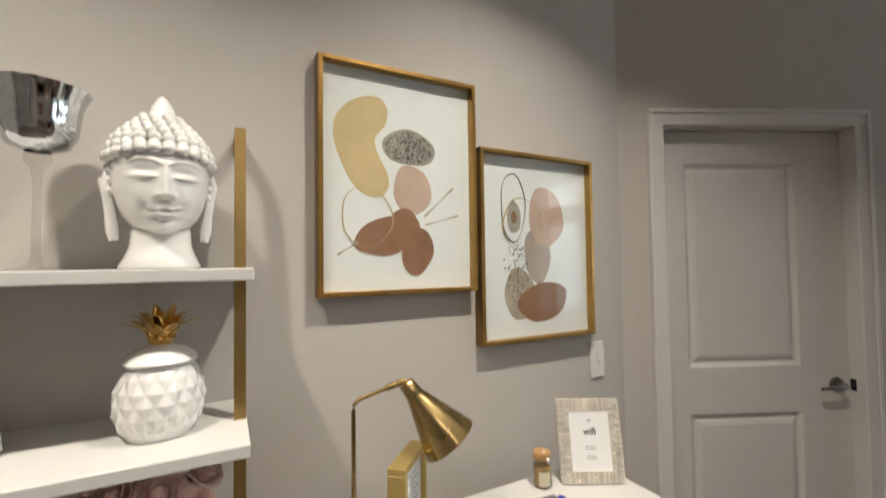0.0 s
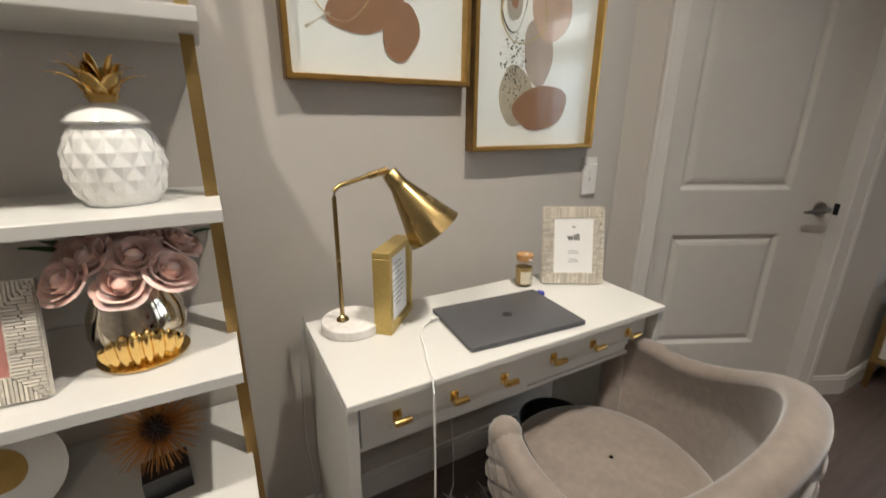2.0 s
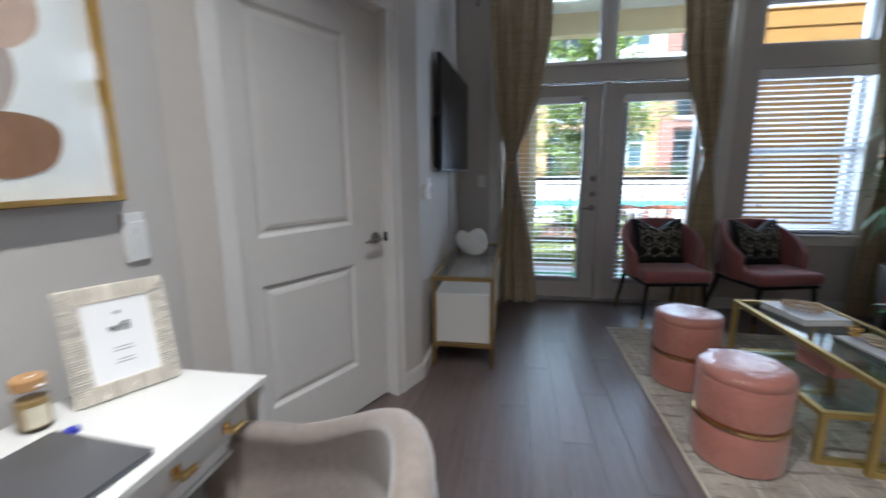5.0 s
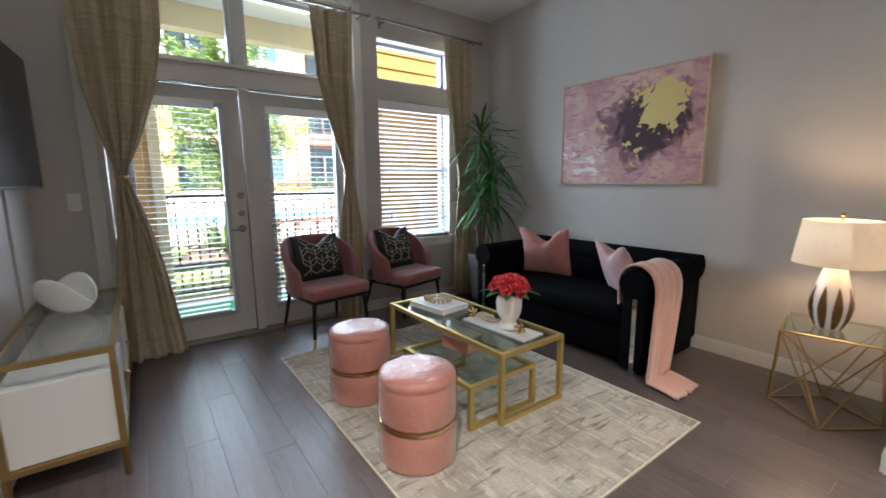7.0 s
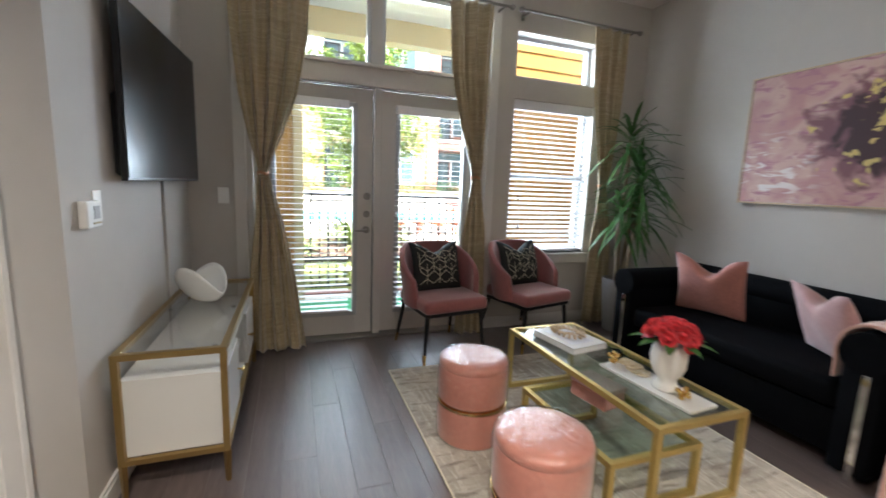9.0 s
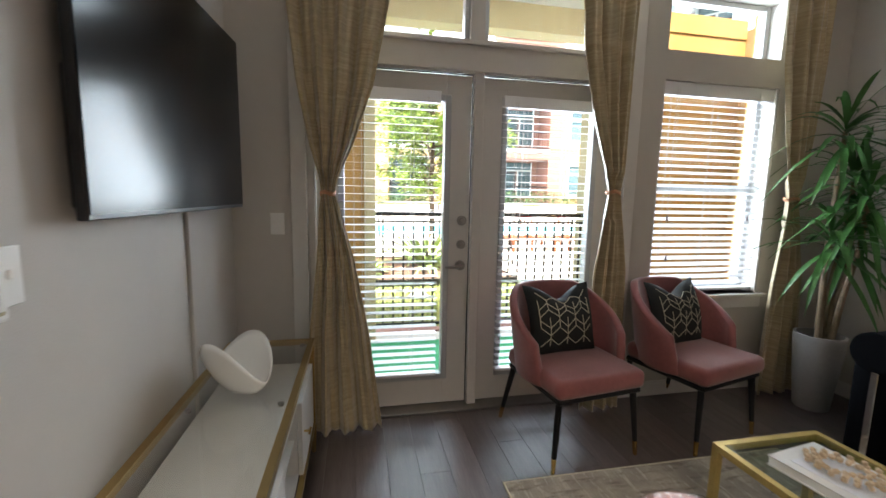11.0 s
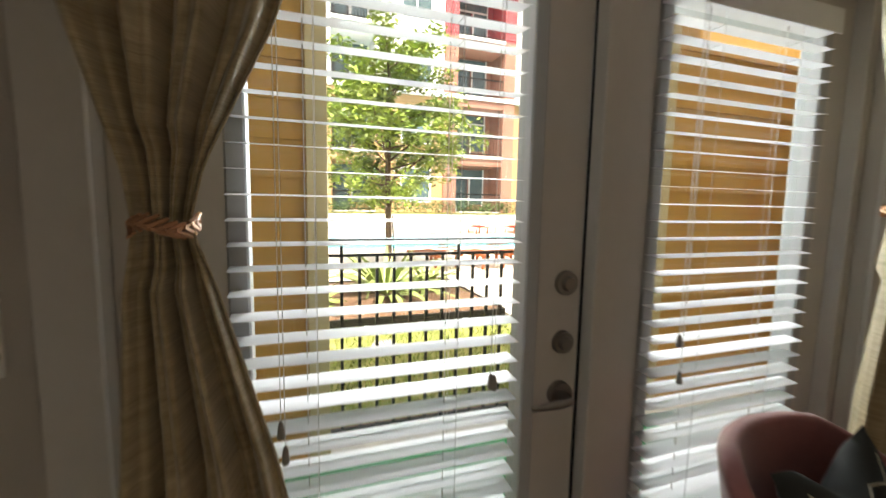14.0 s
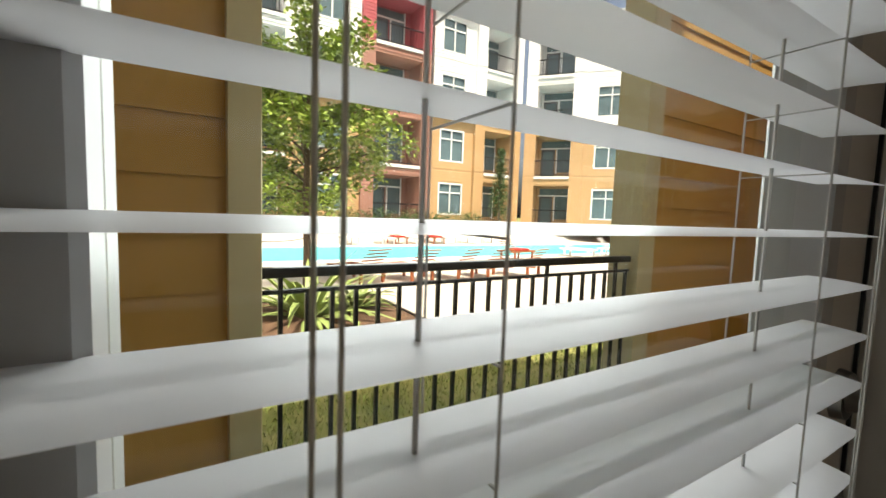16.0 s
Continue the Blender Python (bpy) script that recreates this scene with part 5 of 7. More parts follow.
INK = {"ochre": ink("ochre", (0.62, 0.47, 0.25), 1.0), "grey": ink("grey", (0.42, 0.38, 0.32)), "blush": ink("blush", (0.66, 0.46, 0.36), 0.75), "umber": ink("umber", (0.30, 0.15, 0.08), 0.88),
       "mauve": ink("mauve", (0.52, 0.42, 0.37), 0.75), "gilt": ink("gilt", (0.45, 0.34, 0.17), 1.0), "black": ink("black", (0.05, 0.045, 0.04), 1.0), "sand": ink("sand", (0.50, 0.42, 0.32), 0.8)}


def framed_print(m, W, H, shapes, label):
    t_ = thing("framed_print", m, label, "framed print", "framed prints")
    # local: x right, z up from the lower left corner, -y towards the room, back at y = 0
    w = 0.013
    for nm, r in (("left_rail", (0, w, -0.045, -0.001, 0, H)), ("right_rail", (W - w, W, -0.045, -0.001, 0, H)), ("top_rail", (w, W - w, -0.045, -0.001, H - w, H)), ("bottom_rail", (w, W - w, -0.045, -0.001, 0, w))):
        part(nm, boxes(r, bev=0.0015), M["goldframe"], t_, "gilded rail")
    for nm, r in (("outer_left", (-0.002, 0, -0.043, -0.001, 0, H)), ("outer_bottom", (0, W, -0.043, -0.001, -0.002, 0))):
        part(nm, boxes(r), M["bronze"], t_, "dark brown outer edge")
    part("mat_board", boxes((w, W - w, -0.016, -0.012, w, H - w)), M["paper"], t_, "white paper")
    p_ = part("glazing", boxes((w, W - w, -0.038, -0.036, w, H - w)), M["glass"], t_, "clear glazing")
    p_.visible_shadow = False
    lay = 0
    rnd = random.Random(7)
    for s in shapes:
        kind, col, u, v, ru, rv, rot = s[:7]
        y = -0.0165 - 0.00035 * lay
        lay += 1
        b2 = bmesh.new()
        cx, cz, rx, rz = u * W, (1 - v) * H, ru * W, rv * H

        def at(a, k=1.0, ph=lay):
            q = k * (1 + 0.035 * math.sin(3 * a + ph) + 0.02 * math.sin(5 * a + 2 * ph))
            x, z = rx * q * math.cos(a), rz * q * math.sin(a)
            return cx + x * math.cos(rot) - z * math.sin(rot), cz + x * math.sin(rot) + z * math.cos(rot)
        if kind == "blob":
            b2.faces.new([b2.verts.new((at(k * math.tau / 48)[0], y, at(k * math.tau / 48)[1])) for k in range(48)][::-1])
        elif kind == "ring":
            th = s[7]
            A = [b2.verts.new((*(lambda p: (p[0], y, p[1]))(at(k * math.tau / 60)),)) for k in range(60)]
            B = [b2.verts.new((*(lambda p: (p[0], y, p[1]))(at(k * math.tau / 60, 1 - th * (1 + 0.5 * math.sin(2 * k * math.tau / 60 + lay)))),)) for k in range(60)]
            for k in range(60):
                b2.faces.new((A[k], A[(k + 1) % 60], B[(k + 1) % 60], B[k]))
        elif kind == "dots":
            for k in range(s[7]):
                a, q = rnd.uniform(0, 6.28), math.sqrt(rnd.random()) * 0.93
                x, z = at(a, q)
                r = rnd.uniform(0.0014, 0.0032)
                b2.faces.new([b2.verts.new((x + r * math.cos(j * math.tau / 6) * 1.2, y, z + r * math.sin(j * math.tau / 6))) for j in range(6)][::-1])
        elif kind == "stroke":
            dx, dz = math.cos(rot), math.sin(rot)
            pts = [(cx + dx * rx * q, cz + dz * rx * q, rz * (0.25 + 0.75 * abs(q))) for q in (-1, -0.5, 0, 0.5, 1)]
            for p0, p1 in zip(pts, pts[1:]):
                b2.faces.new([b2.verts.new(c) for c in ((p0[0] - dz * p0[2], y, p0[1] + dx * p0[2]), (p1[0] - dz * p1[2], y, p1[1] + dx * p1[2]), (p1[0] + dz * p1[2], y, p1[1] - dx * p1[2]), (p0[0] + dz * p0[2], y, p0[1] - dx * p0[2]))])
        elif kind == "arc":
            a0, a1, th = s[7]
            n = 40
            A, B = [], []
            for k in range(n + 1):
                q = k / n
                a = a0 + (a1 - a0) * q
                w_ = th * math.sqrt(max(0.0, 1 - abs(2 * q - 1) ** 5))
                A.append(b2.verts.new((lambda p: (p[0], y, p[1]))(at(a, 1 + w_, 0))))
                B.append(b2.verts.new((lambda p: (p[0], y, p[1]))(at(a, 1 - w_, 0))))
            for k in range(n):
                b2.faces.new((A[k], A[k + 1], B[k + 1], B[k]))
        part({"blob": "painted_shape", "ring": "painted_ring", "dots": "painted_dots", "stroke": "brush_stroke", "arc": "painted_kidney"}[kind], b2, INK[col], t_)
    return t_


M["goldframe"] = mat("gilded_frame", (0.46, 0.28, 0.08), 0.34, 0.9, var=0.15, scale=20)
framed_print(pose(0.523, 1.285, 1.384), 0.507, 0.676, [
    ("arc", "ochre", 0.455, 0.345, 0.24, 0.175, 0.0, (radians(100), radians(262), 0.50)), ("blob", "blush", 0.57, 0.535, 0.125, 0.115, 0.1), ("blob", "grey", 0.552, 0.34, 0.175, 0.082, -0.05), ("dots", "black", 0.552, 0.34, 0.165, 0.075, 0, 260),
    ("blob", "umber", 0.40, 0.745, 0.19, 0.085, 0.25), ("blob", "umber", 0.52, 0.69, 0.09, 0.075, 0.9), ("blob", "umber", 0.60, 0.81, 0.105, 0.11, -0.15), ("ring", "gilt", 0.285, 0.665, 0.155, 0.13, 0.2, 0.035),
    ("stroke", "sand", 0.75, 0.58, 0.14, 0.006, 0.75), ("stroke", "sand", 0.77, 0.665, 0.12, 0.005, 0.28), ("stroke", "sand", 0.17, 0.80, 0.07, 0.006, 0.55)], "abstract ochre and brown print in a gold frame above the desk")
framed_print(pose(1.047, 1.285, 1.198), 0.513, 0.662, [
    ("blob", "mauve", 0.50, 0.55, 0.115, 0.15, 0.1), ("blob", "blush", 0.585, 0.335, 0.16, 0.165, 0.1), ("blob", "sand", 0.345, 0.755, 0.135, 0.14, 0.2), ("dots", "black", 0.31, 0.58, 0.11, 0.11, 0, 110), ("dots", "black", 0.33, 0.72, 0.10, 0.10, 0, 60),
    ("blob", "umber", 0.545, 0.80, 0.225, 0.105, 0.15), ("ring", "black", 0.29, 0.29, 0.105, 0.185, 0.0, 0.05), ("ring", "gilt", 0.37, 0.38, 0.175, 0.14, -0.2, 0.05), ("blob", "grey", 0.295, 0.345, 0.058, 0.085, 0), ("blob", "umber", 0.295, 0.345, 0.026, 0.034, 0)],
    "abstract blush and brown print in a gold frame above the desk")

# ---- desk ----
desk = thing("desk", pose(0.497, 0.795, 0), "white lacquer writing desk with gold-handled drawers", "desk")
DX, DY, DZ = 0.945, 0.385, 0.778
WH = M["white"]
b_ = bmesh.new()
box(b_, 0, DX, 0, DY, DZ - 0.018, DZ, bev=0.002)
part("desktop", b_, WH, desk)
for x0, x1 in ((0.0, 0.022), (DX - 0.022, DX)):
    b_ = bmesh.new()
    s_ = 1 if x0 == 0 else -1
    vs3 = [b_.verts.new(v) for x in (x0, x1) for v in ((x, 0.004, DZ - 0.018), (x, DY, DZ - 0.018), (x, DY, 0), (x, 0.05, 0))]
    for f_ in ((0, 1, 2, 3), (7, 6, 5, 4), (0, 4, 5, 1), (1, 5, 6, 2), (2, 6, 7, 3), (3, 7, 4, 0)):
        b_.faces.new([vs3[i] for i in f_])
    part("side_panel", b_, WH, desk)
part("apron_box", boxes((0.022, DX - 0.022, 0.030, DY - 0.01, 0.636, 0.646), (0.022, DX - 0.022, DY - 0.02, DY - 0.008, 0.655, DZ - 0.018)), WH, desk)
for k, (x0, x1) in enumerate(((0.030, 0.460), (0.468, DX - 0.030))):
    b_ = bmesh.new()
    box(b_, x0, x1, 0.034 - 0.012 * (k == 0), 0.052, 0.648, DZ - 0.022, bev=0.0015)
    d_ = part("drawer", b_, WH, desk)
    y0 = 0.034 - 0.012 * (k == 0)
    b_ = bmesh.new()
    cone(b_, (x0 + 0.05, y0 - 0.026, 0.705), (x1 - 0.05, y0 - 0.026, 0.705), 0.0045, n=12)
    part("acrylic_bar", b_, M["clearglass"], d_, "clear acrylic handle bar", smooth=True)
    for q in (0.18, 0.50, 0.82):
        x = x0 + (x1 - x0) * q
        b_ = bmesh.new()
        box(b_, x - 0.010, x + 0.010, y0 - 0.005, y0, 0.692, 0.718, bev=0.001)
        cone(b_, (x, y0 - 0.005, 0.705), (x, y0 - 0.026, 0.705), 0.0055, n=10)
        cone(b_, (x - 0.014, y0 - 0.026, 0.705), (x + 0.022, y0 - 0.026, 0.705), 0.0075, n=14)
        part("handle_mount", b_, M["goldbright"], d_, "gold handle mount", smooth=True)

# laptop
lp = thing("laptop", pose(0.980, 0.945, DZ, 0, 0, -4), "closed dark grey laptop on the desk", "laptop")
b_ = bmesh.new()
box(b_, -0.170, 0.170, -0.115, 0.115, 0.001, 0.009, bev=0.0035, seg=2)
part("base", b_, M["laptop"], lp, smooth=True)
b_ = bmesh.new()
box(b_, -0.170, 0.170, -0.115, 0.115, 0.0095, 0.0145, bev=0.0022, seg=2)
part("lid", b_, M["laptop"], lp, smooth=True)
b_ = bmesh.new()
cone(b_, (0, 0, 0.0144), (0, 0, 0.0147), 0.014, n=20)
part("emblem", b_, M["blackplastic"], lp)
cb = thing("charging_cable", pose(0, 0, 0), "white charging cable from the laptop to the floor", "cable")
b_ = bmesh.new()
cpts = [(0.806, 1.025, 0.785), (0.785, 1.02, 0.786), (0.755, 1.0, 0.785), (0.730, 0.96, 0.784), (0.712, 0.90, 0.783), (0.690, 0.84, 0.784), (0.675, 0.79, 0.784), (0.668, 0.772, 0.765), (0.668, 0.765, 0.6), (0.670, 0.77, 0.35), (0.675, 0.79, 0.12), (0.70, 0.86, 0.03), (0.80, 1.0, 0.03), (0.95, 1.16, 0.02), (1.0, 1.25, 0.10), (1.0, 1.28, 0.30)]
tube(b_, cpts, 0.0026, 7)
part("cord", b_, M["plasticwhite"], cb, smooth=True)
b_ = bmesh.new()
bar(b_, (0.812, 1.026, 0.785), (0.790, 1.021, 0.786), 0.008)
part("plug", b_, M["plasticwhite"], cb)
cp = thing("bottle_cap", pose(1.173, 1.030, DZ), "small blue plastic cap on the desk", "bottle cap")
b_ = bmesh.new()
cone(b_, (0, 0, 0), (0, 0, 0.009), 0.0125, 0.0115, 20)
part("cap", b_, M["blue"], cp, smooth=True)

# desk lamp
dl = thing("desk_lamp", pose(0.598, 1.095, DZ), "brass desk lamp on a round white marble base", "desk lamp")
b_ = bmesh.new()
lathe(b_, [(0.072, 0), (0.076, 0.003), (0.076, 0.024), (0.073, 0.027), (0.0, 0.027)], 48, cap=False)
part("marble_base", b_, M["marble"], dl, "white veined marble base", smooth=True)
BR = M["brass"] = mat("antique_brass", (0.40, 0.29, 0.125), 0.27, 1.0, var=0.03, scale=5)
b_ = bmesh.new()
lathe(b_, [(0.016, 0.027), (0.014, 0.033), (0.008, 0.038), (0.006, 0.04)], 20, (-0.022, 0.0, 0))
part("collar", b_, BR, dl, smooth=True)
b_ = bmesh.new()
tube(b_, [(-0.022, 0, 0.035), (-0.022, 0, 0.34), (-0.020, 0, 0.356), (-0.008, 0, 0.366), (0.02, -0.003, 0.374), (0.085, -0.008, 0.392)], 0.0055, 10)
part("stem", b_, BR, dl, smooth=True)
b_ = bmesh.new()
cone(b_, (0.06, -0.006, 0.385), (0.108, -0.01, 0.398), 0.0085, n=14)
cone(b_, (0.108, -0.01, 0.398), (0.108, -0.012, 0.378), 0.006, n=10)
part("joint", b_, BR, dl, smooth=True)
b_ = bmesh.new()
ax = Vector((0.105, -0.05, -0.155)).normalized()
qm = ax.to_track_quat('Z', 'Y').to_matrix().to_4x4()
lathe(b_, [(0.018, 0.0), (0.020, 0.002), (0.023, 0.036), (0.0235, 0.04), (0.026, 0.045), (0.073, 0.178), (0.074, 0.181), (0.071, 0.180), (0.024, 0.05)], 44, cap=False)
part("shade", b_, BR, dl, "conical brass shade", smooth=True, at=Matrix.Translation((0.110, -0.012, 0.392)) @ qm)
b_ = bmesh.new()
lathe(b_, [(0.0, -0.002), (0.018, 0.0)], 24, cap=False)
part("shade_cap", b_, BR, dl, smooth=True, at=Matrix.Translation((0.110, -0.012, 0.392)) @ qm)

# gold box frame beside the lamp
gf = thing("picture_frame", pose(0.672, 1.005, DZ, 0, 0, 47), "deep gold box frame with a small white print", "picture frame", "small frames")
# local: faces -y, x along its face
FW, FH, FD = 0.165, 0.215, 0.045
part("frame_body", boxes((0, FW, 0, FD, 0, 0.017), (0, FW, 0, FD, FH - 0.017, FH), (0, 0.017, 0, FD, 0.017, FH - 0.017), (FW - 0.017, FW, 0, FD, 0.017, FH - 0.017), bev=0.001), M["goldpaint"], gf)
part("print", boxes((0.017, FW - 0.017, 0.012, 0.016, 0.017, FH - 0.017)), M["paper"], gf, "white printed card")
for k in range(9):
    wd = (0.03, 0.045, 0.02, 0.05, 0.04, 0.05, 0.045, 0.035, 0.02)[k]
    part("text_line", boxes((FW / 2 - wd / 1.2, FW / 2 + wd / 1.2, 0.0112, 0.0119, FH - 0.05 - k * 0.014, FH - 0.046 - k * 0.014)), M["greyink"], gf)

# jar with cork lid
jr = thing("glass_jar", pose(1.178, 1.120, DZ), "small glass jar with a cork lid and cream label", "jar")
b_ = bmesh.new()
lathe(b_, [(0.026, 0.0), (0.029, 0.004), (0.029, 0.066), (0.024, 0.076), (0.022, 0.082)], 24, wave=lambda a, r, z: r * (1 + 0.05 * abs(math.cos(2 * a)) ** 3))
part("glass", b_, M["clearglass"], jr, smooth=True)
b_ = bmesh.new()
lathe(b_, [(0.022, 0.003), (0.0255, 0.006), (0.0255, 0.062), (0.0, 0.064)], 20)
part("filling", b_, M["amber"], jr, smooth=True)
b_ = bmesh.new()
lathe(b_, [(0.024, 0.083), (0.027, 0.086), (0.027, 0.104), (0.024, 0.107)], 24)
part("lid", b_, M["cork"], jr, smooth=True)
b_ = bmesh.new()
grid(b_, 6, 1, lambda u, v: Vector((0.0322 * math.cos(-2.02 + (u - 0.5) * 1.1), 0.0322 * math.sin(-2.02 + (u - 0.5) * 1.1), 0.012 + 0.042 * v)))
part("label", b_, M["cream"], jr, "cream paper label", solid=0.0006)
b_ = bmesh.new()
bar(b_, (0.0, -0.03, 0.09), (0.0, -0.008, 0.1085), 0.011, 0.0012)
part("seal_strip", b_, M["paper"], jr)


def ribbed_frame(m, W, H, bw, label, lines=True, tilt=12):
    """A frame set with narrow raised bars, leaning back on a strut; faces -y."""
    t_ = thing("picture_frame", m, label, "picture frame", "small frames")
    lean = Matrix.Rotation(radians(-tilt), 4, 'X')
    part("backing", boxes((0, W, 0.006, 0.016, 0, H)), M["silverleaf"], t_, at=lean)
    rnd = random.Random(3)
    b2 = bmesh.new()
    step = 0.0058
    n = int(W / step)
    for z0, z1 in ((0.0, bw), (H - bw, H)):
        for k in range(n):
            x = (k + 0.5) * step
            e = min(x, W - x)
            ln = bw if e > bw else e
            zz0, zz1 = (z0, z0 + ln) if z0 == 0 else (z1 - ln, z1)
            if ln > 0.004:
                box(b2, x - 0.0019, x + 0.0019, -0.002 - rnd.uniform(0, 0.002), 0.006, zz0 + 0.001, zz1 - rnd.uniform(0, 0.003), bev=0.0)
    tagged(part("upright_ribs", b2, M["silverleaf"], t_, "champagne silver ribs", at=lean), kind="stuff")
    b2 = bmesh.new()
    n = int(H / step)
    for side in (0, 1):
        for k in range(n):
            z = (k + 0.5) * step
            e = min(z, H - z)
            ln = bw if e > bw else e
            if ln > 0.004:
                x0, x1 = (0, ln) if side == 0 else (W - ln, W)
                cut = rnd.uniform(0.25, 0.75) * ln
                for a, c in ((x0, x0 + cut), (x0 + cut + 0.001, x1)):
                    if c - a > 0.003:
                        box(b2, a + 0.0005, c - 0.0005, -0.002 - rnd.uniform(0, 0.003), 0.006, z - 0.0021, z + 0.0021)
    tagged(part("level_ribs", b2, M["silverleaf"], t_, "champagne silver ribs", at=lean), kind="stuff")
    part("inner_rim", boxes((bw - 0.003, W - bw + 0.003, 0.0, 0.006, bw - 0.003, bw), (bw - 0.003, W - bw + 0.003, 0.0, 0.006, H - bw, H - bw + 0.003), (bw - 0.003, bw, 0.0, 0.006, bw, H - bw), (W - bw, W - bw + 0.003, 0.0, 0.006, bw, H - bw)), M["silverleaf"], t_, at=lean)
    b2 = bmesh.new()
    hz = H * math.cos(radians(tilt))
    bar(b2, (W / 2, 0.016 + 0.12 * H, H * 0.55), (W / 2, 0.10, 0.002), 0.03, 0.003, up=(1, 0, 0))
    part("strut", b2, M["black"], t_)
    return t_, lean


wf, lean = ribbed_frame(pose(1.232, 1.090, DZ + 0.004, 0, 0, -28), 0.198, 0.250, 0.036, "champagne silver ribbed frame holding a wifi card")
part("card", boxes((0.036, 0.162, 0.001, 0.006, 0.036, 0.214)), M["paper"], wf, "white wifi card", at=lean)
cu_ = bpy.data.curves.new("wifi_text", 'FONT')
cu_.body, cu_.size, cu_.align_x = "wifi", 0.029, 'CENTER'
cu_.extrude, cu_.offset = 0.0002, 0.0006
tx = new("wifi_lettering_source", cu_)
me_ = tx.to_mesh().copy()
bpy.data.objects.remove(tx)
me_.materials.append(M["ink"])
tw = new("lettering", me_)
tw.parent = wf
tw.matrix_basis = lean @ pose(0.099, 0.0006, 0.142, 90, 0, 0)
tagged(tw, "black lettering that reads wifi")
b_ = bmesh.new()
for r0, r1 in ((0.003, 0.0055), (0.0075, 0.0095)):
    A = [b_.verts.new((0.099 + r1 * math.cos(a), 0.0005, 0.178 + r1 * math.sin(a))) for a in (radians(40 + 10 * k) for k in range(11))]
    B = [b_.verts.new((0.099 + r0 * math.cos(a), 0.0005, 0.178 + r0 * math.sin(a))) for a in (radians(40 + 10 * k) for k in range(11))]
    for k in range(10):
        b_.faces.new((A[k], A[k + 1], B[k + 1], B[k]))
part("symbol", b_, M["ink"], wf, at=lean)
for z, wd in ((0.105, 0.030), (0.098, 0.036), (0.078, 0.026), (0.071, 0.034)):
    part("text_line", boxes((0.099 - wd / 2, 0.099 + wd / 2, 0.0003, 0.0009, z, z + 0.003)), M["greyink"], wf, at=lean)

# waste bin under the desk
wb = thing("waste_bin", pose(1.275, 1.015, 0), "dark round metal waste bin under the desk", "waste bin")
b_ = bmesh.new()
lathe(b_, [(0.095, 0.0), (0.10, 0.004), (0.122, 0.28), (0.124, 0.284), (0.119, 0.283), (0.098, 0.01), (0.0, 0.009)], 36, cap=False)
part("drum", b_, M["blackplastic"], wb, smooth=True)

# fluffy rug beneath the chair
fr = thing("fur_rug", pose(1.13, 0.62, 0), "shaggy white faux-fur rug under the desk chair", "rug")
b_ = bmesh.new()
lathe(b_, [(0.0, 0.006), (0.40, 0.006), (0.43, 0.001)], 44, wave=lambda a, r, z: r * (1 + 0.10 * math.sin(3 * a + 1) + 0.05 * math.sin(7 * a)), cap=False)
part("hide", b_, M["fur"], fr)
rnd = random.Random(9)
verts, faces = [], []
for k in range(9000):
    a, q = rnd.uniform(0, math.tau), math.sqrt(rnd.random())
    r = 0.43 * q * (1 + 0.10 * math.sin(3 * a + 1) + 0.05 * math.sin(7 * a))
    x, y = r * math.cos(a), r * math.sin(a)
    d, ln = rnd.uniform(0, math.tau), rnd.uniform(0.03, 0.075)
    h = rnd.uniform(0.015, 0.038)
    w = 0.0035
    dx, dy = math.cos(d) * ln + 0.03 * math.cos(a) * q, math.sin(d) * ln + 0.03 * math.sin(a) * q
    i = len(verts)
    verts += [(x - w * math.sin(d), y + w * math.cos(d), 0.005), (x + w * math.sin(d), y - w * math.cos(d), 0.005), (x + dx * 0.5, y + dy * 0.5, h), (x + dx, y + dy, h * 0.55)]
    faces += [(i, i + 1, i + 2), (i + 1, i + 3, i + 2)]
me_ = bpy.data.meshes.new("tufts")
me_.from_pydata(verts, [], faces)
me_.materials.append(M["fur"])
tf = new("tufts", me_)
tf.parent = fr
tagged(tf, "long white fur tufts", kind="stuff")

# ---- quilted desk chair ----
ch = thing("desk_chair", pose(1.123, 0.609, 0.012, 0, 0, 17), "taupe velvet tub chair with a diamond-quilted back", "chair")
# local: the sitter faces +y
TP = M["taupe"]


def rim(a):
    """Height of the shell's rim by the angle from straight back."""
    c = abs(a) / radians(122)
    return 0.785 - 0.17 * math.sin(min(1, c / 0.72) * math.pi / 2) ** 2 + 0.05 * max(0, c - 0.72) / 0.28


def shell_at(a, v, off=0.0):
    c = min(1, abs(a) / radians(122))
    z0, z1 = 0.33, rim(a)
    z = z0 + (z1 - z0) * v
    bulge = 0.70 + 0.30 * min(1, (v * 1.5)) ** 0.6
    rx, ry = (0.352 + off) * bulge, (0.305 + off) * bulge
    return Vector((rx * math.sin(a), -ry * math.cos(a) + 0.03, z))


b_ = bmesh.new()
A0 = radians(122)


def outer(u, v):
    a = (2 * u - 1) * A0
    s, t = u * 21, v * 6.0
    p, q = s + t, s - t
    d = min(abs(p - round(p)), abs(q - round(q)))
    puff = 0.011 * (1 - math.exp(-(d / 0.10) ** 1.2)) * min(1, (1 - v) * 9)
    return shell_at(a, v * 0.97, 0.012 + puff)


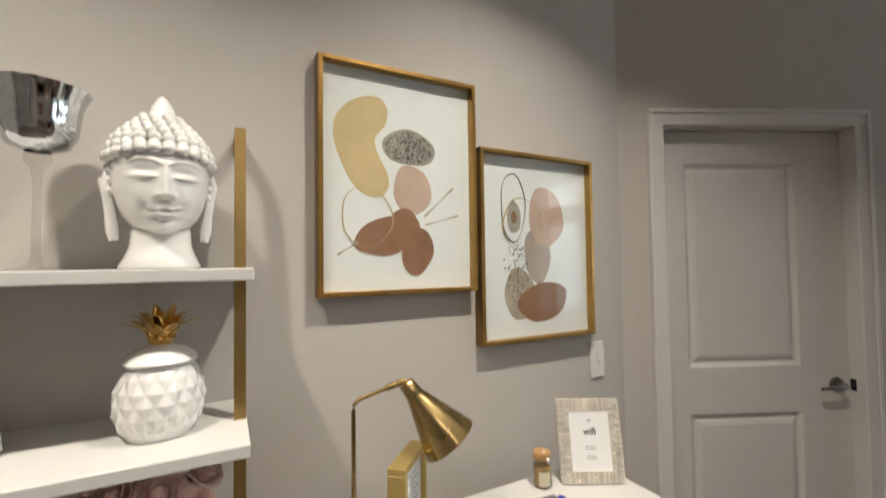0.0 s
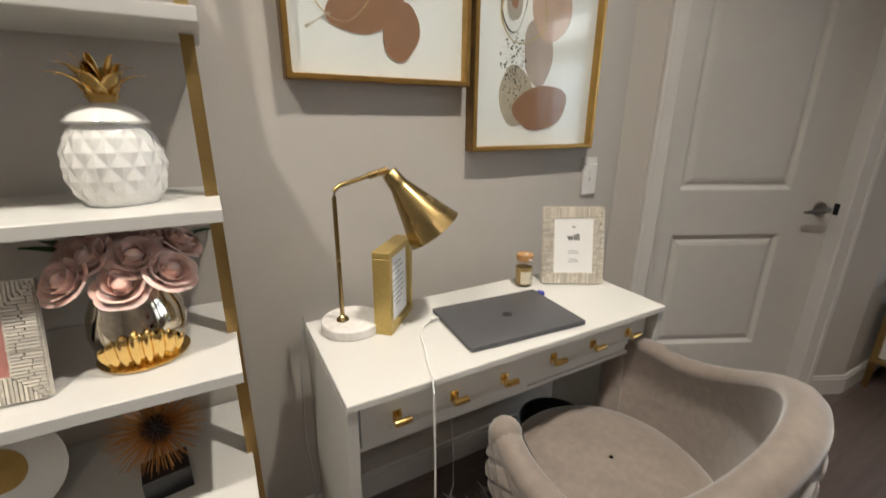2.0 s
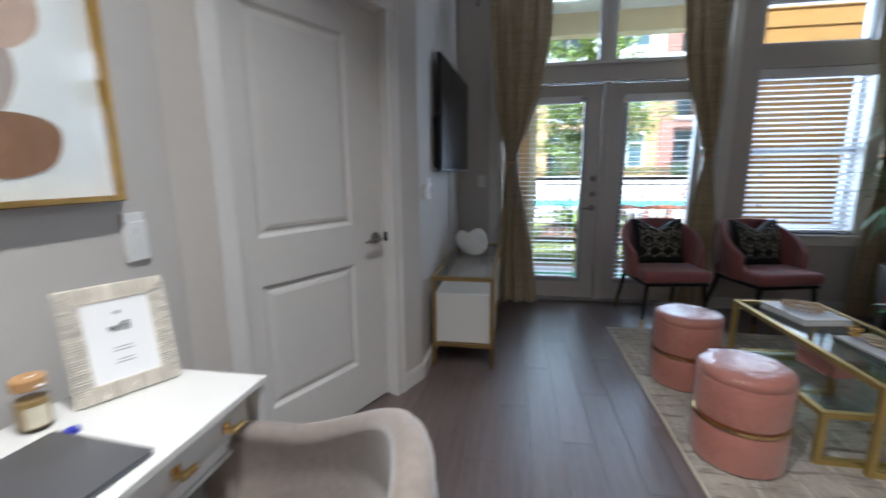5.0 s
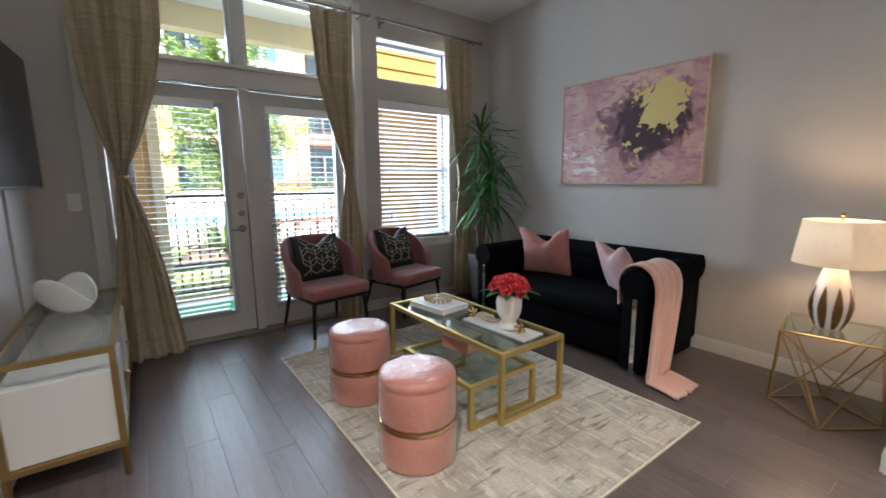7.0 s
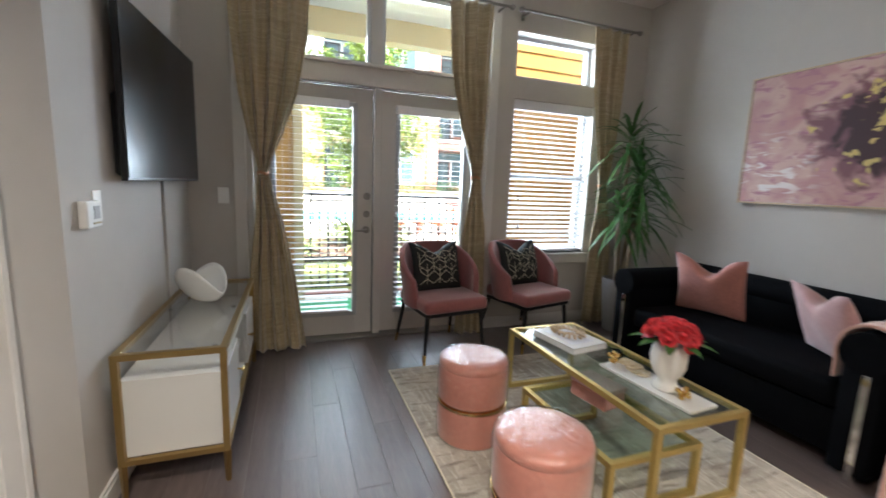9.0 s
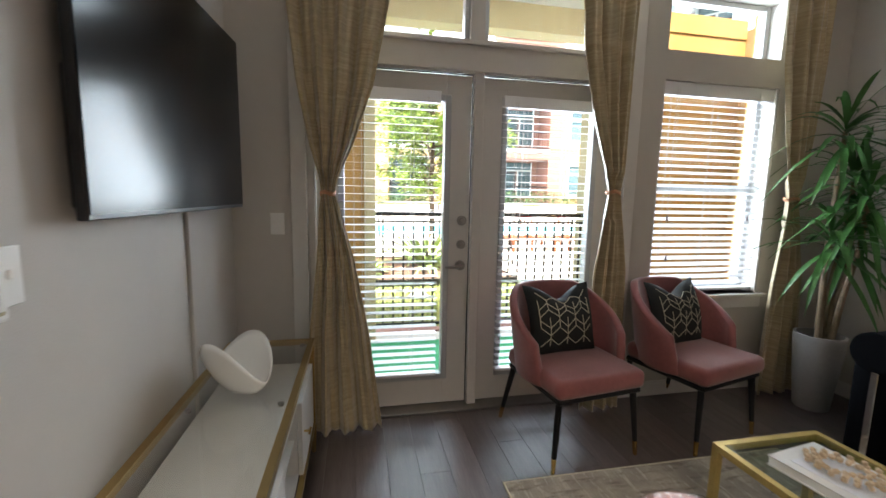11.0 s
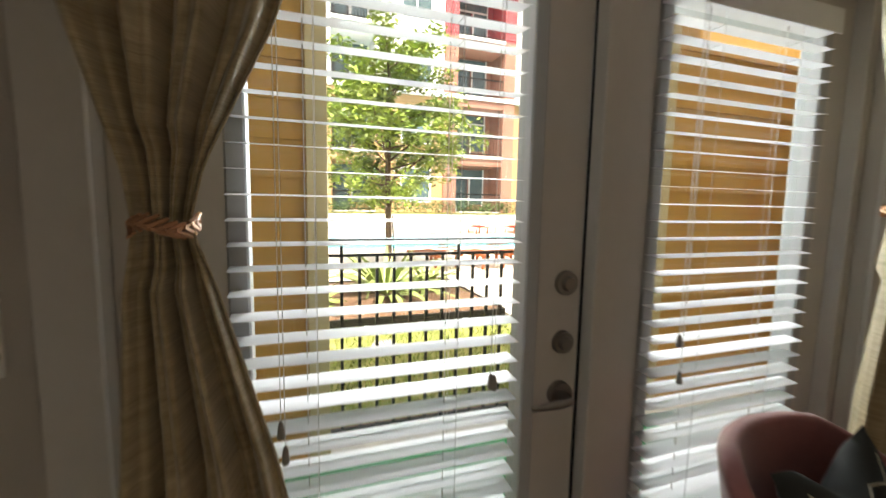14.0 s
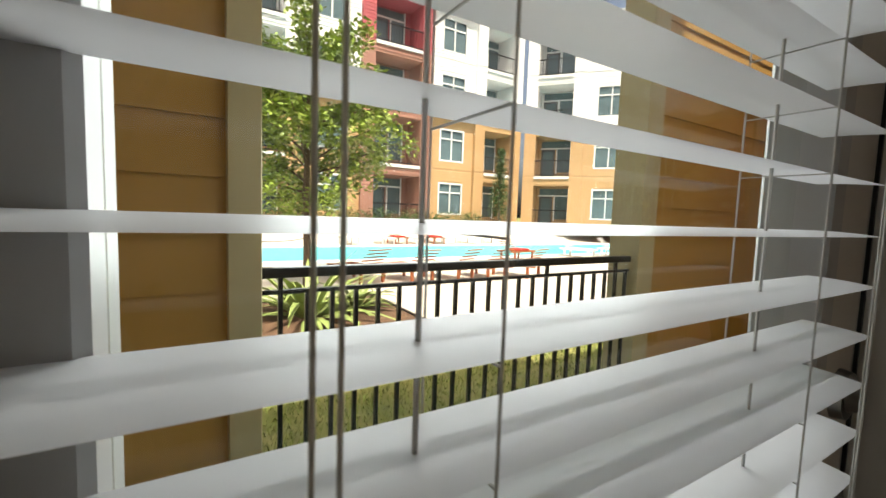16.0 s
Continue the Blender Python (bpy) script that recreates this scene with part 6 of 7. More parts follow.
grid(b_, 336, 120, outer)
part("quilted_shell", b_, TP, ch, "diamond-quilted taupe velvet", smooth=85)
b_ = bmesh.new()
grid(b_, 60, 14, lambda u, v: shell_at((2 * u - 1) * A0, 0.12 + 0.86 * v, -0.055 + 0.012 * math.sin(3 * v)))
part("inner_back", b_, TP, ch, smooth=85)
b_ = bmesh.new()
pts = [shell_at((2 * k / 60 - 1) * A0, 0.97, -0.018) for k in range(61)]
tube(b_, pts, 0.036, 12, radii=[0.036 - 0.006 * abs(2 * k / 60 - 1) for k in range(61)])
for e in (pts[0], pts[-1]):
    bmesh.ops.create_uvsphere(b_, u_segments=14, v_segments=10, radius=0.036, matrix=Matrix.Translation(e))
part("padded_rim", b_, TP, ch, "plain padded rim", smooth=80)
for s in (-1, 1):
    b_ = bmesh.new()
    pts = [shell_at(s * A0, v, -0.018) for v in (0.05, 0.3, 0.6, 0.97)]
    tube(b_, pts, 0.035, 12)
    part("arm_front", b_, TP, ch, smooth=80)
b_ = bmesh.new()


def seat(u, v):
    a, s = u * math.tau, v
    e = 1 - s ** 4
    rr = s
    x, y = 0.262 * rr * math.cos(a) * (1 + 0.06 * math.sin(a)), 0.275 * rr * math.sin(a) + 0.055
    return Vector((x, y, 0.40 + 0.085 * e ** 0.6 + 0.004 * math.sin(9 * x) * e))


grid(b_, 48, 14, lambda u, v: seat(u, 0.02 + 0.98 * v), closed=True)
lathe(b_, [(0.25, 0.33), (0.262, 0.36), (0.262, 0.40)], 48, (0, 0.055, 0))
part("seat_cushion", b_, TP, ch, smooth=85)
b_ = bmesh.new()
lathe(b_, [(0.0, 0.315), (0.20, 0.318), (0.215, 0.335), (0.0, 0.34)], 40, cap=False)
part("under_tray", b_, M["black"], ch)
b_ = bmesh.new()
cone(b_, (0, 0, 0.06), (0, 0, 0.32), 0.028, 0.024, 16)
part("column", b_, M["goldbright"], ch, "gold metal column", smooth=True)
for k in range(5):
    a = k * math.tau / 5 + 0.3
    b_ = bmesh.new()
    tube(b_, [(0, 0, 0.085), (0.15 * math.cos(a), 0.15 * math.sin(a), 0.07), (0.26 * math.cos(a), 0.26 * math.sin(a), 0.04)], 0.014, 8)
    lg = part("base_leg", b_, M["goldbright"], ch, "gold metal leg", smooth=True)
    b_ = bmesh.new()
    cone(b_, (0.26 * math.cos(a) - 0.012, 0.26 * math.sin(a), 0.02), (0.26 * math.cos(a) + 0.012, 0.26 * math.sin(a), 0.02), 0.020, n=14)
    part("castor", b_, M["black"], lg, smooth=True)

# ---- ladder shelf ----
ls = thing("ladder_shelf", pose(-0.12, 1.28, 0), "leaning ladder shelf with white boards and gold posts", "shelf")
posty = lambda z: -0.275 + 0.105 * z
for x in (-0.45, 0.45):
    b_ = bmesh.new()
    bar(b_, (x, posty(0), 0.0), (x, posty(1.80), 1.80), 0.024, 0.026, up=(0, 1, 0))
    bar(b_, (x, posty(1.788), 1.788), (x, 0.0, 1.788), 0.024)
    box(b_, x - 0.014, x + 0.014, -0.004, 0.003, 1.755, 1.80)
    part("post", b_, M["gold"], ls, "brushed gold post")
SHELVES = [(1.468, -0.265, 0.472), (1.138, -0.318, 0.464), (0.841, -0.375, 0.456), (0.540, -0.400, 0.450), (0.235, -0.43, 0.448)]
for z, fy, xe in SHELVES:
    b_ = bmesh.new()
    box(b_, -0.48, xe, fy, -0.004, z - 0.024, z, bev=0.0015)
    part("shelf_board", b_, M["whitematt"], ls, "white board")

# statue head: an egg-shaped face with lowered lids, long ears and rows of curls
b_ = bmesh.new()
lathe(b_, [(0.070, 0.0), (0.074, 0.005), (0.062, 0.028), (0.055, 0.05), (0.053, 0.08), (0.045, 0.11)], 40)
HZ = [0.066, 0.072, 0.085, 0.105, 0.13, 0.16, 0.19, 0.22, 0.245, 0.265, 0.282, 0.29]
HW = [0.004, 0.028, 0.050, 0.066, 0.077, 0.084, 0.087, 0.086, 0.078, 0.062, 0.034, 0.004]
HD = [0.040, 0.058, 0.072, 0.080, 0.085, 0.088, 0.090, 0.089, 0.080, 0.063, 0.034, 0.004]


def bump2(x, z, cx, cz, sx, sz):
    return math.exp(-((x - cx) / sx) ** 2 - ((z - cz) / sz) ** 2)


def face_y(x, z):
    """How far the features stand out of the egg."""
    m = abs(x)
    n = 0.0
    t = min(1, max(0, (0.205 - z) / 0.062))
    if z < 0.212:
        n += (0.005 + 0.017 * t ** 1.3) * math.exp(-(x / (0.0055 + 0.0055 * t)) ** 2) * (1 / (1 + math.exp(-(z - 0.139) / 0.0022)))
    n += 0.006 * bump2(m, z, 0.0115, 0.1445, 0.0055, 0.0055)
    brow = 0.203 + 0.011 * math.sin(min(1, m / 0.062) * math.pi * 0.85)
    n += 0.0035 * math.exp(-((z - brow) / 0.004) ** 2) * (m > 0.004) * math.exp(-(max(0, m - 0.055) / 0.01) ** 2)
    n -= 0.0065 * bump2(m, z, 0.034, 0.190, 0.020, 0.009)
    n += 0.0085 * bump2(m, z, 0.036, 0.181, 0.019, 0.0075)
    lid = 0.1745 + 0.10 * ((m - 0.036) ** 2) / 0.03
    n -= 0.0032 * math.exp(-((z - lid) / 0.0016) ** 2) * math.exp(-((m - 0.036) / 0.021) ** 4)
    n += 0.0045 * bump2(m, z, 0.046, 0.140, 0.022, 0.022)
    n += 0.0070 * math.exp(-(x / 0.023) ** 4) * math.exp(-((z - 0.1185 - 0.0022 * math.cos(m * 260)) / 0.0045) ** 2)
    n += 0.0078 * math.exp(-(x / 0.018) ** 4) * math.exp(-((z - 0.1075) / 0.0048) ** 2)
    n -= 0.0050 * math.exp(-(x / 0.027) ** 4) * math.exp(-((z - 0.1132 - 3.5 * x * x) / 0.0016) ** 2)
    n -= 0.0030 * bump2(x, z, 0.0, 0.097, 0.016, 0.004)
    n += 0.0075 * bump2(x, z, 0.0, 0.083, 0.018, 0.010)
    return n


def head(u, v):
    a = u * math.tau
    z = 0.066 + 0.224 * v
    w, d = float(np.interp(z, HZ, HW)), float(np.interp(z, HZ, HD))
    x, y = w * math.cos(a), d * math.sin(a)
    if y < 0:
        y -= face_y(x, z) * min(1, -math.sin(a) * 2.2)
    return Vector((x, y, z))


grid(b_, 220, 130, head, closed=True)
for s in (-1, 1):
    tube(b_, [(s * 0.080, 0.014, 0.212), (s * 0.090, 0.010, 0.205), (s * 0.0945, 0.008, 0.180), (s * 0.090, 0.004, 0.150), (s * 0.086, 0.0, 0.115), (s * 0.082, -0.002, 0.080), (s * 0.079, -0.002, 0.058)], 0.01, 12, radii=[0.006, 0.011, 0.0125, 0.010, 0.0095, 0.0115, 0.008])
rows_ = [(0.226, 0.092, 25), (0.244, 0.088, 23), (0.261, 0.080, 21), (0.276, 0.070, 18), (0.290, 0.058, 15), (0.303, 0.046, 12), (0.315, 0.036, 9)]
for j, (z, r, n) in enumerate(rows_):
    for k in range(n):
        a = (k + 0.5 * (j % 2)) * math.tau / n
        if j == 0 and math.sin(a) < -0.2:
            zz = z + 0.016 * (1 - abs(math.cos(a)) ** 2) - 0.004
        else:
            zz = z
        bmesh.ops.create_icosphere(b_, subdivisions=2, radius=0.0125 - 0.0004 * j, matrix=Matrix.Translation((r * math.cos(a), r * math.sin(a) + 0.003, zz)))
for k in range(16):
    a = math.pi * k / 15
    for z in (0.20, 0.178, 0.156):
        bmesh.ops.create_icosphere(b_, subdivisions=1, radius=0.0125, matrix=Matrix.Translation((0.084 * math.cos(a), 0.088 * math.sin(a), z)))
lathe(b_, [(0.070, 0.262), (0.05, 0.29), (0.036, 0.312), (0.026, 0.322), (0.024, 0.332), (0.020, 0.345), (0.010, 0.362), (0.002, 0.37)], 24, (0, 0.003, 0))
me_ = mesh(b_, "buddha_statue", M["ceramic"], smooth=75)
st = new("buddha_statue", me_)
st.matrix_basis = pose(0.180, 1.145, 1.468, 0, 0, 10)
tagged(st, "white glazed ceramic statue head on the shelf", "statue")

gb = thing("goblet", pose(-0.015, 1.135, 1.468), "fluted silvered glass goblet on a clear stem", "goblet")
b_ = bmesh.new()
lathe(b_, [(0.02, 0.225), (0.045, 0.235), (0.058, 0.26), (0.060, 0.29), (0.064, 0.32), (0.075, 0.345), (0.073, 0.345), (0.060, 0.315), (0.05, 0.262), (0.015, 0.24)], 72, wave=lambda a, r, z: r * (1 + 0.05 * abs(math.sin(8 * a)) * min(1, (z - 0.22) * 10)), cap=False)
part("cup", b_, M["silverflute"], gb, "silvered fluted cup", smooth=70)
b_ = bmesh.new()
lathe(b_, [(0.045, 0), (0.046, 0.004), (0.012, 0.010), (0.007, 0.03), (0.006, 0.15), (0.009, 0.19), (0.02, 0.205), (0.02, 0.22), (0.01, 0.225)], 28)
part("stem", b_, M["clearglass"], gb, "clear glass stem", smooth=True)


def facet(a, r, z):
    s, t = a * 14 / math.tau, z / 0.024
    p, q = s + t * 0.5, s - t * 0.5
    f_ = lambda x: 1 - abs(2 * (x - math.floor(x)) - 1)
    return r * (1 + 0.036 * min(f_(p), f_(q)) * 2) if 0.012 < z < 0.135 else r


pj = thing("pineapple_jar", pose(0.185, 1.115, 1.138), "white faceted ceramic pineapple jar with gold leaf crown", "jar")
b_ = bmesh.new()
zz = [0.0, 0.004] + [0.012 + 0.003 * k for k in range(42)] + [0.142]
lathe(b_, [(0.044 + 0.032 * math.sin(min(1, max(0, z / 0.142)) * 2.6 + 0.30) ** 0.8, z) for z in zz], 112, wave=facet)
part("body", b_, M["ceramic"], pj, smooth=20)
b_ = bmesh.new()
lathe(b_, [(0.064, 0.143), (0.066, 0.147), (0.058, 0.160), (0.04, 0.172), (0.02, 0.178), (0.012, 0.18)], 40)
part("lid", b_, M["ceramic"], pj, smooth=True)
b_ = bmesh.new()
lathe(b_, [(0.018, 0.178), (0.026, 0.19), (0.020, 0.195)], 20)
for tier, (n, r1, h1, wd) in enumerate(((7, 0.060, 0.045, 0.030), (6, 0.045, 0.062, 0.026), (5, 0.022, 0.078, 0.020))):
    for k in range(n):
        a = k * math.tau / n + tier * 0.4

        def lf_(u, v, a=a, r1=r1, h1=h1, wd=wd):
            r = 0.012 + r1 * v ** 1.3
            s = (u - 0.5) * wd * (1 - v ** 2) * 1.2
            return Vector((r * math.cos(a) - s * math.sin(a), r * math.sin(a) + s * math.cos(a), 0.182 + h1 * math.sin(v * 1.7) * 0.95 + 0.15 * abs(s)))
        grid(b_, 4, 6, lf_)
part("leaf_crown", b_, M["goldbright"], pj, "polished gold leaf crown", smooth=True, solid=0.0015)

gj = thing("glass_canister", pose(-0.115, 1.12, 1.138), "white ribbed glass canister on the shelf", "jar")
b_ = bmesh.new()
lathe(b_, [(0.055, 0), (0.062, 0.01), (0.060, 0.03), (0.05, 0.08), (0.042, 0.115), (0.046, 0.125), (0.044, 0.13), (0.02, 0.15), (0.012, 0.155), (0.014, 0.17), (0.004, 0.178)], 40, wave=lambda a, r, z: r * (1 + 0.035 * abs(math.sin(5 * a))))
part("body", b_, M["ceramic"], gj, smooth=70)

rv = thing("vase", pose(0.172, 1.065, 0.841), "silver and gold mercury glass vase with blush roses", "vase")
b_ = bmesh.new()
lathe(b_, [(0.042, 0.0), (0.05, 0.004), (0.066, 0.03), (0.071, 0.06), (0.067, 0.09), (0.055, 0.12), (0.046, 0.14), (0.043, 0.142), (0.046, 0.12)], 48)
bd_ = part("body", b_, M["mercury"], rv, "mirrored glass body", smooth=True)
b_ = bmesh.new()


def palm(u, v):
    a = -2.4 + 1.9 * u
    top = 0.030 + 0.035 * math.sin(math.pi * u) + 0.012 * abs(math.sin(u * 24))
    z = 0.004 + (top - 0.004) * v
    r = float(np.interp(z, [0, 0.004, 0.03, 0.06, 0.09], [0.042, 0.05, 0.066, 0.071, 0.067])) + 0.004 + 0.003 * math.sin(u * 48)
    return Vector((r * math.cos(a), r * math.sin(a), z))


grid(b_, 70, 6, palm)
part("gilt_leaf", b_, M["goldbright"], bd_, "gold leaf ornament", smooth=60, solid=0.003)
b_ = bmesh.new()
lathe(b_, [(0.05, 0.0), (0.066, 0.002), (0.068, 0.006), (0.052, 0.010)], 40)
part("gilt_foot", b_, M["goldbright"], bd_, smooth=True)
rv.scale = (1.14, 1.14, 1.14)
rnd = random.Random(21)
rq = thing("rose_bouquet", pose(0.172, 1.065, 1.002), "bouquet of blush pink artificial roses in the vase", "flowers")
for k, (x, y, z) in enumerate(((0.0, -0.06, 0.005), (0.07, -0.045, 0.015), (-0.075, -0.045, 0.02), (0.045, 0.01, 0.055), (-0.03, 0.0, 0.058), (0.085, 0.02, 0.05), (-0.07, 0.03, 0.055), (0.02, -0.035, 0.045), (0.01, 0.05, 0.06), (-0.045, -0.02, 0.05))):
    b_ = bmesh.new()
    rose(b_, (x, y, z), 0.044, (x * 6, y * 6 - 0.25, 0.55), rnd)
    part("rose", b_, M["petalpink"], rq, smooth=60)
for a in (2.6, 2.9, 1.6, 0.3):
    b_ = bmesh.new()
    leaf(b_, (0.06 * math.cos(a), 0.05 * math.sin(a), 0.05), (math.cos(a), math.sin(a), 0.35), 0.10, 0.03, 0.15)
    part("leaf", b_, M["green"], rq, smooth=True)
b_ = bmesh.new()
for k in range(6):
    tube(b_, [(0.015 * math.cos(k), 0.015 * math.sin(k), -0.10), (0.04 * math.cos(k * 2.1), 0.04 * math.sin(k * 2.1), 0.03)], 0.003, 5)
part("stems", b_, M["green"], rq)

rf, lean2 = ribbed_frame(pose(-0.115, 0.985, 0.845, 0, 0, -5), 0.165, 0.20, 0.045, "champagne silver ribbed frame with a rosy photo", tilt=14)
part("photo", boxes((0.045, 0.12, 0.001, 0.006, 0.045, 0.155)), M["cushionpink"], rf, "rosy abstract photograph", at=lean2)

ur = thing("urchin_sculpture", pose(0.165, 1.035, 0.540), "spiky copper-gold urchin ball on a black block", "sculpture")
b_ = bmesh.new()
box(b_, -0.042, 0.042, -0.035, 0.035, 0, 0.052, bev=0.001)
bmesh.ops.rotate(b_, verts=b_.verts[:], cent=(0, 0, 0), matrix=Matrix.Rotation(0.15, 3, 'Z'))
part("block", b_, M["blackplastic"], ur, "black block")
b_ = bmesh.new()
cone(b_, (0, 0, 0.052), (0, 0, 0.10), 0.003, n=6)
bmesh.ops.create_icosphere(b_, subdivisions=2, radius=0.03, matrix=Matrix.Translation((0, 0, 0.145)))
part("core", b_, M["black"], ur, smooth=True)
b_ = bmesh.new()
for k in range(330):
    z = 1 - 2 * (k + 0.5) / 330
    a = k * 2.39996
    d = Vector((math.sqrt(1 - z * z) * math.cos(a), math.sqrt(1 - z * z) * math.sin(a), z))
    cone(b_, Vector((0, 0, 0.145)) + d * 0.026, Vector((0, 0, 0.145)) + d * (0.082 + 0.012 * ((k * 7) % 5) / 5), 0.0012, 0.0006, 4)
tagged(part("spines", b_, mat("copper_spines", (0.55, 0.30, 0.12), 0.3, 1.0), ur, "copper-gold spines"), kind="stuff")

pl = thing("decorative_plate", pose(-0.10, 1.10, 0.540), "white and gold round plate standing on the shelf", "plate")
b_ = bmesh.new()
lathe(b_, [(0.0, 0.0), (0.07, 0.002), (0.105, 0.012), (0.107, 0.014), (0.07, 0.008), (0.0, 0.006)], 44, cap=False)
part("dish", b_, M["ceramic"], pl, smooth=True, at=pose(0, 0, 0.106, 78, 0, 0))
b_ = bmesh.new()
lathe(b_, [(0.0, 0.0065), (0.045, 0.0075)], 36, cap=False)
part("gilt_centre", b_, M["goldbright"], pl, "gold centre", smooth=True, at=pose(0, -0.001, 0.106, 78, 0, 0))
yb = thing("storage_basket", pose(0.20, 1.06, 0.235), "pale yellow woven basket on the lowest shelf", "basket")
b_ = bmesh.new()
lathe(b_, [(0.085, 0.0), (0.095, 0.02)] + [(0.10 + 0.004 * (k % 2), 0.03 + 0.012 * k) for k in range(12)] + [(0.094, 0.17)], 40, cap=False)
part("weave", b_, M["cream"], yb, smooth=60)
b_ = bmesh.new()
cone(b_, (0, 0, 0), (0, 0, 0.004), 0.085, n=30)
part("bottom", b_, M["cream"], yb)

# cable hanging beside the desk
lc = thing("power_cord", pose(0, 0, 0), "thin clear power cord hanging behind the desk", "cable")
b_ = bmesh.new()
tube(b_, [(0.50, 1.22, 0.775), (0.485, 1.25, 0.6), (0.475, 1.25, 0.35), (0.49, 1.24, 0.15), (0.46, 1.22, 0.03), (0.42, 1.15, 0.012)], 0.003, 6)
part("cord", b_, M["string"], lc, smooth=True)

# ---- balcony ----
BX = 6.12
structure("balcony_floor", boxes((4.90, BX + 0.16, -3.9, 1.6, -0.16, -0.03)), M["deck"], "concrete balcony slab")
tm = thing("turf_mat", pose(5.5, -0.9, -0.03), "green artificial turf mat on the balcony", "mat")
part("mat", boxes((-0.56, 0.52, -1.2, 1.1, 0, 0.012)), M["turf"], tm)
# unseen wall, added to shade the lower balcony front wall from the sun
structure("wall_sun_block", boxes((4.72, 4.90, -4.02, 1.7, 3.19, 5.2)), M["ochre"], "unseen ochre wall added above to keep sun off the balcony wall")
# soffit stops at y -2.45 so sky light reaches the right-hand wall
structure("balcony_ceiling", boxes((4.901, BX + 0.2, -2.45, 1.7, 3.1, 3.25)), M["bwhite"], "cream painted balcony soffit")


def lap_wall(name, m, length, z0, z1, material, label, board=0.19):
    """A wall of overlapping boards; local x along it, outer face to -y."""
    w_ = tagged(new(name), label, "", "", "structure")
    w_.matrix_basis = m
    part("sheathing", boxes((0, length, 0.02, 0.10, z0, z1)), material, w_)
    b2 = bmesh.new()
    z = z0
    vs4 = [(0, 0.018), (0, 0.002), (length, 0.002), (length, 0.018)]
    q = [b2.verts.new(v) for v in ((0, 0.019, 0), (length, 0.019, 0), (length, -0.008, 0), (0, -0.008, 0), (0, 0.019, board), (length, 0.019, board), (length, 0.004, board), (0, 0.004, board))]
    for f_ in ((0, 1, 2, 3), (7, 6, 5, 4), (3, 2, 6, 7), (2, 1, 5, 6), (1, 0, 4, 5), (0, 3, 7, 4)):
        b2.faces.new([q[i] for i in f_])
    me = mesh(b2, "board", material)
    while z + board < z1 + 0.1:
        o = new("board", me)
        o.parent = w_
        o.matrix_basis = pose(0, 0, z)
        z += board
    return w_


# inner faces of the balcony's front and side walls
lap_wall("balcony_wall_left", pose(BX + 0.02, 1.6, 0, 0, 0, -90), 1.58, -0.03, 3.1, M["ochre"], "ochre lap siding on the balcony wall")
lap_wall("balcony_wall_right", pose(BX + 0.02, -2.31, 0, 0, 0, -90), 1.6, -0.03, 3.1, M["ochre"], "ochre lap siding on the balcony wall")
structure("balcony_side_left", boxes((4.86, BX + 0.1, 1.6, 1.72, -0.1, 3.1)), M["ochre"], "ochre balcony side wall")
structure("balcony_side_right", boxes((4.86, BX + 0.1, -4.02, -3.9, -0.1, 3.1)), M["ochre"], "ochre balcony side wall")
structure("outer_wall", boxes((4.861, 4.90, 0.36, 1.6, -0.03, 3.1), (4.861, 4.90, -1.80, -1.56, -0.03, 3.1), (4.861, 4.90, -3.9, -2.68, -0.03, 3.1), (4.861, 4.90, -1.56, 0.36, 2.86, 3.1), (4.861, 4.90, -2.68, -1.80, 2.66, 3.1), (4.861, 4.90, -2.68, -1.80, -0.03, 0.70)), M["ochre"], "ochre outer wall face")
for y0, y1 in ((-0.07, 0.035), (-2.32, -2.165)):
    structure("column", boxes((BX - 0.03, BX + 0.18, y0, y1, -0.1, 3.1), bev=0.004), M["tan"], "tan boxed balcony column")
structure("balcony_beam", boxes((BX - 0.02, BX + 0.17, -2.165, -0.07, 2.86, 3.1)), M["tan"], "tan balcony beam")

rl = thing("railing", pose(BX + 0.04, 0, 0), "black metal balcony railing with slim balusters", "railing")
b_ = bmesh.new()
box(b_, -0.022, 0.022, -2.165, -0.07, 1.145, 1.183, bev=0.006, seg=2)
part("top_rail", b_, M["black"], rl, smooth=True)
part("upper_bar", boxes((-0.012, 0.012, -2.165, -0.07, 1.085, 1.10)), M["black"], rl)
part("bottom_bar", boxes((-0.012, 0.012, -2.165, -0.07, 0.09, 0.115)), M["black"], rl)
bm_ = bmesh.new()
box(bm_, -0.008, 0.008, -0.008, 0.008, 0.115, 1.085)
bl_mesh = mesh(bm_, "baluster", M["black"])
y = -0.14
while y > -2.15:
    o = new("baluster", bl_mesh)
    o.parent = rl
    o.matrix_basis = pose(0, y, 0)
    y -= 0.0955
part("rail_spacer", boxes(*[(-0.008, 0.008, y_ - 0.008, y_ + 0.008, 1.10, 1.145) for y_ in (-0.14, -0.81, -1.48, -2.05)]), M["black"], rl)

# ---- ground, pool, planting ----
GZ = -0.12
bm = bmesh.new()


def ground_z(x, y):
    return GZ + 1.0 * min(1, max(0, (x - 23.6) / 2.2)) ** 1.5


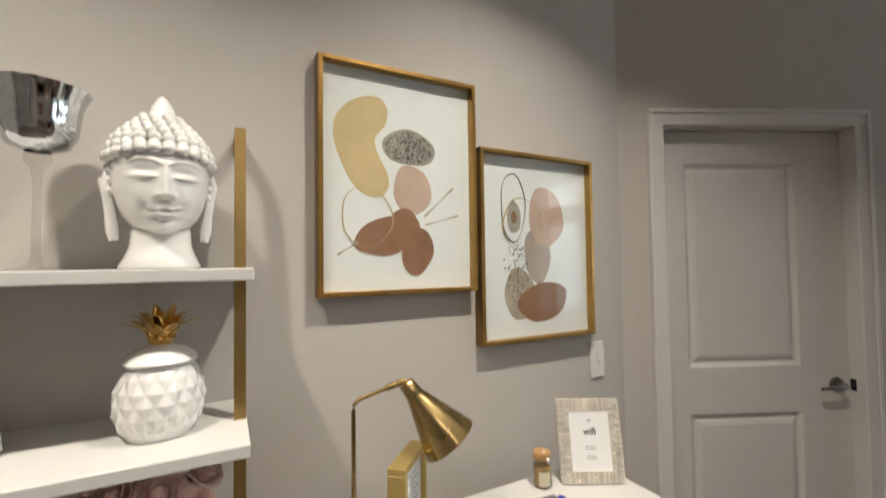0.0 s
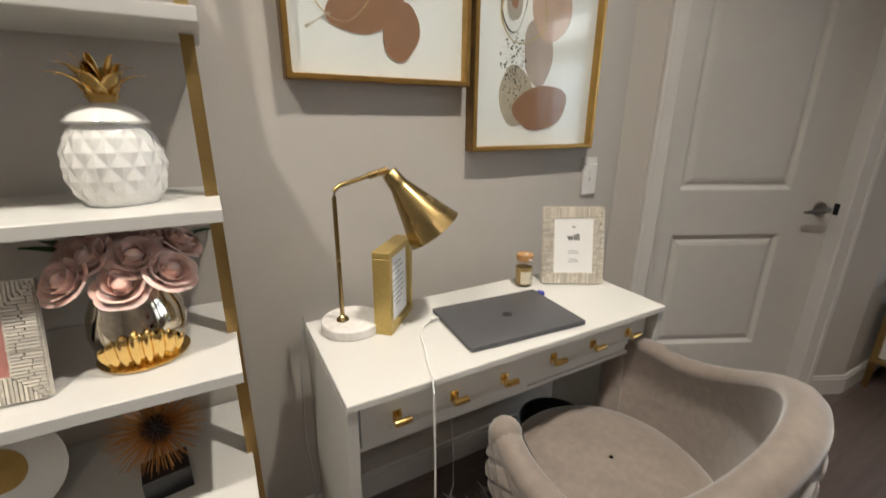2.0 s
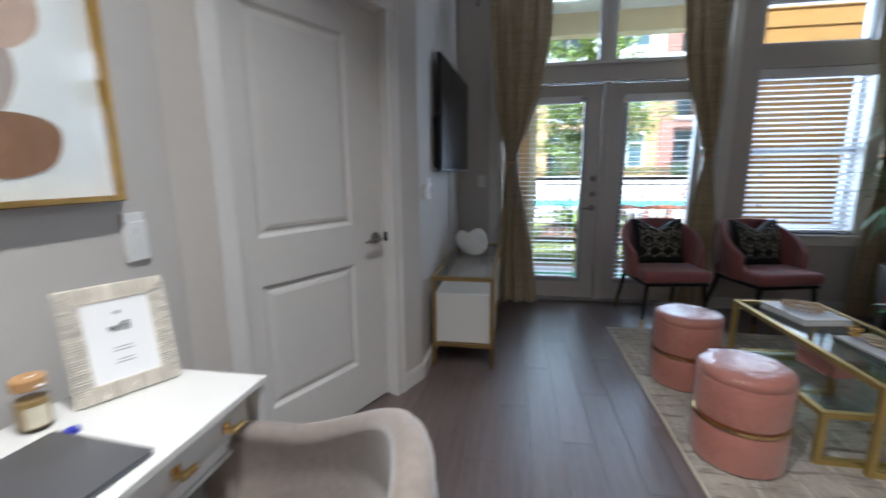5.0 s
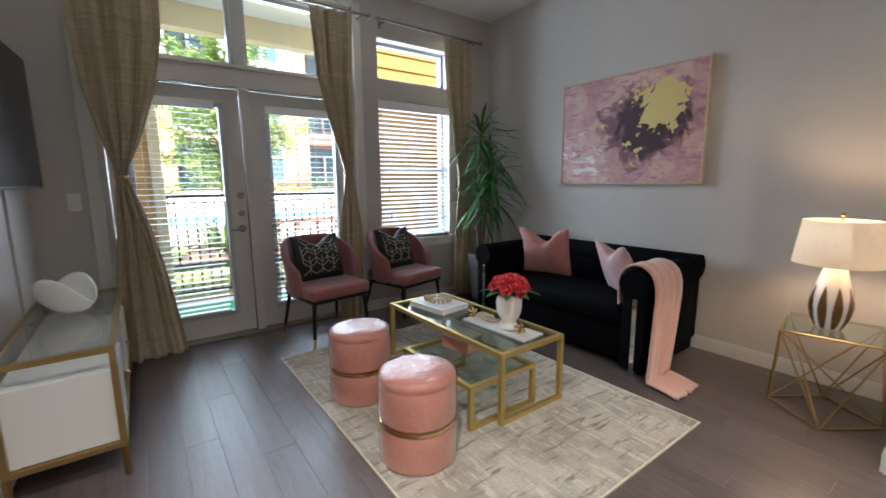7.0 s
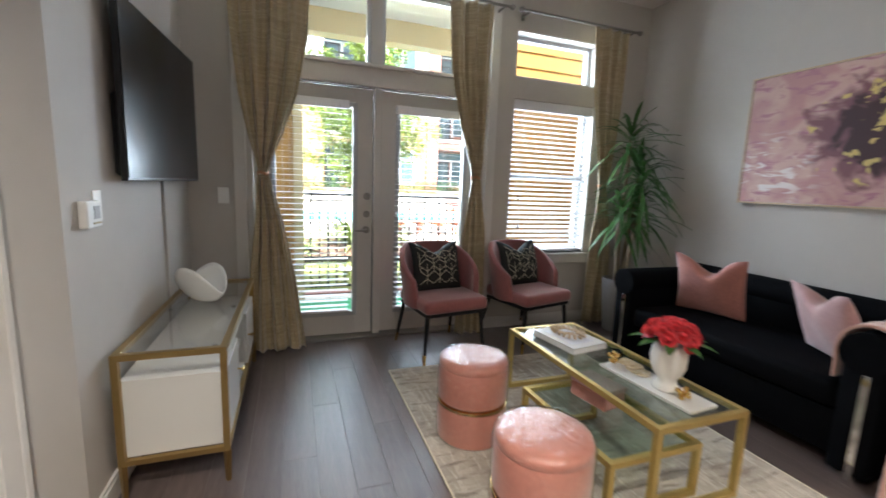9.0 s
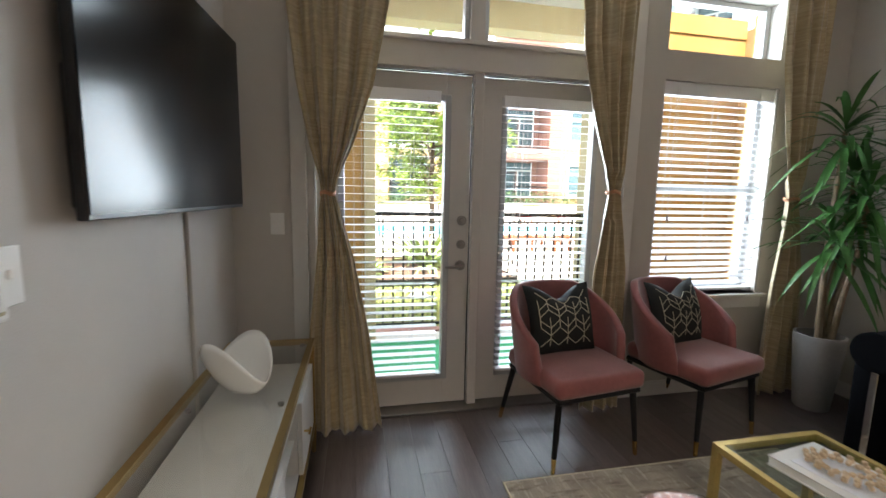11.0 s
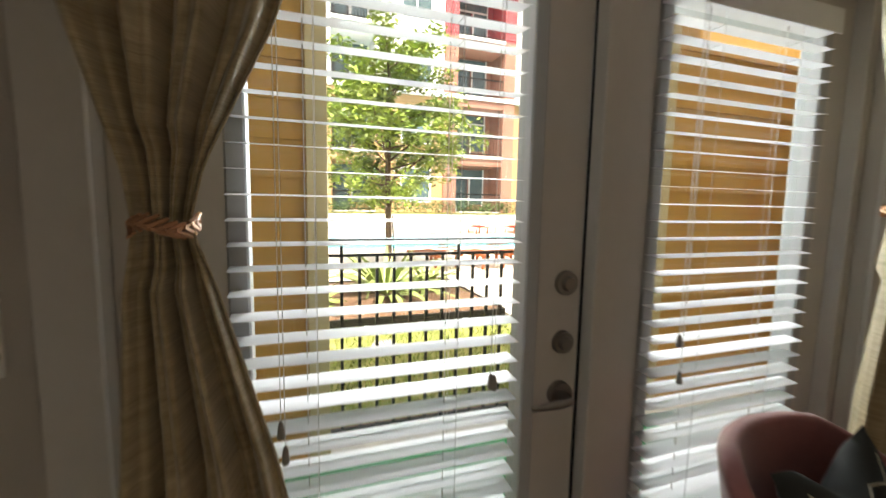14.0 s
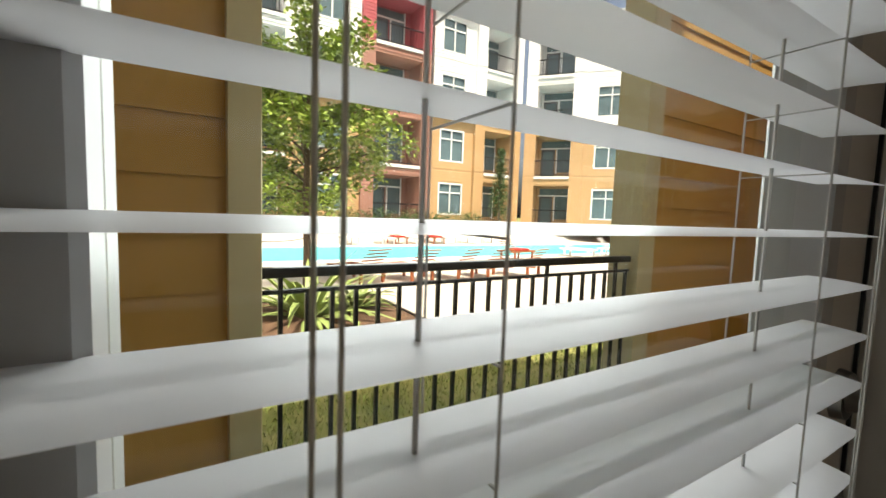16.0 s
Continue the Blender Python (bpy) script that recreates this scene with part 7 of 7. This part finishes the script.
xs_ = [6.3, 9, 14, 20, 23.6, 24.2, 24.8, 25.3, 25.8, 40, 120, 900]
ys_ = [-900, -200, -60, -30, -10, 0, 10, 30, 60, 200, 900]
gv = [[bm.verts.new((x, y, ground_z(x, y))) for y in ys_] for x in xs_]
for i in range(len(xs_) - 1):
    for j in range(len(ys_) - 1):
        bm.faces.new((gv[i][j], gv[i + 1][j], gv[i + 1][j + 1], gv[i][j + 1]))
structure("ground", bm, M["grass"], "yellow-green lawn")
structure("kerb", boxes((6.30, 6.42, -8, 6, GZ, GZ + 0.10)), M["bbrown"], "brick kerb at the balcony edge")
structure("pavement", boxes((8.4, 16.4, -60, -2.58, GZ + 0.002, GZ + 0.05), (11.3, 16.4, -2.58, 40, GZ + 0.002, GZ + 0.05)), M["deck"], "pale concrete pool deck")
bm = bmesh.new()
grid(bm, 20, 1, lambda u, v: Vector((22.1 + 3.5 * u, -60 + 100 * v, ground_z(22.1 + 3.5 * u, 0) + 0.05)))
structure("pavement_far", bm, M["deck"], "pale concrete deck rising to the building", True)
structure("pool_coping", boxes((16.4, 16.8, -60, 40, GZ, GZ + 0.07), (21.7, 22.1, -60, 40, GZ, GZ + 0.07)), M["bwhite"], "white pool coping")
structure("water", boxes((16.8, 21.7, -60, 40, GZ, GZ + 0.02)), M["water"], "turquoise swimming pool water")
bed = thing("planting_bed", pose(10.0, -0.9, GZ), "mulched planting bed with dark edging", "planting bed")
b_ = bmesh.new()
grid(b_, 24, 10, lambda u, v: Vector(((v - 0.5) * 2.4, (u - 0.5) * 3.2, 0.055 + 0.05 * math.sin(math.pi * u) * math.sin(math.pi * v))))
part("mulch", b_, M["mulch"], bed, smooth=True, solid=0.1)
part("edging", boxes((-1.25, -1.2, -1.62, 1.62, 0, 0.12), (1.2, 1.25, -1.62, 1.62, 0, 0.12), (-1.2, 1.2, -1.65, -1.6, 0, 0.12), (-1.2, 1.2, 1.6, 1.65, 0, 0.12)), M["black"], bed, "dark edging")
rnd = random.Random(31)


def strap_plant(m, n, ln, label):
    t_ = thing("flax_lily", m, label, "plant", "garden plants")
    for k in range(n):
        b2 = bmesh.new()
        a = k * 2.399
        el = rnd.uniform(0.35, 1.2)
        leaf(b2, (0.05 * math.cos(a), 0.05 * math.sin(a), 0), (math.cos(a) * math.cos(el), math.sin(a) * math.cos(el), math.sin(el)), ln * rnd.uniform(0.7, 1.1), 0.075, rnd.uniform(0.3, 0.65))
        part("leaf", b2, M["strapleaf"], t_, smooth=True)
    return t_


strap_plant(pose(10.0, -1.15, GZ + 0.08), 80, 1.5, "large variegated strap-leaved garden plant in mulch")
strap_plant(pose(9.4, -0.05, GZ + 0.08), 44, 0.7, "small green strap-leaved garden plant in mulch")
strap_plant(pose(10.3, -1.9, GZ + 0.08), 40, 0.9, "variegated strap-leaved garden plant in mulch")

# tree beyond the bed
tree = thing("tree", pose(12.6, -1.75, GZ), "young green shade tree beside the pool", "tree")
b_ = bmesh.new()
tube(b_, [(0, 0, 0), (0.03, 0.0, 0.9), (0.0, 0.03, 1.8), (0.05, 0.0, 3.0), (0.0, 0.0, 4.6)], 0.06, 10, radii=[0.085, 0.07, 0.062, 0.045, 0.015])
part("trunk", b_, M["bark"], tree, smooth=True)
clumps = []
for k in range(34):
    a, z0 = k * 2.399, 1.30 + 3.0 * (k / 34)
    ln = (1.95 - 0.32 * abs(z0 - 2.1)) * rnd.uniform(0.45, 1.2)
    ln = max(0.35, ln)
    el = rnd.uniform(0.1, 0.7)
    e = Vector((math.cos(a) * ln * math.cos(el), math.sin(a) * ln * math.cos(el), z0 + ln * math.sin(el)))
    b_ = bmesh.new()
    mid = Vector((e.x * 0.45, e.y * 0.45, z0 + (e.z - z0) * 0.6))
    tube(b_, [(0, 0, z0), mid, e], 0.015, 6, radii=[0.024, 0.015, 0.005])
    part("limb", b_, M["bark"], tree, smooth=True)
    clumps += [(e, rnd.uniform(0.24, 0.40)), (mid, 0.24), ((e + mid) / 2, rnd.uniform(0.2, 0.34))]
clumps += [(Vector((0, 0, 4.4)), 0.4), (Vector((0.1, 0.1, 4.0)), 0.5)]


def leaf_cloud(clumps_, per, size, rnd_):
    vs5, fs5 = [], []
    for c, r in clumps_:
        for _ in range(per):
            d = Vector((rnd_.gauss(0, 1), rnd_.gauss(0, 1), rnd_.gauss(0, 1)))
            p_ = c + d.normalized() * r * rnd_.random() ** 0.45
            a = Vector((rnd_.uniform(-1, 1), rnd_.uniform(-1, 1), rnd_.uniform(-0.6, 0.3))).normalized()
            s_ = a.cross(Vector((rnd_.uniform(-1, 1), rnd_.uniform(-1, 1), 1))).normalized()
            ln, w_ = size * rnd_.uniform(0.7, 1.25), size * 0.24
            i = len(vs5)
            vs5 += [p_, p_ + a * ln * 0.5 + s_ * w_, p_ + a * ln, p_ + a * ln * 0.5 - s_ * w_]
            fs5.append((i, i + 1, i + 2, i + 3))
    me = bpy.data.meshes.new("crown")
    me.from_pydata([tuple(v) for v in vs5], [], fs5)
    return me


me_ = leaf_cloud(clumps, 150, 0.125, random.Random(8))
me_.materials.append(M["treeleaf"])
cr = new("crown", me_)
cr.parent = tree
tagged(cr, "dense small bright green leaves", kind="stuff")

# grass blades near the balcony
rg = random.Random(12)
vs6, fs6 = [], []
for k in range(26000):
    x, y = rg.uniform(6.45, 9.6), rg.uniform(-6.5, 1.2)
    if (x > 8.75 and -2.55 < y < 0.75) or (x > 8.4 and y < -2.5):
        continue
    h, a, w_ = rg.uniform(0.02, 0.055), rg.uniform(0, 6.28), 0.006
    i = len(vs6)
    vs6 += [(x - w_ * math.cos(a), y - w_ * math.sin(a), GZ), (x + w_ * math.cos(a), y + w_ * math.sin(a), GZ), (x + 0.03 * math.sin(a), y - 0.03 * math.cos(a), GZ + h)]
    fs6.append((i, i + 1, i + 2))
me_ = bpy.data.meshes.new("grass_blades")
me_.from_pydata(vs6, [], fs6)
me_.materials.append(M["blade"])
gb_ = new("grass_blades", me_)
tagged(gb_, "short yellow-green lawn grass blades", "grass", "", "stuff")

# sprinkler lid on the lawn
sp = thing("drain_cover", pose(8.0, -0.75, GZ + 0.02), "round slatted grey drain cover in the lawn", "drain cover")
b_ = bmesh.new()
lathe(b_, [(0.13, 0.0), (0.14, 0.02), (0.11, 0.03), (0.0, 0.032)], 24, cap=False)
for k in range(-3, 4):
    box(b_, -0.11, 0.11, k * 0.03 - 0.006, k * 0.03 + 0.006, 0.03, 0.045)
part("grille", b_, M["pot"], sp)


def lounger(m, label, wood, cloth=None):
    """A reclining pool chair facing the water."""
    t_ = thing("sun_lounger", m, label, "sun lounger", "pool loungers")
    part("frame", boxes((-0.65, 0.65, -0.33, -0.27, 0.28, 0.34), (-0.65, 0.65, 0.27, 0.33, 0.28, 0.34)), wood, t_)
    for k in range(9):
        part("slat", boxes((-0.62 + 0.10 * k, -0.54 + 0.10 * k, -0.27, 0.27, 0.31, 0.335)), wood, t_)
    b2 = bmesh.new()
    for k in range(6):
        q = k / 6
        bar(b2, (0.33 + 0.42 * q, -0.29, 0.34 + 0.45 * q), (0.33 + 0.42 * q, 0.29, 0.34 + 0.45 * q), 0.075, 0.02)
    part("backrest", b2, wood, t_)
    for x in (-0.5, 0.45):
        for y in (-0.3, 0.3):
            part("leg", boxes((x - 0.03, x + 0.03, y - 0.025, y + 0.025, 0, 0.28)), wood, t_)
    if cloth:
        b2 = bmesh.new()
        box(b2, -0.4, 0.3, -0.26, 0.26, 0.336, 0.40, bev=0.02)
        part("towel", b2, cloth, t_, "red towel")
    return t_


DZ0 = GZ + 0.05
l1 = lounger(pose(13.0, -2.9, DZ0, 0, 0, 200), "reddish teak slatted sun lounger on the pool deck", M["teak"])
for x, y, r in ((12.8, -4.0, 195), (12.7, -5.0, 205), (12.6, -5.9, 190), (12.5, -6.9, 200)):
    copy_thing(l1, pose(x, y, DZ0, 0, 0, r))
lounger(pose(15.6, -9.6, DZ0, 0, 0, 100), "teak lounger with a red towel on the deck", M["teak"], M["redcloth"])
w1 = lounger(pose(22.9, -6.0, DZ0, 0, 0, 0), "white moulded pool lounger on the far deck", M["bwhite"])
for k in range(1, 6):
    copy_thing(w1, pose(22.9, -6.0 - 1.7 * k, DZ0, 0, 0, 5 * k))
w2 = lounger(pose(15.8, -13.0, DZ0, 0, 0, 20), "white moulded pool lounger near the water", M["bwhite"])
copy_thing(w2, pose(15.6, -15.0, DZ0, 0, 0, 20))
l3 = lounger(pose(23.1, -8.5, DZ0, 0, 0, 0), "teak lounger with red towel on the far deck", M["teak"], M["redcloth"])
copy_thing(l3, pose(23.1, -10.6, DZ0))
# lane rope posts by the pool
for y in (-0.6, -2.6):
    ps = thing("rope_post", pose(15.9, y, DZ0), "thin dark rope post at the pool edge", "post", "rope posts")
    b_ = bmesh.new()
    tube(b_, [(0, 0, 0), (0.02, 0.05, 1.1)], 0.025, 8)
    part("post", b_, M["black"], ps, smooth=True)
rp = thing("rope", pose(15.9, -1.6, DZ0), "thin dark rope strung along the pool edge", "rope")
b_ = bmesh.new()
tube(b_, [(0, 1.0, 0.75), (0, 0.5, 0.66), (0, 0, 0.63), (0, -0.5, 0.66), (0, -1.0, 0.75)], 0.012, 6)
part("strand", b_, M["black"], rp, smooth=True)

# ---- apartment building across the pool ----
FH_ = 3.3
BZ = 0.88


def facade(m, length, bays, label):
    """bays: (start, width, kind, lower material, upper material); local x along the front, which looks to -y."""
    t_ = thing("apartment_building", m, label, "building", "apartment wings")
    z_low, z_top = 2 * FH_, 4 * FH_
    bd2 = 0.19
    for x0, w, kind, lo, hi in bays:
        for fl in range(4):
            z = fl * FH_
            mt = M[lo] if fl < 2 or (fl == 2 and hi == "bred") else M[hi]
            out = -0.25 if kind == "balcony" else 0.0
            rec = []
            if kind == "window":
                wx0, wx1, wz0, wz1 = x0 + w / 2 - 0.8, x0 + w / 2 + 0.8, z + 0.65, z + 2.45
                part("wall", boxes((x0, wx0, out, 0.3, z, z + FH_), (wx1, x0 + w, out, 0.3, z, z + FH_), (wx0, wx1, out, 0.3, z, wz0), (wx0, wx1, out, 0.3, wz1, z + FH_)), mt, t_)
                wd = part("window", boxes((wx0, wx1, 0.06, 0.08, wz0, wz1)), M["bglass"], t_)
                part("frame", boxes((wx0 - 0.1, wx0, -0.03, 0.06, wz0 - 0.1, wz1 + 0.1), (wx1, wx1 + 0.1, -0.03, 0.06, wz0 - 0.1, wz1 + 0.1), (wx0, wx1, -0.03, 0.06, wz1, wz1 + 0.1), (wx0, wx1, -0.03, 0.06, wz0 - 0.1, wz0),
                                    (wx0 + 0.76, wx0 + 0.84, 0.0, 0.06, wz0, wz1), (wx0, wx1, 0.0, 0.06, wz0 + 1.25, wz0 + 1.33)), M["bwhite"], wd)
                solid = [(x0, wx0 - 0.1, z, z + FH_), (wx1 + 0.1, x0 + w, z, z + FH_), (wx0 - 0.1, wx1 + 0.1, z, wz0 - 0.1), (wx0 - 0.1, wx1 + 0.1, wz1 + 0.1, z + FH_)]
            else:
                a, c = x0 + 0.75, x0 + w - 0.75
                part("wall", boxes((x0, a, out, 0.3, z, z + FH_), (c, x0 + w, out, 0.3, z, z + FH_), (a, c, out, 1.6, z + 2.75, z + FH_), (a, c, 1.5, 1.6, z, z + 2.75), (a - 0.1, a, 0.3, 1.5, z, z + 2.75), (c, c + 0.1, 0.3, 1.5, z, z + 2.75)), mt, t_)
                bc = part("balcony", boxes((a, c, out - 0.1, 1.5, z - 0.12, z + 0.05)), M["bwhite"], t_)
                rails = [(a, c, out - 0.05, out - 0.01, z + 1.05, z + 1.12), (a, c, out - 0.05, out - 0.01, z + 0.12, z + 0.17)]
                k = a + 0.1
                while k < c:
                    rails.append((k - 0.012, k + 0.012, out - 0.04, out - 0.02, z + 0.17, z + 1.05))
                    k += 0.16
                part("balustrade", boxes(*rails), M["black"], bc)
                mid = (a + c) / 2
                dd = part("door", boxes((mid - 0.95, mid - 0.02, 1.46, 1.49, z + 0.06, z + 2.1)), M["bdark"], t_)
                part("pane", boxes((mid - 0.8, mid - 0.17, 1.44, 1.455, z + 0.25, z + 1.95)), M["bglass"], dd)
                wd = part("window", boxes((mid + 0.15, mid + 1.0, 1.46, 1.49, z + 0.5, z + 2.1), (mid - 0.95, mid + 1.0, 1.46, 1.49, z + 2.2, z + 2.65)), M["bglass"], t_)
                part("frame", boxes((mid + 0.07, mid + 0.15, 1.42, 1.49, z + 0.4, z + 2.2), (mid + 1.0, mid + 1.08, 1.42, 1.49, z + 0.4, z + 2.7), (mid - 1.03, mid + 1.08, 1.42, 1.49, z + 2.1, z + 2.2)), M["bwhite"], wd)
                solid = [(x0, a, z, z + FH_), (c, x0 + w, z, z + FH_), (a, c, z + 2.75, z + FH_)]
            b2 = bmesh.new()
            for sx0, sx1, sz0, sz1 in solid:
                zz = math.ceil((sz0 - 0.001) / bd2) * bd2
                while zz + 0.02 < sz1:
                    t1 = min(zz + bd2, sz1)
                    q = [b2.verts.new(v) for v in ((sx0, out - 0.028, zz), (sx1, out - 0.028, zz), (sx1, out - 0.004, t1), (sx0, out - 0.004, t1), (sx0, out - 0.001, zz), (sx1, out - 0.001, zz))]
                    b2.faces.new((q[0], q[1], q[2], q[3]))
                    b2.faces.new((q[4], q[5], q[1], q[0]))
                    zz += bd2
            tagged(part("siding_boards", b2, mt, t_), kind="stuff")
    part("string_course", boxes((0, length, -0.32, -0.02, z_low - 0.12, z_low + 0.12)), M["bwhite"], t_)
    part("roof", boxes((-0.3, length + 0.3, -0.5, 9, z_top, z_top + 0.35)), M["bwhite"], t_)
    part("rear_block", boxes((0.2, length - 0.2, 1.7, 9, 0, z_top)), M["borange"], t_)
    return t_


def bay_run(length, first=0):
    out, x, k = [], 0.0, first
    pat = (("window", 3.2, "borange", "bwhite"), ("balcony", 4.4, "bbrown", "bred"), ("window", 3.2, "borange", "bwhite"), ("balcony", 3.8, "borange", "bwhite"))
    while x < length - 2.5:
        kd, w, lo, hi = pat[k % 4]
        out.append((x, w, kd, lo, hi))
        x += w
        k += 1
    return out, x


# wing across the pool, its front towards the balcony
run, ln = bay_run(29.2, 0)
facade(pose(27.0, 9.9, BZ, 0, 0, -90), ln, run, "four-storey orange and white apartment wing across the pool")
run, ln2 = bay_run(22, 3)
run = [(x, w, k_, lo, "bwhite" if hi == "bwhite" else "bbrown") for x, w, k_, lo, hi in run]
facade(pose(26.6, 9.9 - ln - 0.3, BZ, 0, 0, -142) , ln2, run, "four-storey apartment wing turning the corner of the courtyard")

# hedge and small shrubs at the building's foot
rnd2 = random.Random(40)
for k in range(6):
    hg = thing("hedge", pose(25.9, 8 - 4.3 * k, 0.86), "clipped green hedge at the foot of the building", "hedge", "hedges")
    cl = [(Vector((rnd2.uniform(-0.3, 0.3), -2 + 0.4 * i, 0.30 + rnd2.uniform(0, 0.15))), 0.45) for i in range(11)]
    me_ = leaf_cloud(cl, 90, 0.16, rnd2)
    me_.materials.append(M["hedge"])
    o = new("foliage", me_)
    o.parent = hg
    tagged(o, kind="stuff")
ct2 = thing("tree", pose(25.4, -16.6, 0.86), "slim dark evergreen beside the building", "tree")
b_ = bmesh.new()
tube(b_, [(0, 0, 0), (0, 0, 4.6)], 0.06, 8, radii=[0.09, 0.02])
part("trunk", b_, M["bark"], ct2)
me_ = leaf_cloud([(Vector((0, 0, 0.8 + 0.35 * k)), 0.75 - 0.05 * k) for k in range(12)], 130, 0.2, rnd2)
me_.materials.append(M["hedge"])
o = new("crown", me_)
o.parent = ct2
tagged(o, "dark narrow crown", kind="stuff")

# ---- floor planks ----
random.seed(4)
PW, PL = 0.152, 1.22
pl_mesh = {}


def plank_mesh(length):
    key = round(length, 2)
    if key not in pl_mesh:
        b_ = bmesh.new()
        box(b_, 0.0003, key - 0.0003, 0.0003, PW - 0.0003, -0.006, 0.0, bev=0.0008)
        pl_mesh[key] = mesh(b_, "plank", M["plank"])
    return pl_mesh[key]


row = 0
yy = -3.24
while yy < 1.29:
    xx = -1.6 - (row * 0.47 % PL)
    while xx < 4.70:
        a, b_ = max(xx, -1.6), min(xx + PL, 4.72)
        if b_ - a > 0.05 and not (yy + PW < -2.40 and b_ < 1.0):
            o = new("plank", plank_mesh(b_ - a))
            o.parent = floor
            o.matrix_basis = pose(a, yy, 0)
        xx += PL
    yy += PW
    row += 1
